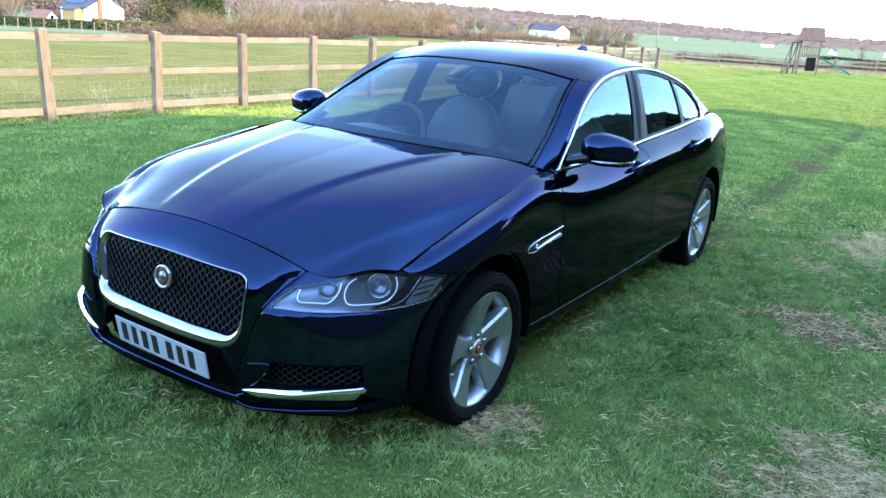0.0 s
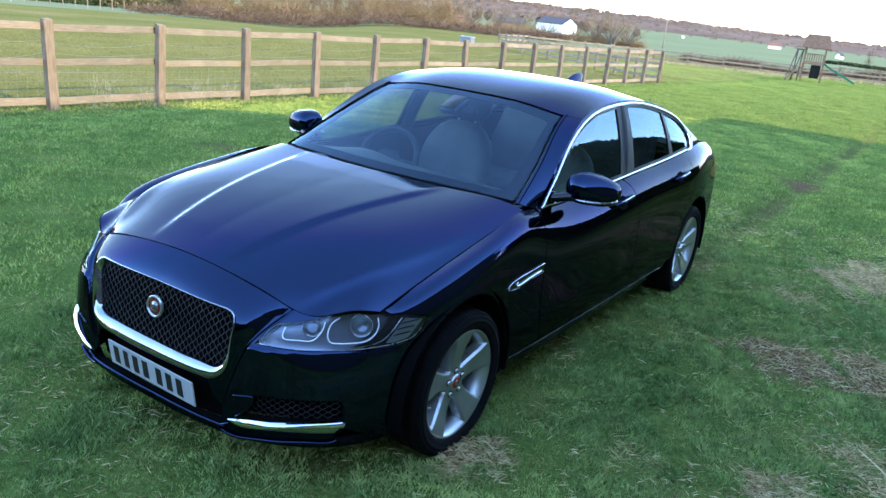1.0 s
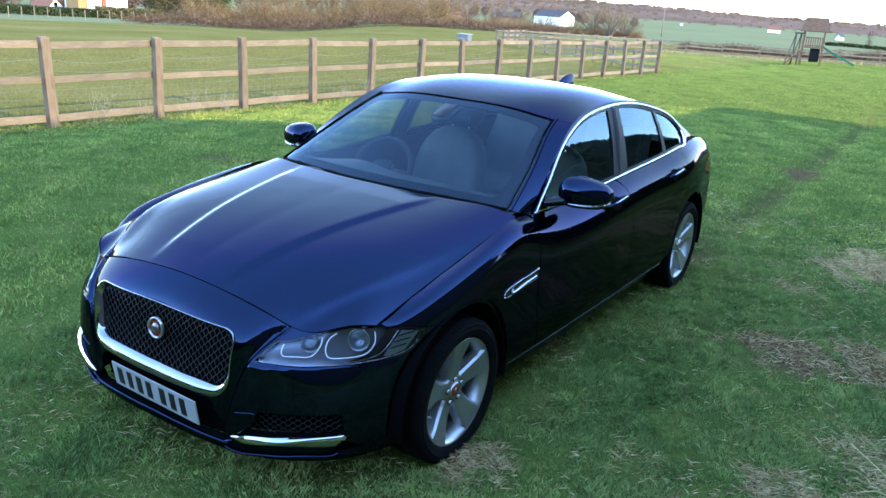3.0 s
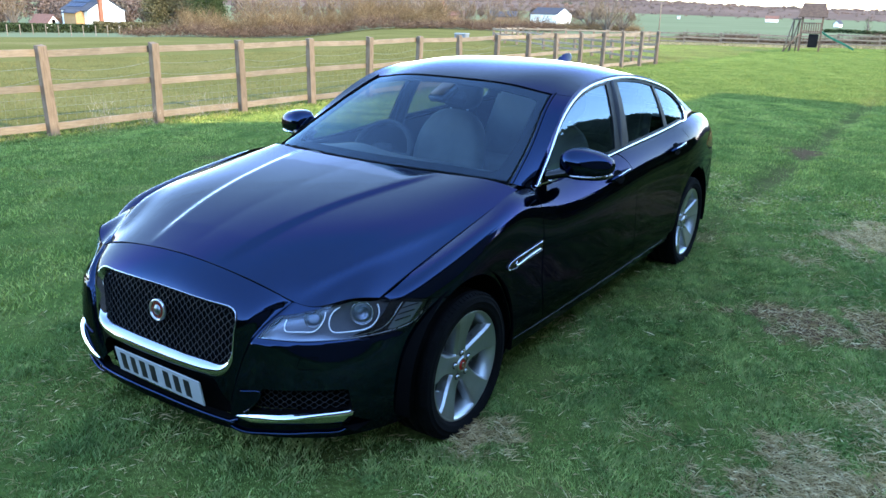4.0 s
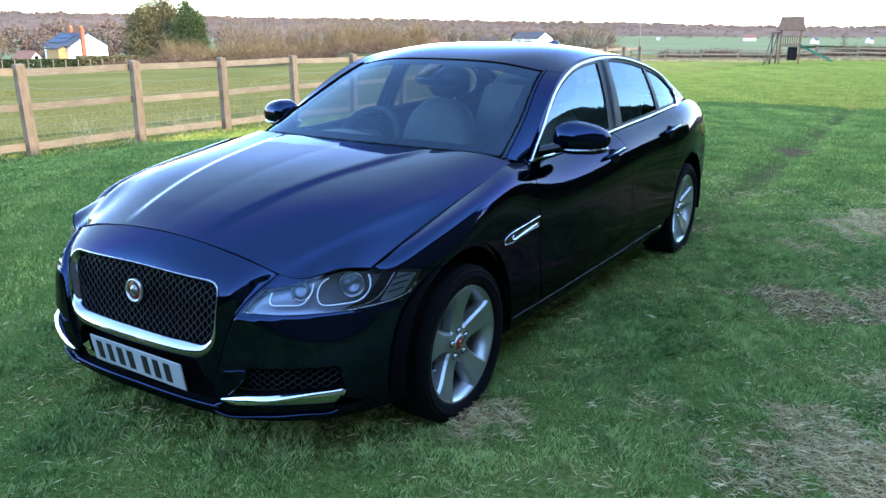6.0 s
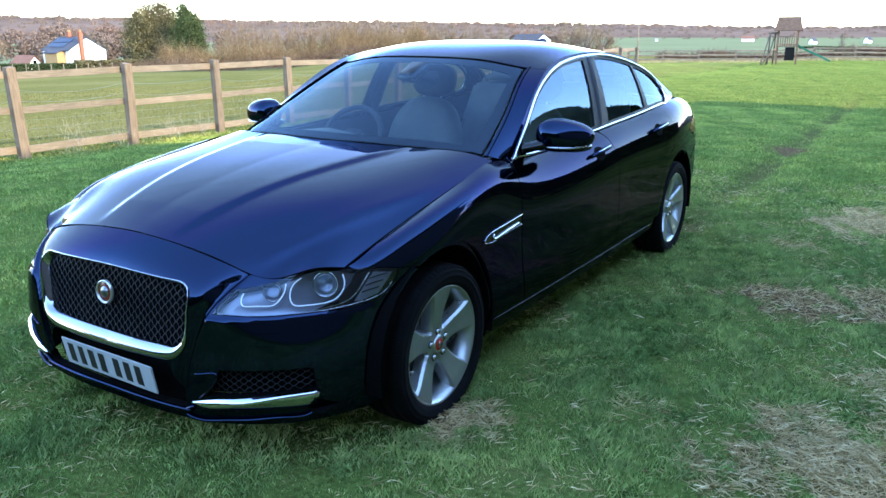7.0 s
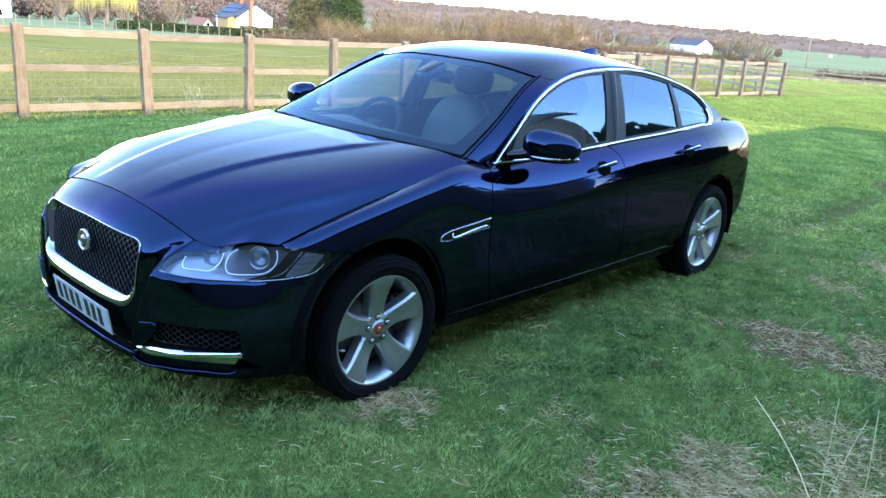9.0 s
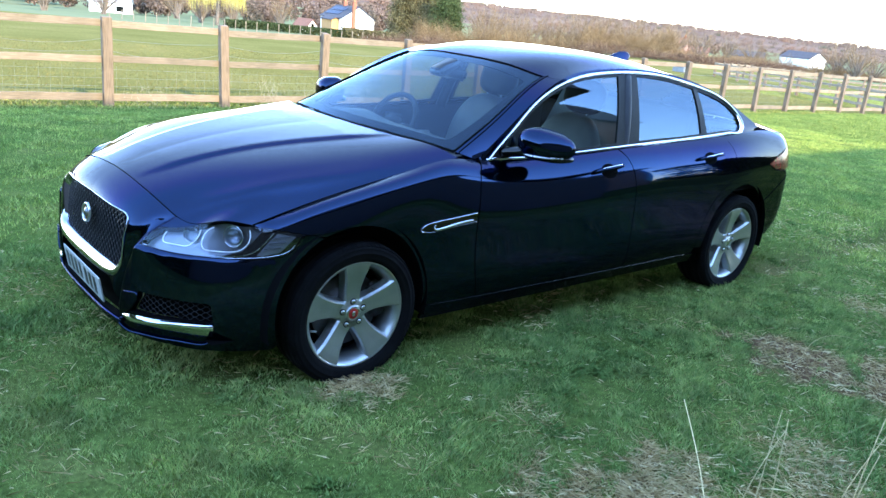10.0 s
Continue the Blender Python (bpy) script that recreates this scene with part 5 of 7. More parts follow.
WH = tube("steering_wheel", [wheel_m @ Vector((0.185 * math.cos(a), 0.185 * math.sin(a), 0)) for a in np.linspace(0, 2 * math.pi, 40)[:-1]], 0.016, DARK_TRIM, CAR, "black leather steering wheel", 10, True)
for a in (0, 180, 270):
    tube("wheel_arm", [wheel_m @ Vector((0.05 * math.cos(radians(a)), 0.05 * math.sin(radians(a)), -0.02)), wheel_m @ Vector((0.18 * math.cos(radians(a)), 0.18 * math.sin(radians(a)), 0))], 0.016, DARK_TRIM, WH, "", 8)
soft_box("wheel_boss", (0.15, 0.13, 0.05), (-0.37, 1.12, 0.890), DARK_TRIM, pose(0, 0, 0, 62, 0, 0), 0.02, "", WH)
soft_box("centre_console", (0.24, 0.9, 0.22), (0, 1.45, 0.56), DARK_TRIM, None, 0.04)
RM = soft_box("rear_view_mirror", (0.24, 0.035, 0.07), (0.0, 1.22, 1.245), DARK_TRIM, pose(0, 0, 0, -10, 0, 0), 0.016, "black interior mirror")
soft_box("sensor_box", (0.11, 0.16, 0.05), (0.0, 1.16, 1.275), DARK_TRIM, pose(0, 0, 0, 24, 0, 0), 0.015, "", RM)
for sx in (-1, 1):
    pv = [(sx * 0.775, y, z) for y, z in ((0.72, 0.30), (0.78, 0.915), (1.8, 0.945), (2.9, 0.99), (2.9, 0.30))]
    raw("door_card", pv, [(0, 1, 2, 3, 4)], DARK_TRIM, CAR)
    soft_box("armrest", (0.08, 0.60, 0.06), (sx * 0.73, 1.45, 0.74), LEATHER, None, 0.02)
    tube("pillar_trim", curve([(sx * x, y, z) for x, y, z in ((0.775, 1.86, 0.93), (0.72, 1.90, 1.15), (0.64, 1.95, 1.33))], 10), 0.035, DARK_TRIM, CAR, "", 8)
rl = [TOP2.at([[k * 0.45, v * 0.60]])[0] - (0, 0, 0.028) for k in np.linspace(2.1, 4.95, 12) for v in np.linspace(-1.15, 1.15, 14)]
raw("headliner", rl, [(i * 14 + j, i * 14 + j + 1, i * 14 + 15 + j, i * 14 + 14 + j) for i in range(11) for j in range(13)], HEADLINER, CAR, "", True)

# the right half of the body stands a little wider and further forward than the left
for piece in CAR.children:
    if piece.type == "EMPTY":
        if piece.location.x < 0:
            piece.location.x *= 1.05
            piece.location.y -= 0.03
        continue
    if piece.name.startswith("number_plate"):
        continue
    for mesh in [piece.data] + [sub.data for sub in piece.children if sub.type == "MESH"]:
        co = np.empty(len(mesh.vertices) * 3, np.float32)
        mesh.vertices.foreach_get("co", co)
        co = co.reshape(-1, 3)
        side = np.minimum(co[:, 0], 0)
        co[:, 0] += 0.05 * side
        co[:, 1] += 0.04 * side
        mesh.vertices.foreach_set("co", co.ravel())
        mesh.update()

# the car leans a little on the uneven lawn
CAR.matrix_world = Matrix.Translation((0.8, 0, 1.0)) @ pose(0, 0, 0, 0, 0.8, 0) @ Matrix.Translation((-0.8, 0, -1.0))


# ---- ground ----
GROUND_Z = 0.015
EYE0 = (2.4, -2.4)
PATCHES = ((1.92, 2.25, 0.52, 0.29, 1.0), (2.32, 2.50, 0.34, 0.25, 0.9), (2.02, 4.55, 0.44, 0.50, 0.9), (2.40, 4.9, 0.55, 0.55, 0.85), (2.30, 0.46, 0.38, 0.34, 0.9), (2.05, 0.18, 0.20, 0.14, 0.5),
           (0.98, 0.02, 0.20, 0.15, 0.95), (2.50, 1.25, 0.30, 0.30, 0.3), (1.62, 3.55, 0.22, 0.15, 0.35), (0.60, 8.95, 0.30, 0.28, 0.8), (-4.5, 3.5, 0.35, 0.25, 0.5), (1.48, 0.55, 0.16, 0.10, 0.15),
           (2.75, 0.6, 0.4, 0.5, 0.4), (3.1, 2.2, 0.4, 0.6, 0.5))


def smooth_step(a, b, x):
    t = np.clip((np.asarray(x, float) - a) / (b - a), 0, 1)
    return t * t * (3 - 2 * t)


def lump(x, y, seed=0.0):
    """Cheap smooth noise over arrays."""
    s = np.zeros_like(np.asarray(x, float))
    for k, (fx, fy, ph, am) in enumerate(((1.3, 0.7, 0.3, 0.5), (-0.9, 1.6, 1.7, 0.45), (2.7, 2.1, 4.1, 0.3), (-3.3, 2.4, 2.2, 0.25), (5.1, -4.7, 0.9, 0.16), (7.9, 6.3, 3.3, 0.12))):
        s = s + am * np.sin(fx * x + fy * y + ph + seed * (k + 1))
    return s


def wear(x, y):
    """How worn the turf is, 0 to 1: dry bare patches with ragged edges."""
    x, y = np.asarray(x, float), np.asarray(y, float)
    w = np.zeros_like(x)
    rag = 0.38 * lump(x * 9, y * 9, 1.0) + 0.34 * lump(x * 23, y * 23, 2.0)
    for cx, cy, rx, ry, a in PATCHES:
        d = np.sqrt(((x - cx) / rx) ** 2 + ((y - cy) / ry) ** 2) + rag
        w = np.maximum(w, a * (1 - smooth_step(0.55, 1.15, d)))
    return w


def ruts(x, y):
    """A broad wheel track pressed into the lawn behind the car."""
    y = np.asarray(y, float)
    line = 0.81 - 0.021 * (y - 3) + 0.02 * np.sin(y * 0.9)
    return np.exp(-((x - line) / 0.17) ** 2) * np.clip(0.80 + 0.35 * lump(x * 2.6, y * 2.6, 5), 0.35, 1) * smooth_step(3.1, 3.9, y) * (1 - smooth_step(14, 24, y))


def ridge(az):
    """Height of the far ridge by bearing, in degrees to the left of the car's axis."""
    return np.interp(az, (-60, -5, 4, 8, 13, 20, 28, 35, 41, 53, 60, 75, 120), (14, 16, 17, 16, 18, 23, 24, 28, 30, 35, 38, 39, 34))


def land(x, y):
    x, y = np.asarray(x, float), np.asarray(y, float)
    dx, dy = x - EYE0[0], y - EYE0[1]
    d = np.hypot(dx, dy)
    az = np.degrees(np.arctan2(-dx, dy))
    z = GROUND_Z + 0.007 * lump(x * 1.1, y * 1.1) * smooth_step(0.2, 3, d)
    z = z - 0.065 * ruts(x, y)
    z = z + 0.016 * np.clip(0.8 - x, 0, 2.2) * smooth_step(-7.5, -3.0, x)
    z = z - 0.0066 * np.maximum(d - 5, 0)
    z = z + 0.10 * lump(x * 0.08, y * 0.08, 3) * smooth_step(18, 60, d)
    z = z - 2.4 * smooth_step(75, 220, d) + 1.6 * smooth_step(260, 640, d)
    z = z - 0.085 * (1 - smooth_step(-8.0, -6.0, x))
    z = z - 1.5 * smooth_step(28, 100, d) * smooth_step(36, 46, az)
    z = z + 4.5 * smooth_step(0, 60, d - np.where(az < 23, 850, 730))
    return z + (ridge(az) - 6) * smooth_step(720, 1250, d)


def crop_mat():
    m, nt, p = nodes_of("winter_crop")
    big = noise_at(nt, 0.02, 4)
    col = ramp(nt, big, (0.3, (0.112, 0.128, 0.070)), (0.7, (0.134, 0.150, 0.084)))
    nt.links.new(col, p.inputs["Base Color"])
    p.inputs["Roughness"].default_value = 0.9
    p.inputs["Specular IOR Level"].default_value = 0.0
    return m


def pasture_mat():
    m, nt, p = nodes_of("pasture")
    col = ramp(nt, noise_at(nt, 0.25, 6), (0.3, (0.096, 0.094, 0.029)), (0.55, (0.128, 0.120, 0.040)), (0.8, (0.166, 0.140, 0.059)))
    fine = ramp(nt, noise_at(nt, 14, 5), (0.3, (0.6,) * 3), (0.7, (1.2,) * 3))
    nt.links.new(mix(nt, col, fine, 0.7, "MULTIPLY"), p.inputs["Base Color"])
    p.inputs["Roughness"].default_value = 0.9
    p.inputs["Specular IOR Level"].default_value = 0.0
    bump(nt, p, noise_at(nt, 14, 5), 0.5, 0.03)
    return m


def lawn_mat():
    """Turf between the blades, with soil and straw where it is worn."""
    m, nt, p = nodes_of("lawn_turf")
    deep, big, mid, fine = lawn_colours(nt)
    at = nt.nodes.new("ShaderNodeAttribute")
    at.attribute_name = "wear"
    soil = ramp(nt, noise_at(nt, 42, 6), (0.25, (0.036, 0.021, 0.011)), (0.5, (0.112, 0.069, 0.035)), (0.8, (0.25, 0.172, 0.090)))
    nt.links.new(mix(nt, deep, soil, at.outputs["Fac"]), p.inputs["Base Color"])
    p.inputs["Roughness"].default_value = 0.92
    p.inputs["Specular IOR Level"].default_value = 0.0
    bump(nt, p, fine, 0.9, 0.02)
    return m


def ground_mesh():
    """One sheet, fine near the car and ever coarser towards the horizon."""
    radii, r, step = [], 0.0, 0.10
    while r < 2600:
        r += step
        radii.append(r)
        step = max(0.10, r * 0.030)
    n = 360
    w = np.linspace(0, 2 * np.pi, n, endpoint=False)
    R, W = np.meshgrid(radii, w, indexing="ij")
    X, Y = 1.6 + R * np.cos(W), 1.2 + R * np.sin(W)
    verts = np.concatenate((((1.6, 1.2, float(land(1.6, 1.2))),), np.stack((X.ravel(), Y.ravel(), land(X, Y).ravel()), 1)))
    faces = [(0, 1 + k, 1 + (k + 1) % n) for k in range(n)]
    for i in range(len(radii) - 1):
        a, b = 1 + i * n, 1 + (i + 1) * n
        faces += [(a + k, b + k, b + (k + 1) % n, a + (k + 1) % n) for k in range(n)]
    ob = raw("ground", verts, faces, lawn_mat(), smooth=True)
    me = ob.data
    # the far hillside's brown is raised pale, with distance haze in the colour
    for m in (pasture_mat(), crop_mat(), plain("far_hillside", (0.115, 0.084, 0.066), 0.95, 0, 0.25, 0.01, spec=0.0)):
        me.materials.append(m)
    c = np.array([verts[list(f)].mean(0) for f in faces])
    d = np.hypot(c[:, 0] - EYE0[0], c[:, 1] - EYE0[1])
    az = np.degrees(np.arctan2(EYE0[0] - c[:, 0], c[:, 1] - EYE0[1]))
    idx = np.where(d > np.where(az < 23, 850, 760), 3, np.where(d > 78, 2, np.where((c[:, 0] < -8.1) | (c[:, 1] > 52), 1, 0)))
    me.polygons.foreach_set("material_index", idx.astype(np.int32))
    at = me.attributes.new("wear", "FLOAT", "POINT")
    at.data.foreach_set("value", np.clip(wear(verts[:, 0], verts[:, 1]) + 0.50 * ruts(verts[:, 0], verts[:, 1]), 0, 1).astype(np.float32))
    return ob


tagged(ground_mesh(), "mown green lawn and open fields reaching the horizon", "ground", kind="structure")


# ---- the house behind the camera, whose shadow lies over the lawn ----
BRICK = plain("red_brown_brick", (0.20, 0.11, 0.075), 0.85, 0, 0.25, 3, 0.6, 40)
TILE = plain("dark_roof_tile", (0.075, 0.060, 0.055), 0.8, 0, 0.25, 4, 0.6, 30)
RENDER_WHITE = plain("white_render", (0.74, 0.72, 0.66), 0.85, 0, 0.08, 2)


def slab_roof(name, x0, x1, y0, y1, eave, xr, yr0, yr1, top, material, parent):
    v = [(x0, y0, eave), (x1, y0, eave), (x1, y1, eave), (x0, y1, eave), (xr, yr0, top), (xr, yr1, top)]
    f = [(0, 1, 4), (1, 2, 5, 4), (2, 3, 5), (3, 0, 4, 5), (3, 2, 1, 0)]
    return raw(name, v, f, material, parent)


def house_wall(name, x0, x1, y0, y1, z1, parent, material):
    return part(name, box_bm((x1 - x0, y1 - y0, z1), ((x0 + x1) / 2, (y0 + y1) / 2, z1 / 2)), material, parent)


HOUSE = tagged(empty("house", (9, -4, 0)), "brick house with a hipped tile roof shading the lawn", "house")
HOUSE.matrix_world = Matrix()
house_wall("wall", 5.6, 10.4, -20, 7.0, 4.5, HOUSE, plain("dark_weatherboard", (0.075, 0.065, 0.058), 0.8, 0, 0.2, 3, 0.5, 30, spec=0.1))
slab_roof("roof", 5.0, 11.0, -20.6, 7.6, 4.55, 7.9, -16, 3.9, 9.28, TILE, HOUSE)
NEXT = tagged(empty("neighbouring_house"), "brick house with a steep tile roof beyond the garden", "house")
house_wall("wall", 11.0, 16.0, 6.8, 15.4, 5.4, NEXT, BRICK)
slab_roof("roof", 10.6, 16.4, 6.4, 15.8, 5.45, 13.2, 6.4, 15.0, 9.2, TILE, NEXT)


# ---- timber fences ----
def fence_post(h=1.19, w=0.125):
    bm = box_bm((w * 0.85, w, h + 0.35), (0, 0, (h - 0.35) / 2), 0.006)
    for v in bm.verts:
        if v.co.z > h * 0.8:
            v.co.z += 0.016 * (v.co.x / w)
        v.co.x += 0.004 * noise.noise(v.co * 7)
    return bm


def fence(a, b, count, label, rails=((1.115, 0.095), (0.645, 0.09), (0.150, 0.11)), h=1.19, seed=0, rail_side=1, skip_first=False, sink=0.0):
    """Posts with three board rails nailed across; each bay's boards are pieces of their own."""
    rng = random.Random(seed)
    f = tagged(empty("fence"), label, "fence", "timber fences")
    a, b = Vector((*a, 0)), Vector((*b, 0))
    yaw = math.atan2(b.y - a.y, b.x - a.x)
    shapes = []
    for k in range(3):
        bm = fence_post(h)
        for v in bm.verts:
            v.co += 0.006 * Vector(noise.random_vector())
        me = bpy.data.meshes.new("post")
        bm.to_mesh(me)
        bm.free()
        me.materials.append(POST_WOOD)
        shapes.append(me)
    spots = [a.lerp(b, i / (count - 1)) for i in range(count)]
    for i, p in enumerate(spots):
        if skip_first and i == 0:
            continue
        o = link("post", shapes[i % 3], None, f)
        o.matrix_local = Matrix.Translation((p.x, p.y, float(land(p.x, p.y)) - sink)) @ pose(0, 0, 0, rng.uniform(-1.6, 1.6), rng.uniform(-1.6, 1.6), math.degrees(yaw) + 90 + rng.uniform(-4, 4))
    length = (spots[1] - spots[0]).length
    nrm = Vector((-(b - a).normalized().y, (b - a).normalized().x, 0)) * rail_side
    boards = []
    for z, hgt in rails:
        bm = box_bm((0.030, length + 0.03, hgt), (0, 0, 0), 0.003)
        bmesh.ops.subdivide_edges(bm, edges=[e for e in bm.edges if e.calc_length() > length * 0.6], cuts=5)
        for v in bm.verts:
            v.co.z += 0.010 * noise.noise((v.co.y * 1.7, z * 3, seed + 0.5))
            v.co.x += 0.004 * noise.noise((v.co.y * 2.3, z * 5, seed + 2.5))
        me = bpy.data.meshes.new("rail")
        bm.to_mesh(me)
        bm.free()
        me.materials.append(RAIL_WOOD)
        boards.append(me)
    for i in range(count - 1):
        p, q = spots[i], spots[i + 1]
        zp, zq = float(land(p.x, p.y)), float(land(q.x, q.y))
        for (z, hgt), me in zip(rails, boards):
            o = link("rail", me, None, f)
            mid = (p + q) / 2 + nrm * 0.067
            o.matrix_local = Matrix.Translation((mid.x, mid.y, (zp + zq) / 2 + z + rng.uniform(-0.012, 0.012) - sink)) @ pose(0, 0, 0, math.degrees(math.atan2(zq - zp, length)) + rng.uniform(-0.25, 0.25), 0, math.degrees(yaw) - 90 + 180 * (i % 2))
    return f, spots


NEAR, spots = fence((-8.06, -8.53), (-8.06, 27.70), 22, "weathered three-rail timber fence along the lawn with wire netting", ((1.115, 0.095), (0.640, 0.09), (0.125, 0.10)), 1.215, seed=3, rail_side=1)
# netting wires behind the rails and two slack strands
WIRE = plain("galvanised_wire", (0.22, 0.23, 0.21), 0.6, 0.5, 0.15)
wv, wf, base = [], [], 0
rng = random.Random(8)
for i in range(2, 17):
    p, q = spots[i], spots[i + 1]
    for z in (0.27, 0.38, 0.50, 0.77, 0.92):
        sag = rng.uniform(0.0, 0.012) if z < 0.7 else rng.uniform(0.03, 0.10)
        pts = [(p.x + (q.x - p.x) * t - 0.10, p.y + (q.y - p.y) * t, float(land(p.x, p.y)) + z - sag * 4 * t * (1 - t)) for t in np.linspace(0, 1, 9)]
        v, f = tube_mesh(pts, 0.0016 if z < 0.7 else 0.0022, 3)
        wv.append(v), wf.extend([tuple(k + base for k in fc) for fc in f])
        base += len(v)
    for t in np.linspace(0, 1, 13)[:-1]:
        y = p.y + (q.y - p.y) * t
        v, f = tube_mesh([(p.x - 0.10, y, float(land(p.x, y)) + 0.02), (p.x - 0.10, y + 0.01, float(land(p.x, y)) + 0.55)], 0.0011, 3)
        wv.append(v), wf.extend([tuple(k + base for k in fc) for fc in f])
        base += len(v)
raw("wire_netting", np.concatenate(wv), wf, WIRE, NEAR, "thin galvanised wire netting")
LOW_RAILS = ((0.70, 0.09), (0.44, 0.09), (0.20, 0.09))
fence((-8.06, 27.70), (-21.5, 38.4), 11, "weathered timber paddock fence turning across the field", rails=LOW_RAILS, h=0.80, seed=5)
fence((-21.5, 38.4), (-23.2, 45.1), 6, "pale timber paddock fence far across the field", rails=LOW_RAILS, h=0.80, seed=6)
fence((-23.2, 45.1), (-16.6, 50.5), 10, "dark timber fence running on behind the paddock", rails=LOW_RAILS, h=0.80, seed=9, rail_side=-1)
fence((-16.6, 50.5), (26.0, 57.5), 20, "timber post and rail fence at the end of the lawn", rails=LOW_RAILS, h=0.80, seed=7, rail_side=-1)


# ---- grass ----
def blades(name, x, y, height, width, material, label, seed, lean=0.5, bent=True):
    """One small leaf a spot: bent, of two triangles, or straight, of one."""
    rng = np.random.default_rng(seed)
    n = len(x)
    a = rng.uniform(0, 2 * np.pi, n)
    b = 2.2 * lump(x * 3.1, y * 3.1, 2.0) + 1.4 * lump(x * 11, y * 11, 5.0) + rng.normal(size=n) * 1.7
    h = height * rng.uniform(0.55, 1.25, n)
    w = width * rng.uniform(0.7, 1.3, n)
    tilt = lean * rng.uniform(0.2, 1.4, n) * h
    z = land(x, y) - 0.004
    k = 4 if bent else 3
    V = np.empty((n, k, 3), np.float32)
    V[:, 0] = np.stack((x - w * np.cos(a), y - w * np.sin(a), z), 1)
    V[:, 1] = np.stack((x + w * np.cos(a), y + w * np.sin(a), z), 1)
    mx, my = x + 0.35 * tilt * np.cos(b), y + 0.35 * tilt * np.sin(b)
    if bent:
        V[:, 2] = np.stack((mx + 0.8 * w * np.cos(a), my + 0.8 * w * np.sin(a), z + h * 0.6), 1)
    V[:, k - 1] = np.stack((x + tilt * np.cos(b), y + tilt * np.sin(b), z + h * 0.98), 1)
    me = bpy.data.meshes.new(name)
    me.vertices.add(n * k)
    me.vertices.foreach_set("co", V.ravel())
    idx = np.arange(n, dtype=np.int32)[:, None] * k
    loops = (np.concatenate((idx + (0, 1, 2), idx + (0, 2, 3)), 1) if bent else idx + (0, 1, 2)).astype(np.int32).ravel()
    me.loops.add(len(loops))
    me.loops.foreach_set("vertex_index", loops)
    me.polygons.add(len(loops) // 3)
    me.polygons.foreach_set("loop_start", np.arange(0, len(loops), 3, dtype=np.int32))
    me.update(calc_edges=True)
    me.shade_smooth()
    return tagged(link(name, me, material), label, "grass", kind="stuff")


def scatter(x0, x1, y0, y1, density, seed):
    rng = np.random.default_rng(seed)
    n = int((x1 - x0) * (y1 - y0) * density)
    return rng.uniform(x0, x1, n), rng.uniform(y0, y1, n), rng


def off_car(x, y):
    """Outside the car's footprint."""
    return (np.abs(x) > 0.50) | (y < -0.35) | (y > 3.5)


def off_wheel(x, y):
    """Outside the tyres' footprints."""
    bad = np.zeros(len(x), bool)
    for wx in (0.80, -0.80):
        for wy in (0.0, 2.96):
            bad |= (np.abs(x - wx) < 0.125) & (np.abs(y - wy) < 0.16)
    return ~bad


GREEN = blade_mat("grass_blades", (0.158, 0.252, 0.082), (0.268, 0.375, 0.126), (0.415, 0.462, 0.190))
FAR_GREEN = blade_mat("grass_blades_further_off", (0.152, 0.230, 0.056), (0.262, 0.346, 0.086), (0.410, 0.432, 0.135))
CLOVER = blade_mat("weed_leaves", (0.080, 0.135, 0.036), (0.118, 0.188, 0.050), (0.165, 0.230, 0.068), 0.5)
STRAW = blade_mat("dry_grass_blades", (0.32, 0.235, 0.110), (0.58, 0.455, 0.240), (0.82, 0.69, 0.42), 0.3)


def inner(x, y):
    """How far a spot lies inside the finely grown plot, fading out at its edge."""
    return smooth_step(-1.7, -0.8, x) * smooth_step(-3.5, -2.9, -x) * smooth_step(-2.3, -1.6, y) * smooth_step(-5.6, -3.6, -y)


x, y, rng = scatter(-1.7, 3.5, -2.3, 5.6, 22000, 11)
w = wear(x, y)
tuft = 0.5 + 0.5 * np.clip(lump(x * 6, y * 6, 7.0) + 0.6 * lump(x * 17, y * 17, 3.0), -1, 1)
keep = off_car(x, y) & off_wheel(x, y) & (rng.uniform(0, 1, len(x)) < inner(x, y)) & (rng.uniform(0, 1, len(x)) > w * 1.05 + 0.9 * ruts(x, y)) & (rng.uniform(0, 1, len(x)) < 0.42 + 0.58 * tuft)
x, y, tuft = x[keep], y[keep], tuft[keep]
blades("lawn_grass", x, y, (0.012 + 0.026 * tuft ** 1.4) * (1 - 0.45 * wear(x, y)), 0.0011, GREEN, "short mown green grass round the car", 1, 0.55)
x, y, rng = scatter(-8.0, 4.8, -4.5, 15.0, 3200, 12)
near = rng.uniform(0, 1, len(x)) < inner(x, y)
tuft = 0.5 + 0.5 * np.clip(lump(x * 4, y * 4, 7.0), -1, 1)
keep = off_car(x, y) & off_wheel(x, y) & ~near & (rng.uniform(0, 1, len(x)) > wear(x, y) + 0.6 * ruts(x, y)) & (rng.uniform(0, 1, len(x)) < 0.5 + 0.5 * tuft)
x, y, tuft = x[keep], y[keep], tuft[keep]
blades("lawn_grass", x, y, 0.016 + 0.026 * tuft, 0.0036, FAR_GREEN, "short mown green grass further over the lawn", 2, 0.9, False)
# low rosettes of clover and other weeds among the grass
cx, cy, rng = scatter(-1.4, 3.3, -2.0, 6.0, 2.6, 21)
ax, ay, _ = scatter(0.95, 1.65, 0.4, 3.3, 26, 22)
cx, cy = np.append(cx, ax), np.append(cy, ay)
hub = off_car(cx, cy) & off_wheel(cx, cy) & (wear(cx, cy) < 0.4)
cx, cy = cx[hub], cy[hub]
pick = rng.integers(0, len(cx), 17000)
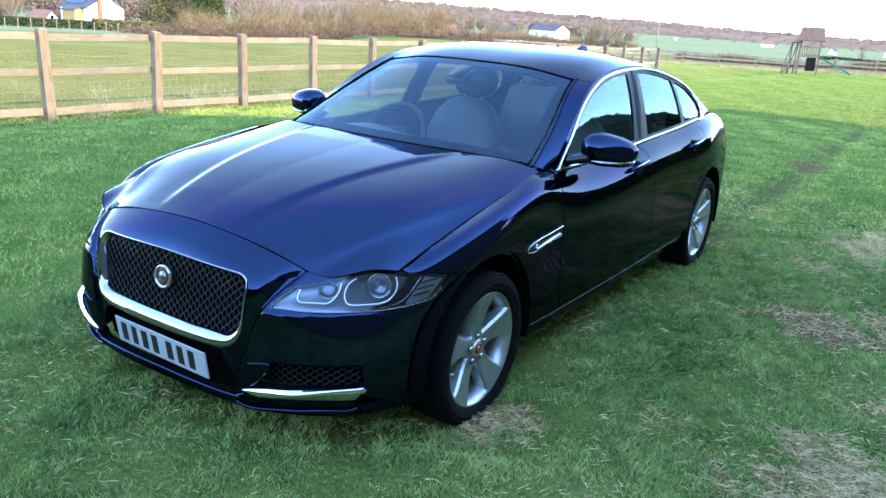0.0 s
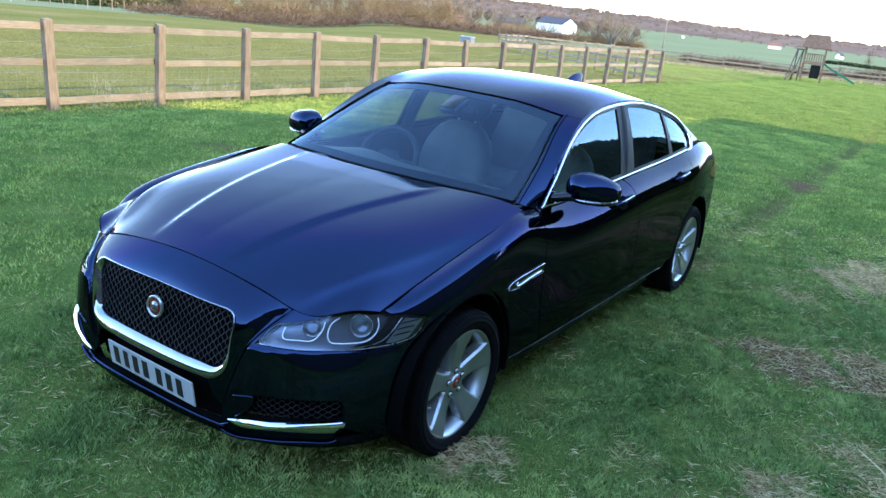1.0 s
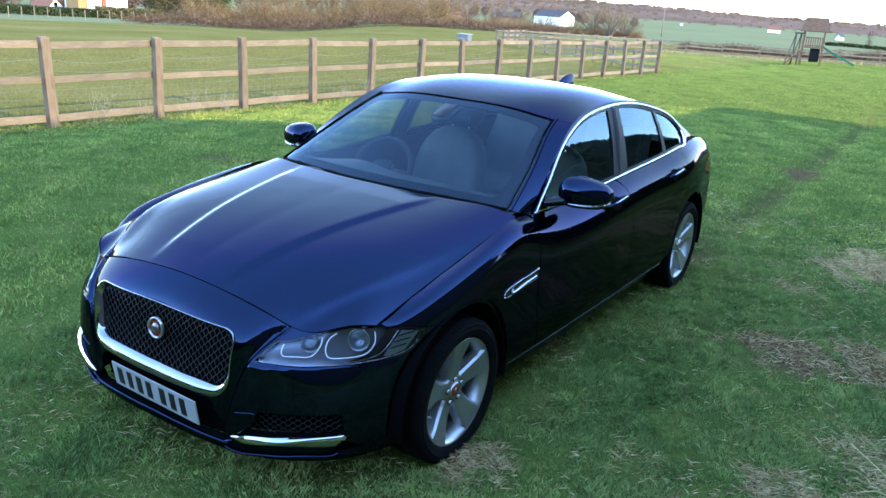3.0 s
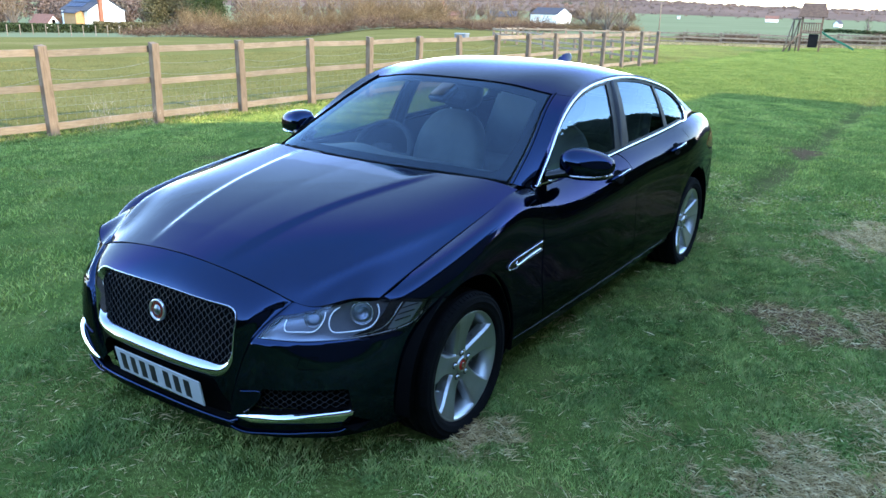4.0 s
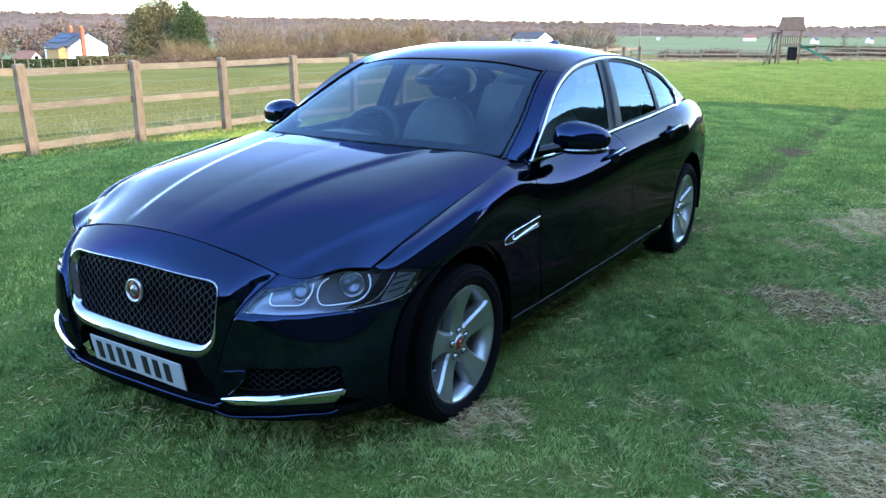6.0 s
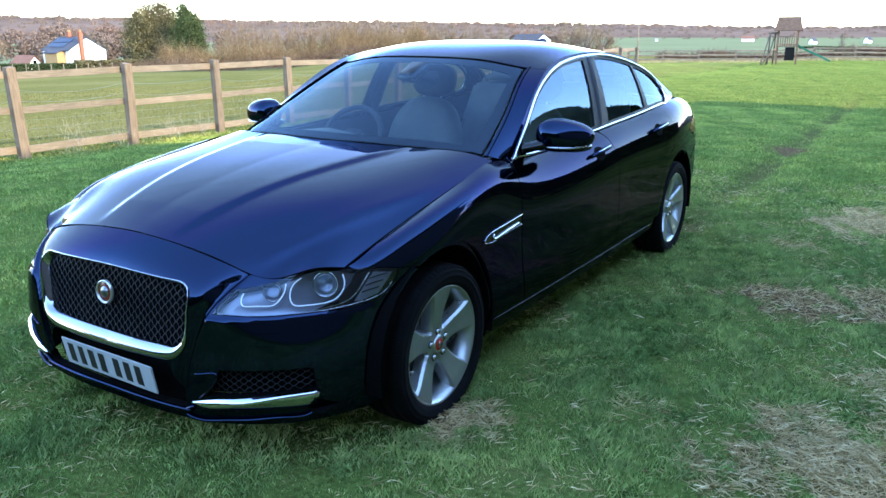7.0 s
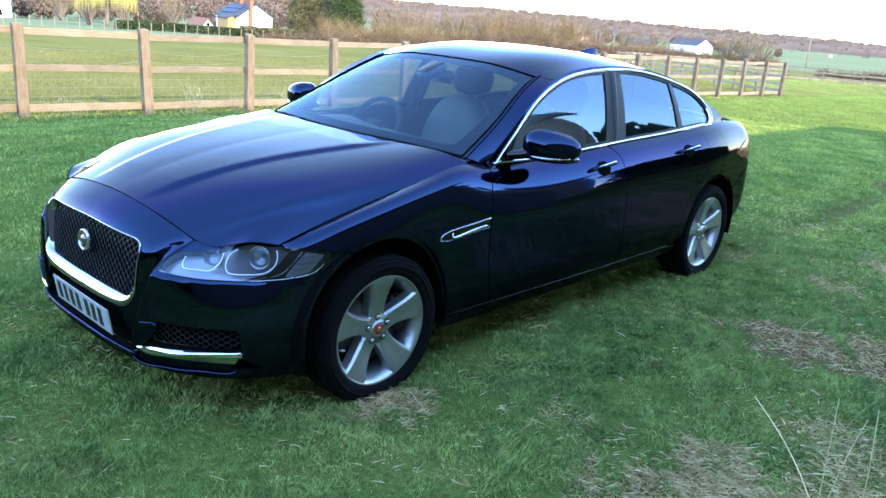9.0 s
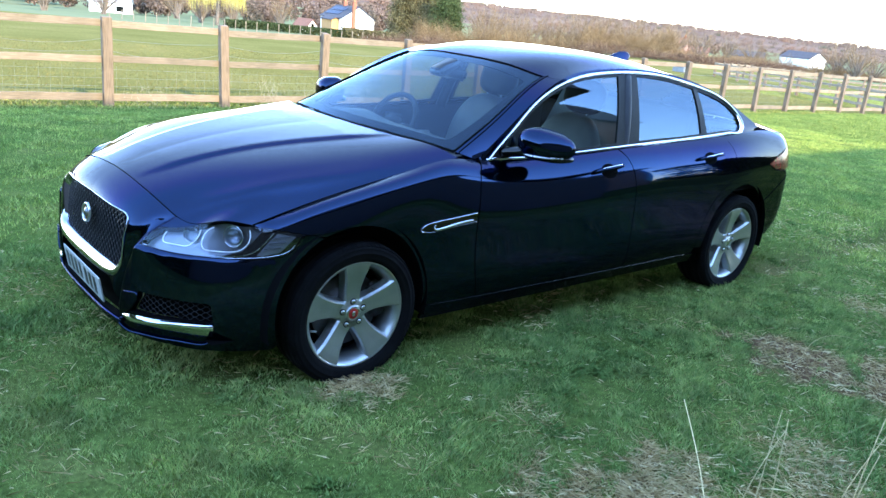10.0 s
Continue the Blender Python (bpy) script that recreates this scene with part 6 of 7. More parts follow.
x, y = cx[pick] + rng.normal(size=17000) * 0.035, cy[pick] + rng.normal(size=17000) * 0.035
blades("clover", x, y, np.full(len(x), 0.022), 0.0045, CLOVER, "dark green clover and weeds in the lawn", 8, 1.6)
x, y, rng = scatter(-1.7, 3.6, -2.2, 6.5, 19000, 13)
w = np.clip(wear(x, y) * np.where((y > 1.4) & (y < 3.2), 0.20, np.where(y > 3.2, 0.6, 1.5)) + 0.008 + 0.055 * np.clip(lump(x * 2.1, y * 2.1, 4) + 0.5 * lump(x * 7, y * 7, 6), 0, 1) + 0.06 * smooth_step(1.4, 2.6, x) + 0.03 * smooth_step(0.7, 1.4, -y), 0, 1)
keep = off_car(x, y) & off_wheel(x, y) & (rng.uniform(0, 1, len(x)) < w)
x, y = x[keep], y[keep]
blades("dry_grass", x, y, 0.020, 0.00045, STRAW, "dead straw-coloured grass in worn patches", 3, 2.6)
x, y, rng = scatter(-15.0, 7.0, 15.0, 51.0, 380, 16)
keep = (x > -8.0) | (y > 29.0)
x, y = x[keep], y[keep]
blades("lawn_grass", x, y, 0.030 + 0.01 * np.clip(lump(x * 2, y * 2, 7), -1, 1), 0.006, blade_mat("far_lawn_blades", (0.195, 0.250, 0.062), (0.222, 0.278, 0.070), (0.255, 0.300, 0.080), 0.35), "mown green grass at the lawn's far end", 6, 1.0, False)
# pale dead grass below the fence at the end of the lawn
t, off, rng = scatter(0, 1, -1.6, 0.4, 7000, 17)
x, y = -16.6 + 42.6 * t, 50.5 + 7.0 * t + off
blades("dry_verge", x, y, np.full(len(x), 0.16), 0.020, blade_mat("dry_verge_blades", (0.20, 0.165, 0.085), (0.30, 0.25, 0.135), (0.40, 0.34, 0.20), 0.5), "pale dead grass below the far fence", 9, 0.8, False)
# rougher growth along the foot of the fence
x, y, rng = scatter(-8.5, -7.75, -3, 24, 900, 14)
blades("fence_grass", x, y, 0.055 * np.ones(len(x)), 0.0038, blade_mat("rough_grass", (0.10, 0.15, 0.035), (0.18, 0.23, 0.06), (0.32, 0.30, 0.13)), "rough unmown grass along the fence", 4, 0.8)
x, y, rng = scatter(-22.0, -8.5, -2, 34, 330, 15)
blades("pasture_grass", x, y, 0.035 * np.ones(len(x)), 0.006, blade_mat("pasture_blades", (0.108, 0.107, 0.036), (0.146, 0.138, 0.049), (0.190, 0.166, 0.070), 0.7), "short pasture grass behind the fence", 5, 1.0, False)


# dry stalks that stand in the worn turf
def stalk(path, r=0.0016):
    ob = tube("dry_stalk", curve(path, 16), np.linspace(r, r * 0.45, 16), STRAW, None, "", 5)
    return tagged(ob, "bleached dry grass stalk standing in worn turf", "stalk", "dry stalks")


stalk(((1.835, 2.255, 0.02), (1.850, 2.300, 0.10), (1.905, 2.380, 0.150), (2.02, 2.50, 0.140)))
stalk(((2.86, -0.22, 0.01), (2.76, -0.14, 0.26), (2.64, -0.03, 0.43), (2.50, 0.11, 0.50), (2.346, 0.284, 0.512)), 0.0026)
for bx, by, tx, ty, h in ((2.74, 0.12, 2.70, 0.20, 0.64), (2.62, 0.10, 2.66, 0.30, 0.56), (2.86, 0.02, 2.95, 0.16, 0.74), (2.91, 0.06, 2.96, 0.10, 0.70), (2.93, 0.03, 2.94, 0.14, 0.78), (2.96, 0.12, 3.02, 0.2, 0.66), (2.55, 0.45, 2.50, 0.62, 0.46)):
    stalk(((bx, by, 0.01), (bx * 0.75 + tx * 0.25, by * 0.75 + ty * 0.25, h * 0.45), (bx * 0.4 + tx * 0.6, by * 0.4 + ty * 0.6, h * 0.8), (tx, ty, h)), 0.0022)


# dead weeds at the foot of the fence
DEAD_WEED = plain("bleached_stems", (0.34, 0.30, 0.235), 0.8, 0, 0.2, 20, spec=0.05)


def weed(x, y, h, seed):
    rng = np.random.default_rng(seed)
    n = 60
    s = np.column_stack((x + rng.normal(size=n) * 0.06, y + rng.normal(size=n) * 0.12, land(np.full(n, x), np.full(n, y))))
    s[20:, 2] += rng.uniform(0.1, 0.8, n - 20) * h
    e = s + rng.normal(size=(n, 3)) * h * (0.14, 0.18, 0.1) + (0, 0, h * 0.36)
    v, f = twigs(s, e, 0.0018, rng)
    return tagged(raw("dead_weed", v, f, DEAD_WEED), "bleached dead weed at the foot of the fence", "weed", kind="stuff")


# ---- trees, hedges and distance ----
def place(az, d):
    """A spot by its bearing to the left of the car's axis and its distance."""
    return EYE0[0] - d * math.sin(radians(az)), EYE0[1] + d * math.cos(radians(az))


def cards(name, centres, size, rng, material, parent=None, label="", aspect=1.0, smooth=False):
    """Many small leaf clumps, each a bent pair of triangles turned at random."""
    C = np.asarray(centres, float)
    n = len(C)
    A = rng.normal(size=(n, 3))
    A /= np.linalg.norm(A, axis=1)[:, None]
    B = rng.normal(size=(n, 3))
    B -= (A * B).sum(1)[:, None] * A
    B /= np.linalg.norm(B, axis=1)[:, None]
    s = (np.broadcast_to(size, (n,)) * rng.uniform(0.6, 1.4, n))[:, None]
    V = np.stack((C - A * s, C + B * s * aspect * 0.6, C + A * s, C - B * s * aspect * 0.6 + np.cross(A, B) * s * 0.5), 1).reshape(-1, 3)
    i = np.arange(n)[:, None] * 4
    F = np.concatenate((i + (0, 1, 2), i + (0, 2, 3)))
    return raw(name, V, F, material, parent, label, smooth)


def twigs(starts, ends, r, rng):
    """Thin three-sided tapering twigs."""
    S, E = np.asarray(starts, float), np.asarray(ends, float)
    n = len(S)
    D = E - S
    D /= np.linalg.norm(D, axis=1)[:, None] + 1e-9
    A = np.cross(D, rng.normal(size=(n, 3)))
    A /= np.linalg.norm(A, axis=1)[:, None] + 1e-9
    B = np.cross(D, A)
    r = np.broadcast_to(r, (n,))[:, None]
    V = np.stack((S + A * r, S - A * 0.5 * r + B * 0.87 * r, S - A * 0.5 * r - B * 0.87 * r, E), 1).reshape(-1, 3)
    i = np.arange(n)[:, None] * 4
    F = np.concatenate((i + (0, 1, 3), i + (1, 2, 3), i + (2, 0, 3)))
    return V, F


def leaf_mat(name, a, b, c):
    m, nt, p = nodes_of(name)
    geo = nt.nodes.new("ShaderNodeNewGeometry")
    col = ramp(nt, geo.outputs["Random Per Island"], (0.0, a), (0.5, b), (1.0, c))
    tone = ramp(nt, noise_at(nt, 0.9, 4), (0.35, (0.72,) * 3), (0.65, (1.2,) * 3))
    nt.links.new(mix(nt, col, tone, 1.0, "MULTIPLY"), p.inputs["Base Color"])
    p.inputs["Roughness"].default_value = 0.8
    p.inputs["Specular IOR Level"].default_value = 0.0
    return m


EVERGREEN = leaf_mat("evergreen_leaves", (0.066, 0.056, 0.026), (0.108, 0.092, 0.044), (0.155, 0.132, 0.068))
CONIFER = leaf_mat("conifer_leaves", (0.028, 0.040, 0.015), (0.052, 0.068, 0.026), (0.080, 0.096, 0.040))
TWIG = leaf_mat("bare_twigs", (0.085, 0.052, 0.025), (0.155, 0.102, 0.052), (0.240, 0.172, 0.092))
BRAMBLE = leaf_mat("bramble_stems", (0.052, 0.032, 0.022), (0.102, 0.064, 0.043), (0.165, 0.115, 0.074))
HEDGE = leaf_mat("clipped_hedge", (0.020, 0.030, 0.012), (0.040, 0.055, 0.022), (0.075, 0.085, 0.04))
WILLOW = leaf_mat("yellow_willow", (0.34, 0.27, 0.05), (0.47, 0.39, 0.09), (0.58, 0.50, 0.17))


def far_wood_mat():
    """Distant leafless wood: stands of russet, grey-brown and a few dark evergreens, paled by haze put into the colour.
    """
    m, nt, p = nodes_of("far_woodland")
    geo = nt.nodes.new("ShaderNodeNewGeometry")
    col = ramp(nt, geo.outputs["Random Per Island"], (0.0, (0.092, 0.066, 0.053)), (0.5, (0.128, 0.092, 0.073)), (1.0, (0.165, 0.122, 0.098)))
    stand = ramp(nt, noise_at(nt, 0.011, 4), (0.30, (0.78, 0.86, 0.86)), (0.50, (1.0, 1.0, 1.0)), (0.70, (1.22, 1.0, 0.86)))
    ever = ramp(nt, noise_at(nt, 0.017, 5, "Object", (1.0, 1.0, 2.0)), (0.60, (0, 0, 0)), (0.66, (0.75,) * 3))
    nt.links.new(mix(nt, mix(nt, col, stand, 1.0, "MULTIPLY"), (0.066, 0.072, 0.048), ever), p.inputs["Base Color"])
    p.inputs["Roughness"].default_value = 0.9
    p.inputs["Specular IOR Level"].default_value = 0.0
    return m


WOOD_FAR = far_wood_mat()
BARK = plain("grey_brown_bark", (0.13, 0.10, 0.075), 0.9, 0, 0.25, 5, 0.6, 30)


def leafy_tree(az, d, height, width, material, label, seed, n=2600, base=0.05, point=0.0):
    """Trunk with limbs, and a crown of leaf clumps gathered round several boughs with gaps between."""
    rng = np.random.default_rng(seed)
    x, y = place(az, d)
    z = float(land(x, y))
    t = tagged(empty("tree", (x, y, z)), label, "tree")
    path = curve(((0, 0, -0.2), (0.1, 0.05, height * 0.3), (-0.05, 0.1, height * 0.8)), 8)
    v, f = tube_mesh(path, np.linspace(height * 0.035, height * 0.008, 8), 8)
    V, F, k = [v], list(f), len(v)
    heads = []
    for i in range(44):
        h = rng.uniform(base, 1.0)
        rad = width * 0.5 * math.sqrt(max(0.05, 1 - ((h - 0.42) / 0.62) ** 2)) * (1 - point * h) * rng.uniform(0.35, 0.95)
        a = rng.uniform(0, 2 * math.pi)
        e = np.array((rad * math.cos(a), rad * math.sin(a), height * h * 0.94))
        heads.append(e)
        v, f = tube_mesh(curve((path[3] * 0.6 + path[5] * 0.4 * h, e * (0.5, 0.5, 0.62) + (0, 0, 0.1), e), 5), np.linspace(height * 0.012, height * 0.003, 5), 4)
        V.append(v)
        F += [tuple(q + k for q in fc) for fc in f]
        k += len(v)
    raw("trunk", np.concatenate(V), F, BARK, t, "", True)
    heads = np.array(heads)
    pick = heads[rng.integers(0, len(heads), n)]
    C = pick + rng.normal(size=(n, 3)) * (width * 0.105, width * 0.105, height * 0.075)
    C[:, 2] = np.maximum(C[:, 2], height * base * 0.5)
    cards("crown", C, height * 0.0125, rng, material, t)
    return t


leafy_tree(51.9, 118, 8.5, 7.8, EVERGREEN, "broad grey-green evergreen oak beyond the field", 21, 26000)
leafy_tree(49.8, 112, 7.9, 4.8, CONIFER, "dark green evergreen tree beyond the field", 22, 19000, 0.04, 0.35)
leafy_tree(53.0, 122, 6.0, 4.4, EVERGREEN, "smaller grey-green evergreen beyond the field", 23, 8000)
leafy_tree(6.6, 300, 5.0, 3.2, CONIFER, "dark conifer by a far cottage", 24, 900, 0.04, 0.3)
leafy_tree(3.8, 330, 4.4, 4.4, EVERGREEN, "dark tree by a far cottage", 25, 800)


def bare_tree(az, d, height, width, label, seed, limbs=70, fine=900, material=None):
    """Leafless tree: forking limbs that end in a haze of twigs."""
    rng = np.random.default_rng(seed)
    x, y = place(az, d)
    t = tagged(empty("bare_tree", (x, y, float(land(x, y)))), label, "tree")
    V, F, k = [], [], 0
    tips = []
    for i in range(limbs):
        a, h0 = rng.uniform(0, 2 * math.pi), rng.uniform(0.0, 0.35) * height
        r = width * 0.5 * math.sqrt(rng.uniform(0.05, 1))
        e = np.array((r * math.cos(a), r * math.sin(a), height * rng.uniform(0.55, 1.0) * (1 - 0.35 * (2 * r / width) ** 2)))
        v, f = tube_mesh(curve(((rng.normal() * 0.1 * width * 0.3, rng.normal() * 0.1 * width * 0.3, h0 * 0.2 - 0.1), e * (0.4, 0.4, 0.5), e), 6), np.linspace(height * 0.012, height * 0.003, 6), 3)
        V.append(v)
        F += [tuple(q + k for q in fc) for fc in f]
        k += len(v)
        tips.append(e)
    raw("trunk", np.concatenate(V), F, BARK, t)
    tips = np.array(tips)
    s = tips[rng.integers(0, limbs, fine)] * rng.uniform(0.55, 1.0, (fine, 1))
    e = s + rng.normal(size=(fine, 3)) * height * 0.075 + (0, 0, height * 0.08)
    v, f = twigs(s, e, height * 0.0022, rng)
    raw("crown", v, f, material or TWIG, t)
    return t


n = 0
for az, d, h, w in ((46.8, 92, 6.2, 5.5), (45.0, 96, 5.6, 5.5), (43.6, 88, 5.3, 4.6), (42.1, 92, 5.0, 4.6), (40.4, 86, 5.2, 5.0), (38.8, 90, 4.8, 4.6), (37.2, 88, 4.6, 4.6), (35.6, 92, 4.5, 4.6),
                    (34.0, 96, 4.2, 4.2), (32.4, 98, 4.0, 4.2), (30.6, 100, 3.6, 4.0), (28.9, 98, 3.3, 4.0), (27.2, 102, 2.4, 3.6), (25.2, 96, 2.0, 3.4), (23.8, 88, 3.7, 4.6), (22.6, 84, 3.9, 4.6), (21.6, 86, 3.2, 3.8),
                    (66.5, 125, 6.5, 6), (64.4, 130, 6.0, 5), (72.5, 120, 6.0, 6), (76, 118, 6.0, 6), (61.5, 190, 7.5, 7), (68.2, 180, 8.0, 7)):
    bare_tree(az, d, h, w, "leafless hedgerow tree with pale brown twigs", 40 + n, 46, 800)
    n += 1


def hedge_row(name, a, b, height, width, count, length, material, label, seed, upright=1.0, r=0.012):
    """Unclipped growth along a line: stems springing from the ground, leaning every way."""
    rng = np.random.default_rng(seed)
    t = rng.uniform(0, 1, count)
    P = np.outer(1 - t, a) + np.outer(t, b)
    side = np.array((-(b[1] - a[1]), b[0] - a[0])) / math.hypot(b[0] - a[0], b[1] - a[1])
    P = P + side * rng.normal(size=(count, 1)) * width * 0.4
    hh = height * np.clip(0.78 + 0.35 * lump(P[:, 0] * 0.5, P[:, 1] * 0.5, seed), 0.62, 1.15) * rng.uniform(0.2, 1.0, count)
    S = np.column_stack((P, land(P[:, 0], P[:, 1]) + hh * 0.55))
    E = S + rng.normal(size=(count, 3)) * length * (1, 1, 0.6) + np.column_stack((np.zeros((count, 2)), hh * 0.45 * upright))
    v, f = twigs(S, E, r, rng)
    return tagged(raw(name, v, f, material), label, "hedge", kind="stuff")


hedge_row("bramble_bank", place(55, 82), place(37, 76), 1.6, 3.0, 7000, 0.45, BRAMBLE, "tangled reddish-brown bramble bank along the field", 61, 0.6, 0.016)
hedge_row("bramble_bank", place(37, 76), place(26, 82), 1.1, 3.0, 6000, 0.45, BRAMBLE, "tangled reddish-brown bramble bank along the field", 62, 0.6, 0.016)
hedge_row("thicket", place(51.5, 85), place(34, 86), 3.2, 4.5, 18500, 0.95, TWIG, "dense leafless thicket of pale brown stems", 63, 0.8, 0.010)
hedge_row("thicket", place(34, 90), place(20.5, 88), 1.15, 4.0, 11000, 0.6, TWIG, "dense leafless thicket of pale brown stems", 64, 0.8, 0.010)
hedge_row("field_hedge", (-16, 54.5), (40, 64), 0.95, 1.2, 30000, 0.20, BRAMBLE, "low brown field hedge behind the far fence", 65, 0.8, 0.012)
def clipped(name, a, b, height, width, count, material, label, seed, size=0.16):
    rng = np.random.default_rng(seed)
    t = rng.uniform(0, 1, count)
    P = np.outer(1 - t, a) + np.outer(t, b)
    side = np.array((-(b[1] - a[1]), b[0] - a[0])) / math.hypot(b[0] - a[0], b[1] - a[1])
    P = P + side * rng.uniform(-0.5, 0.5, (count, 1)) * width
    C = np.column_stack((P, land(P[:, 0], P[:, 1]) + rng.uniform(0, 1, count) ** 0.7 * height))
    return tagged(cards(name, C, size, rng, material), label, "hedge", kind="stuff")


def wood_edge(a0, a1, d, height, depth, count, seed, size=0.5):
    """A leafless wood seen from outside: rounded crowns of fine twig clumps, each its own height."""
    rng = np.random.default_rng(seed)
    m = int((a1 - a0) * math.radians(1) * d / 4.2)
    az, dd, hh = rng.uniform(a0, a1, m), d + rng.uniform(-0.5, 0.5, m) * depth, height * rng.uniform(0.6, 1.05, m)
    k = rng.integers(0, m, count)
    q = rng.normal(size=(count, 3))
    q /= np.linalg.norm(q, axis=1)[:, None]
    q *= rng.uniform(0.55, 1.0, (count, 1))
    x, y = EYE0[0] - dd * np.sin(np.radians(az)), EYE0[1] + dd * np.cos(np.radians(az))
    C = np.stack((x[k] + q[:, 0] * hh[k] * 0.42, y[k] + q[:, 1] * hh[k] * 0.42, land(x[k], y[k]) + hh[k] * (0.52 + 0.48 * q[:, 2])), 1)
    return tagged(cards("wood_edge", C, size, rng, WOOD_FAR), "leafless wood beyond the houses, russet and grey", "woodland", kind="stuff")


wood_edge(47, 82, 200, 7.5, 18, 34000, 66, 0.26)
wood_edge(47, 82, 235, 10.0, 22, 36000, 67, 0.32)
wood_edge(21, 47, 430, 6.0, 40, 20000, 68, 0.5)
clipped("garden_hedge", place(56.5, 104), place(64.8, 98), 0.95, 1.5, 11000, HEDGE, "dark clipped garden hedge below the white house", 71, 0.09)
clipped("shrubs", place(53.0, 106), place(57.0, 104), 1.3, 2.4, 5000, EVERGREEN, "mixed garden shrubs beside the white house", 72, 0.11)
clipped("boundary_hedge", (10.5, 16.5), (12.5, 60), 4.4, 2.0, 14000, HEDGE, "tall dark evergreen hedge along the lawn's sunny side", 75, 0.28)
clipped("boundary_hedge", (-14, -12.5), (12, -14.5), 3.9, 2.0, 15000, HEDGE, "tall dark evergreen hedge across the end of the lawn", 76, 0.28)
clipped("far_hedge", place(2, 270), place(9, 290), 1.0, 3, 3000, HEDGE, "dark hedge across the far field", 73, 0.3)
clipped("far_hedge", place(-6, 250), place(3, 265), 1.0, 3, 3000, HEDGE, "dark hedge across the far field", 74, 0.3)


def woodland(seed):
    """Wooded ridge: ranks of leafless crowns, each a fan of rising stems that end in fine twigs."""
    rng = np.random.default_rng(seed)
    S, E, R = [], [], []
    for rank, (d0, hh) in enumerate(((740, 6.5), (800, 7), (870, 7.5), (950, 8), (1040, 9), (1130, 10), (1230, 11.5))):
        step = 0.24 if rank < 5 else 0.16
        for az in np.arange(-18, 82, step):
            if rank < 2 and az < 23:
                continue
            a, d = az + rng.normal() * step, d0 + rng.normal() * 32
            x, y = place(a, d)
            swell = 1 + 0.16 * math.sin(az * 1.9 + rank) + 0.12 * math.sin(az * 5.3 + 2 * rank)
            h = hh * rng.uniform(0.72, 1.0) * swell * (0.45 if az < 23 else 0.62)
            m = 30
            q = rng.normal(size=(m, 3))
            q /= np.linalg.norm(q, axis=1)[:, None]
            tip = q * (h * 0.80, h * 0.80, h * 0.42) * rng.uniform(0.5, 1.0, (m, 1)) + (0, 0, h * 0.55)
            z = float(land(x, y))
            S.append(tip * (0.7, 0.7, 0.3) + (x, y, z - 4))
            E.append(tip * (1.05, 1.05, 1.10) + rng.normal(size=(m, 3)) * h * 0.06 + (x, y, z))
            R.append(np.full(m, h * 0.10))
    v, f = twigs(np.concatenate(S), np.concatenate(E), np.concatenate(R), rng)
    return tagged(raw("far_woodland", v, f, WOOD_FAR), "leafless brown woodland on the far ridge", "woodland", kind="stuff")


woodland(81)

# yellow weeping willow
x, y = place(65.4, 112)
WL = tagged(empty("willow_tree", (x, y, float(land(x, y)))), "weeping willow with hanging yellow shoots", "tree")
rng = np.random.default_rng(9)
nn = 2600
a, rr = rng.uniform(0, 2 * np.pi, nn), 3.6 * np.sqrt(rng.uniform(0.02, 1, nn))
top = 7.4 - 0.16 * rr ** 2 + rng.normal(size=nn) * 0.4
S = np.column_stack((rr * np.cos(a), rr * np.sin(a), top))
E = S + np.column_stack((rng.normal(size=(nn, 2)) * 0.25, -rng.uniform(1.2, 4.0, nn)))
raw("crown", *twigs(S, E, 0.03, rng), WILLOW, WL)
tv, tf = tube_mesh(curve(((0, 0, -0.2), (0.2, 0, 2.5), (0, 0.1, 5.5)), 8), np.linspace(0.3, 0.08, 8), 8)
raw("trunk", tv, tf, BARK, WL, "", True)


# ---- far buildings ----
ROOF_RED = plain("red_roof_tile", (0.14, 0.075, 0.055), 0.8, 0, 0.2, 3, spec=0.1)
SLATE = plain("grey_slate", (0.052, 0.052, 0.060), 0.8, 0, 0.15, 3, spec=0.1)
TAN = plain("tan_boarding", (0.34, 0.19, 0.08), 0.8, 0, 0.15, 4, spec=0.1)
STACK = plain("orange_red_brick", (0.235, 0.085, 0.048), 0.85, 0, 0.2, 3, spec=0.1)
PANEL = plain("blue_black_panel", (0.022, 0.030, 0.058), 0.5, 0, 0.1, 3, spec=0.1)
SHEET = plain("pale_roof_sheet", (0.26, 0.28, 0.31), 0.7, 0, 0.1, 2, spec=0.1)


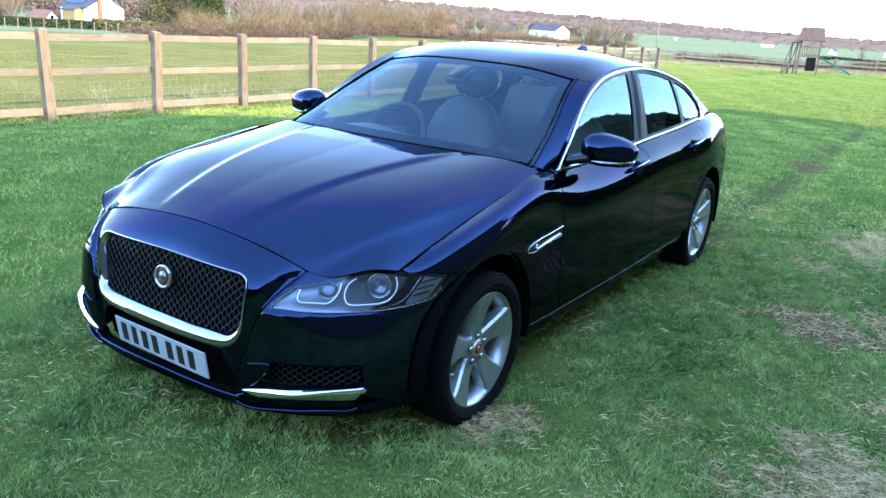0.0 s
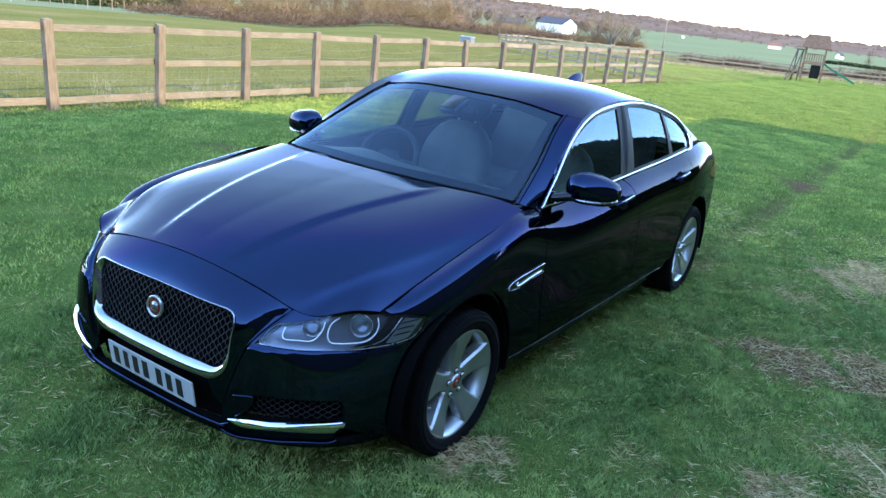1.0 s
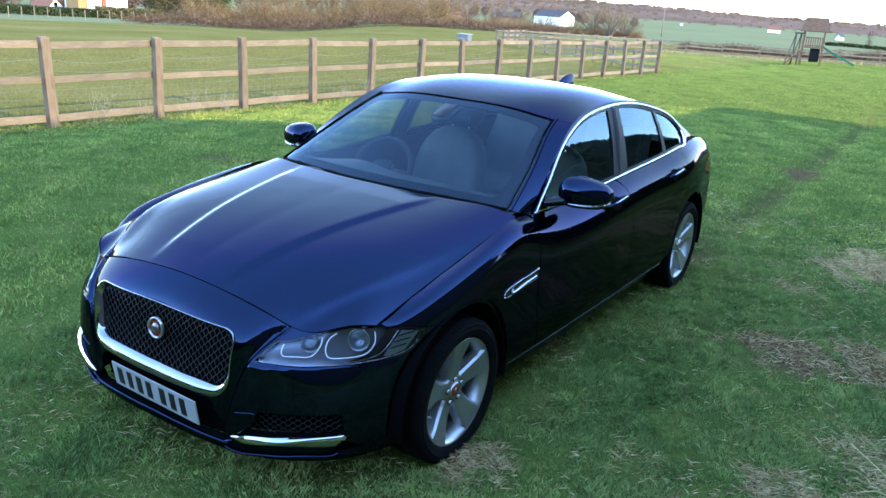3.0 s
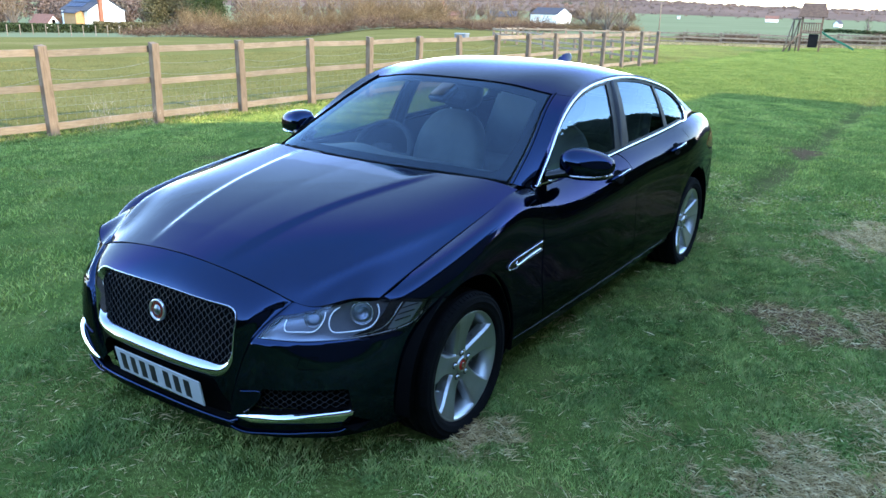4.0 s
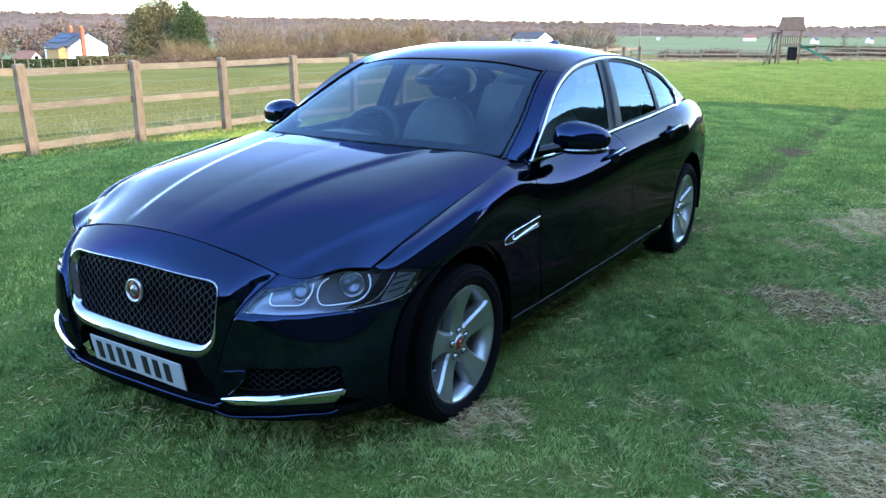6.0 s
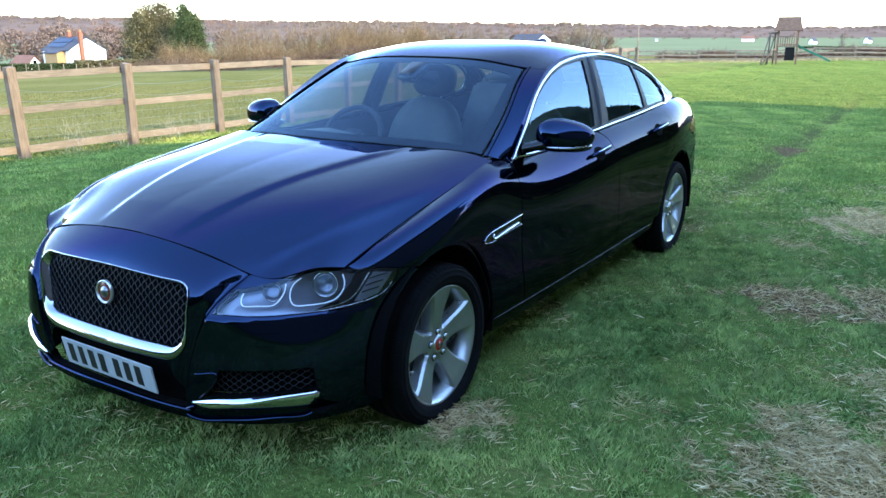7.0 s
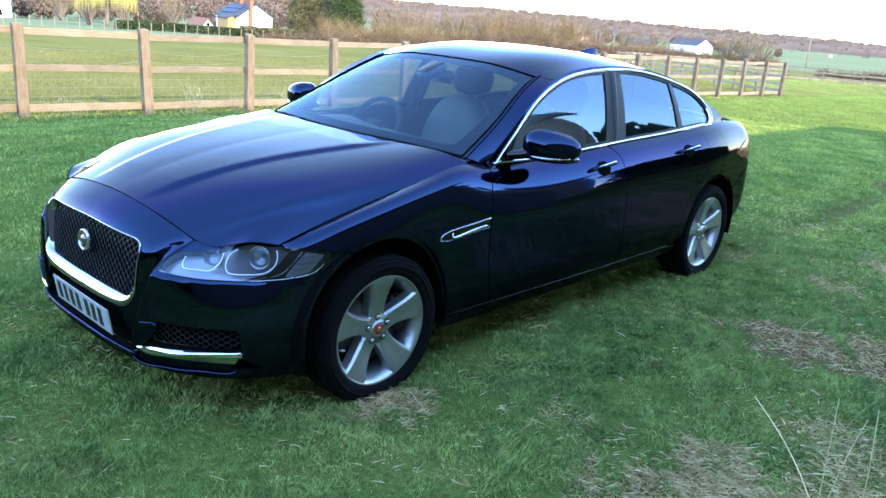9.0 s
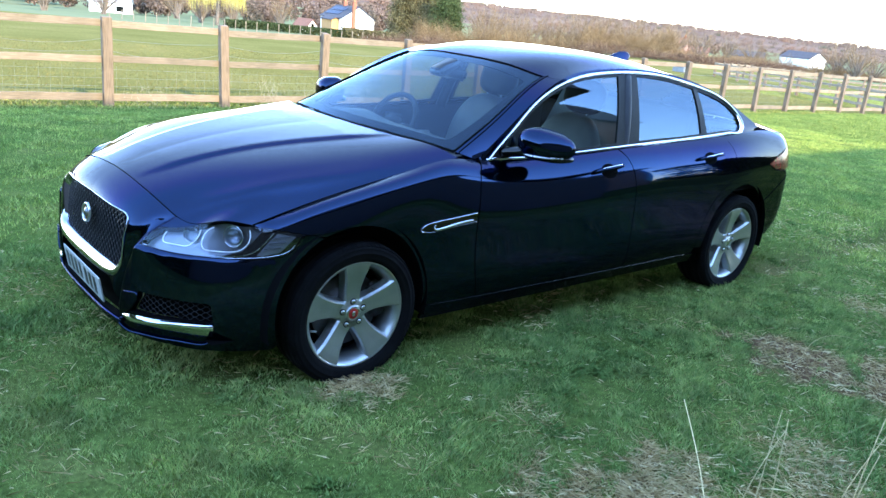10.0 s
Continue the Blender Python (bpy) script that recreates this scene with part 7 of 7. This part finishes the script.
def cottage(az, d, length, depth, eave, top, yaw, wall_mat, roof_mat, label, chimneys=(), windows=(), lift=0.0, category="house"):
    """Walls with true gables, two roof slopes with eaves, chimneys and set-in windows."""
    x, y = place(az, d)
    h = tagged(empty("cottage", (x, y, float(land(x, y)) + lift)), label, category)
    h.rotation_euler.z = radians(yaw)
    L, D = length / 2, depth / 2
    v = [(-L, -D, -1), (L, -D, -1), (L, D, -1), (-L, D, -1), (-L, -D, eave), (L, -D, eave), (L, D, eave), (-L, D, eave), (-L, 0, top - 0.1), (L, 0, top - 0.1)]
    raw("wall", v, [(0, 1, 5, 4), (1, 2, 6, 9, 5), (2, 3, 7, 6), (3, 0, 4, 8, 7)], wall_mat, h)
    o = 0.3
    e2 = eave - o * (top - eave) / D
    for s in (-1, 1):
        v = [(-L - o, s * (D + o), e2), (L + o, s * (D + o), e2), (L + o, 0, top), (-L - o, 0, top), (-L - o, s * (D + o), e2 + 0.14), (L + o, s * (D + o), e2 + 0.14), (L + o, 0, top + 0.14), (-L - o, 0, top + 0.14)]
        raw("roof", v, [(0, 1, 2, 3), (7, 6, 5, 4), (0, 4, 5, 1), (1, 5, 6, 2), (3, 2, 6, 7), (0, 3, 7, 4)], roof_mat, h)
    for cx, cy, base in chimneys:
        ch = part("chimney", box_bm((0.66, 0.66, top + 1.0 - base), (cx, cy, (top + 1.0 + base) / 2), 0.02), STACK, h)
        for k in (-0.18, 0.18):
            part("chimney_pot", box_bm((0.22, 0.22, 0.4), (cx + k, cy, top + 1.15), 0.04), TAN, ch)
    for face, u, z, ww, hh in windows:
        if face == "front":
            at, size = (u, -D - 0.01, z), (ww, 0.08, hh)
        else:
            at, size = (L + 0.01, u, z), (0.08, ww, hh)
        wd = part("window", box_bm(size, at, 0.02), RENDER_WHITE, h)
        part("pane", box_bm([s * (0.82 if s > 0.1 else 1.2) for s in size], at), GLOSS_BLACK, wd)
    return h


WHITE_HOUSE = cottage(56.9, 168, 10.0, 7.0, 3.3, 5.5, -6, RENDER_WHITE, SLATE, "white rendered house with a slate roof and brick chimneys", ((-1.2, 0, 3.9), (5.2, -1.2, 0.0)), (("front", -3.9, 2.4, 1.0, 1.1), ("front", -3.9, 0.9, 1.0, 1.1)), 0.2)
cottage(58.0, 165.0, 4.6, 1.8, 2.7, 3.1, -6, TAN, SLATE, "tan boarded extension in front of the white house", (), (), 0.2)
SMALL_HOUSE = cottage(59.7, 172, 4.4, 3.6, 1.2, 3.0, 8, RENDER_WHITE, ROOF_RED, "small white cottage with a red tile roof", (), (("side", 0, 1.8, 0.9, 0.9),), -0.5)
cottage(72.2, 190, 8, 5, 2.6, 4.0, 65, RENDER_WHITE, SHEET, "white outbuilding across the field", (), (("front", 2, 1.4, 1.8, 1.4),), -0.4)
cottage(34.2, 330, 5.0, 5.0, 3.6, 6.6, 20, BRICK, ROOF_RED, "red brick farmhouse beyond the hedge", ((1.5, 0, 5),), (), -0.4)
cottage(33.0, 340, 8, 5, 2.0, 3.8, 30, BRICK, ROOF_RED, "red tiled farm range beyond the hedge", (), (), -0.2)
cottage(29.8, 320, 11, 7, 2.4, 4.2, 25, DARK_WOOD, SLATE, "dark farm barn with a grey sheet roof", (), (), -0.4, "barn")
cottage(26.5, 310, 12, 9, 2.8, 5.0, -10, RENDER_WHITE, SLATE, "white farm barn with a grey roof", (), (), 0.5, "barn")
cottage(12.2, 560, 7.5, 4.5, 1.5, 3.1, 15, RENDER_WHITE, ROOF_RED, "long white house far across the fields", (), (), 0.6)
cottage(8.3, 430, 3.2, 2.6, 1.0, 2.3, 70, RENDER_WHITE, SLATE, "white cottage far across the fields", (), (), 0.6)
cottage(5.2, 470, 3.4, 2.6, 1.1, 2.4, 70, RENDER_WHITE, SLATE, "white cottage far across the fields", (), (), 0.6)
cottage(18.0, 620, 1.7, 1.5, 0.8, 1.4, 10, RENDER_WHITE, SHEET, "small white shed far across the fields", (), (), 0.4, "shed")


def on_roof(house, name, material, u, run, wide, tall, depth, eave, top, label=""):
    """A flat fitting on the front slope: u along the house, run up the slope from the eave (0 to 1)."""
    D = depth / 2
    slope = math.atan2(top - eave, D)
    at = (u, -D * (1 - run), eave + (top - eave) * run + 0.22)
    return part(name, box_bm((wide, tall, 0.06), at, 0.01, Matrix.Rotation(slope, 4, "X")), material, house, label)


for k in range(5):
    for r in (0.30, 0.66):
        on_roof(WHITE_HOUSE, "solar_panel", PANEL, -3.6 + 1.25 * k, r, 1.15, 1.25, 7.0, 3.3, 5.5, "dark glass solar panel")
for k in (-0.9, 0.4):
    on_roof(SMALL_HOUSE, "skylight", RENDER_WHITE, k, 0.55, 0.65, 0.75, 3.6, 1.0, 2.8, "pale roof window")
# stakes of the wire fence before the garden hedge
STAKES = tagged(empty("stake_fence"), "thin pale stakes of a wire fence before the hedge", "fence")
stake_v, stake_f = tube_mesh([(0, 0, -0.2), (0, 0, 0.5), (0, 0, 1.05)], 0.045, 6)
stake = bpy.data.meshes.new("stake")
stake.from_pydata([tuple(p) for p in stake_v], [], stake_f)
stake.materials.append(RAIL_WOOD)
for k in range(26):
    sx, sy = place(54.0 + 0.72 * k, 92 + 3 * math.sin(k * 0.9))
    o = link("stake", stake, None, STAKES)
    o.matrix_local = Matrix.Translation((sx, sy, float(land(sx, sy)))) @ pose(0, 0, 0, 2 * math.sin(k * 3.1), 2 * math.cos(k * 1.7), 0)

# telegraph pole
x, y = place(19.2, 235)
zp = float(land(x, y))
TP = tagged(empty("telegraph_pole", (x, y, zp)), "tall grey wooden telegraph pole in the field", "pole")
tv, tf = tube_mesh([(0, 0, -0.3), (0, 0, 4), (0, 0, 7.9)], (0.17, 0.15, 0.12), 10)
raw("shaft", tv, tf, POST_WOOD, TP, "", True)
part("crossarm", box_bm((1.5, 0.14, 0.14), (0, 0, 7.5), 0.01, pose(0, 0, 0, 0, 0, 20)), POST_WOOD, TP)
for k in (-0.6, 0.0, 0.6):
    part("insulator", box_bm((0.1, 0.1, 0.2), (k, k * 0.36, 7.66), 0.03), PLATE, TP)

# feed trough on the paddock
x, y = place(32.6, 47.5)
TR = tagged(empty("feed_bin", (x, y, float(land(x, y)))), "pale grey metal feed bin on the paddock", "bin")
part("box", box_bm((0.74, 0.46, 0.34), (0, 0, 0.20), 0.02), plain("grey_bin_metal", (0.13, 0.14, 0.145), 0.6, 0, 0.12, 5), TR)
part("lid", box_bm((0.80, 0.50, 0.05), (0, 0, 0.39), 0.015), plain("pale_lid", (0.22, 0.235, 0.24), 0.5), TR)

# ---- climbing frame with slide ----
px, py = -5.72, 45.0
PS = tagged(empty("play_tower", (px, py, float(land(px, py)))), "brown timber play tower with shingled roof and green slide", "play tower")
PS.rotation_euler.z = radians(8)
PS.scale = (0.66, 0.66, 0.66)
for sx in (-0.75, 0.75):
    for sy in (-0.75, 0.75):
        part("corner_post", box_bm((0.10, 0.10, 2.75), (sx, sy, 1.35), 0.01), DARK_WOOD, PS)
part("platform", box_bm((1.65, 1.65, 0.08), (0, 0, 1.45), 0.01), DARK_WOOD, PS)
for k in range(9):
    part("baluster", box_bm((0.09, 0.03, 0.75), (-0.68 + 0.17 * k, -0.78, 1.86), 0.005), DARK_WOOD, PS)
    part("baluster", box_bm((0.03, 0.09, 0.75), (-0.78, -0.68 + 0.17 * k, 1.86), 0.005), DARK_WOOD, PS)
for z in (1.6, 2.22):
    part("rail", box_bm((1.6, 0.05, 0.09), (0, -0.80, z), 0.005), DARK_WOOD, PS)
    part("rail", box_bm((0.05, 1.6, 0.09), (-0.80, 0, z), 0.005), DARK_WOOD, PS)
ROOF_BROWN = plain("brown_felt_shingle", (0.085, 0.058, 0.042), 0.9, 0, 0.25, 6, spec=0.1)
for s in (-1, 1):
    v = [(-1.05, s * 1.0, 2.66), (1.05, s * 1.0, 2.66), (0.85, 0, 3.72), (-0.85, 0, 3.72), (-1.05, s * 1.0, 2.72), (1.05, s * 1.0, 2.72), (0.85, 0, 3.78), (-0.85, 0, 3.78)]
    raw("roof", v, [(0, 1, 2, 3), (7, 6, 5, 4), (0, 4, 5, 1), (1, 5, 6, 2), (3, 2, 6, 7), (0, 3, 7, 4)], ROOF_BROWN, PS)
for s in (-1, 1):
    raw("gable", [(s * (0.95 - d), -0.85, 2.66) for d in (0, 0.03)] + [(s * (0.95 - d), 0.85, 2.66) for d in (0, 0.03)] + [(s * (0.83 - d), 0, 3.6) for d in (0, 0.03)], [(0, 2, 4), (1, 5, 3), (0, 1, 3, 2), (2, 3, 5, 4), (4, 5, 1, 0)], DARK_WOOD, PS)
SLIDE_GREEN = plain("green_plastic", (0.03, 0.16, 0.09), 0.35, 0, 0.1, 4)
sl = [(0.8 + t * 2.5, 0.0, 1.45 - 1.30 * (t + 0.03 * math.sin(2 * math.pi * t)) + 0.05 * (t > 0.95)) for t in np.linspace(0, 1, 12)]
sv = [(x, y, z + dz) for x, y, z in sl for y, dz in ((-0.26, 0.16), (-0.22, 0.0), (0.22, 0.0), (0.26, 0.16))]
raw("slide", sv, [(i * 4 + k, i * 4 + k + 1, i * 4 + 5 + k, i * 4 + 4 + k) for i in range(11) for k in range(3)], SLIDE_GREEN, PS, "green plastic slide")
DARK_CLOTH = plain("dark_cloth", (0.010, 0.010, 0.010), 0.9, spec=0.05)
part("dark_panel", box_bm((0.72, 0.05, 1.05), (0.25, -0.72, 0.86), 0.02), DARK_CLOTH, PS, "dark sheet under the platform")
for sx in (-1.35, -0.95):
    tube("swing_leg", [(sx - 0.55, -0.65, -0.1), (sx, -0.2, 2.55)], 0.055, POST_WOOD, PS, "", 8)
    tube("swing_leg", [(sx - 0.10, 0.75, -0.1), (sx, -0.2, 2.55)], 0.055, POST_WOOD, PS, "", 8)
tube("swing_beam", [(-1.5, -0.2, 2.5), (-0.75, -0.2, 2.5)], 0.06, POST_WOOD, PS, "", 8)
tube("ladder_pole", [(-1.9, -1.0, -0.1), (-0.8, -0.8, 1.4)], 0.04, DARK_WOOD, PS, "", 8)

# small goal frame and dark mound at the lawn's far end
x, y = 0.9, 52.0
GL = tagged(empty("goal_frame", (x, y, float(land(x, y)))), "small white goal frame at the lawn's far end", "goal")
tube("frame", [(-0.55, 0, 0), (-0.55, 0, 0.95), (0.55, 0, 0.95), (0.55, 0, 0)], 0.03, PLATE, GL, "", 8)
x, y = 2.4, 42.5
mv, mf = blob((0, 0, 0), (1.7, 1.1, 0.42), 2.0)
mv = [(a * (1 + 0.12 * noise.noise((a * 2, b * 2, c))), b, c * (1 + 0.35 * noise.noise((a * 1.7, b * 1.7, 1)))) for a, b, c in mv]
MD = raw("soil_mound", mv, mf, plain("dark_soil", (0.035, 0.028, 0.022), 0.95, 0, 0.3, 5, 0.8, 12), None, "", True)
MD.location = (x, y, float(land(x, y)))
tagged(MD, "low mound of dark soil on the lawn", "mound")

for k, (wy, wh) in enumerate(((5.05, 0.32), (6.0, 0.42), (6.6, 0.36), (4.3, 0.5), (7.9, 0.30), (10.3, 0.45), (9.6, 0.3), (2.4, 0.3))):
    weed(-8.02, wy, wh, 300 + k)
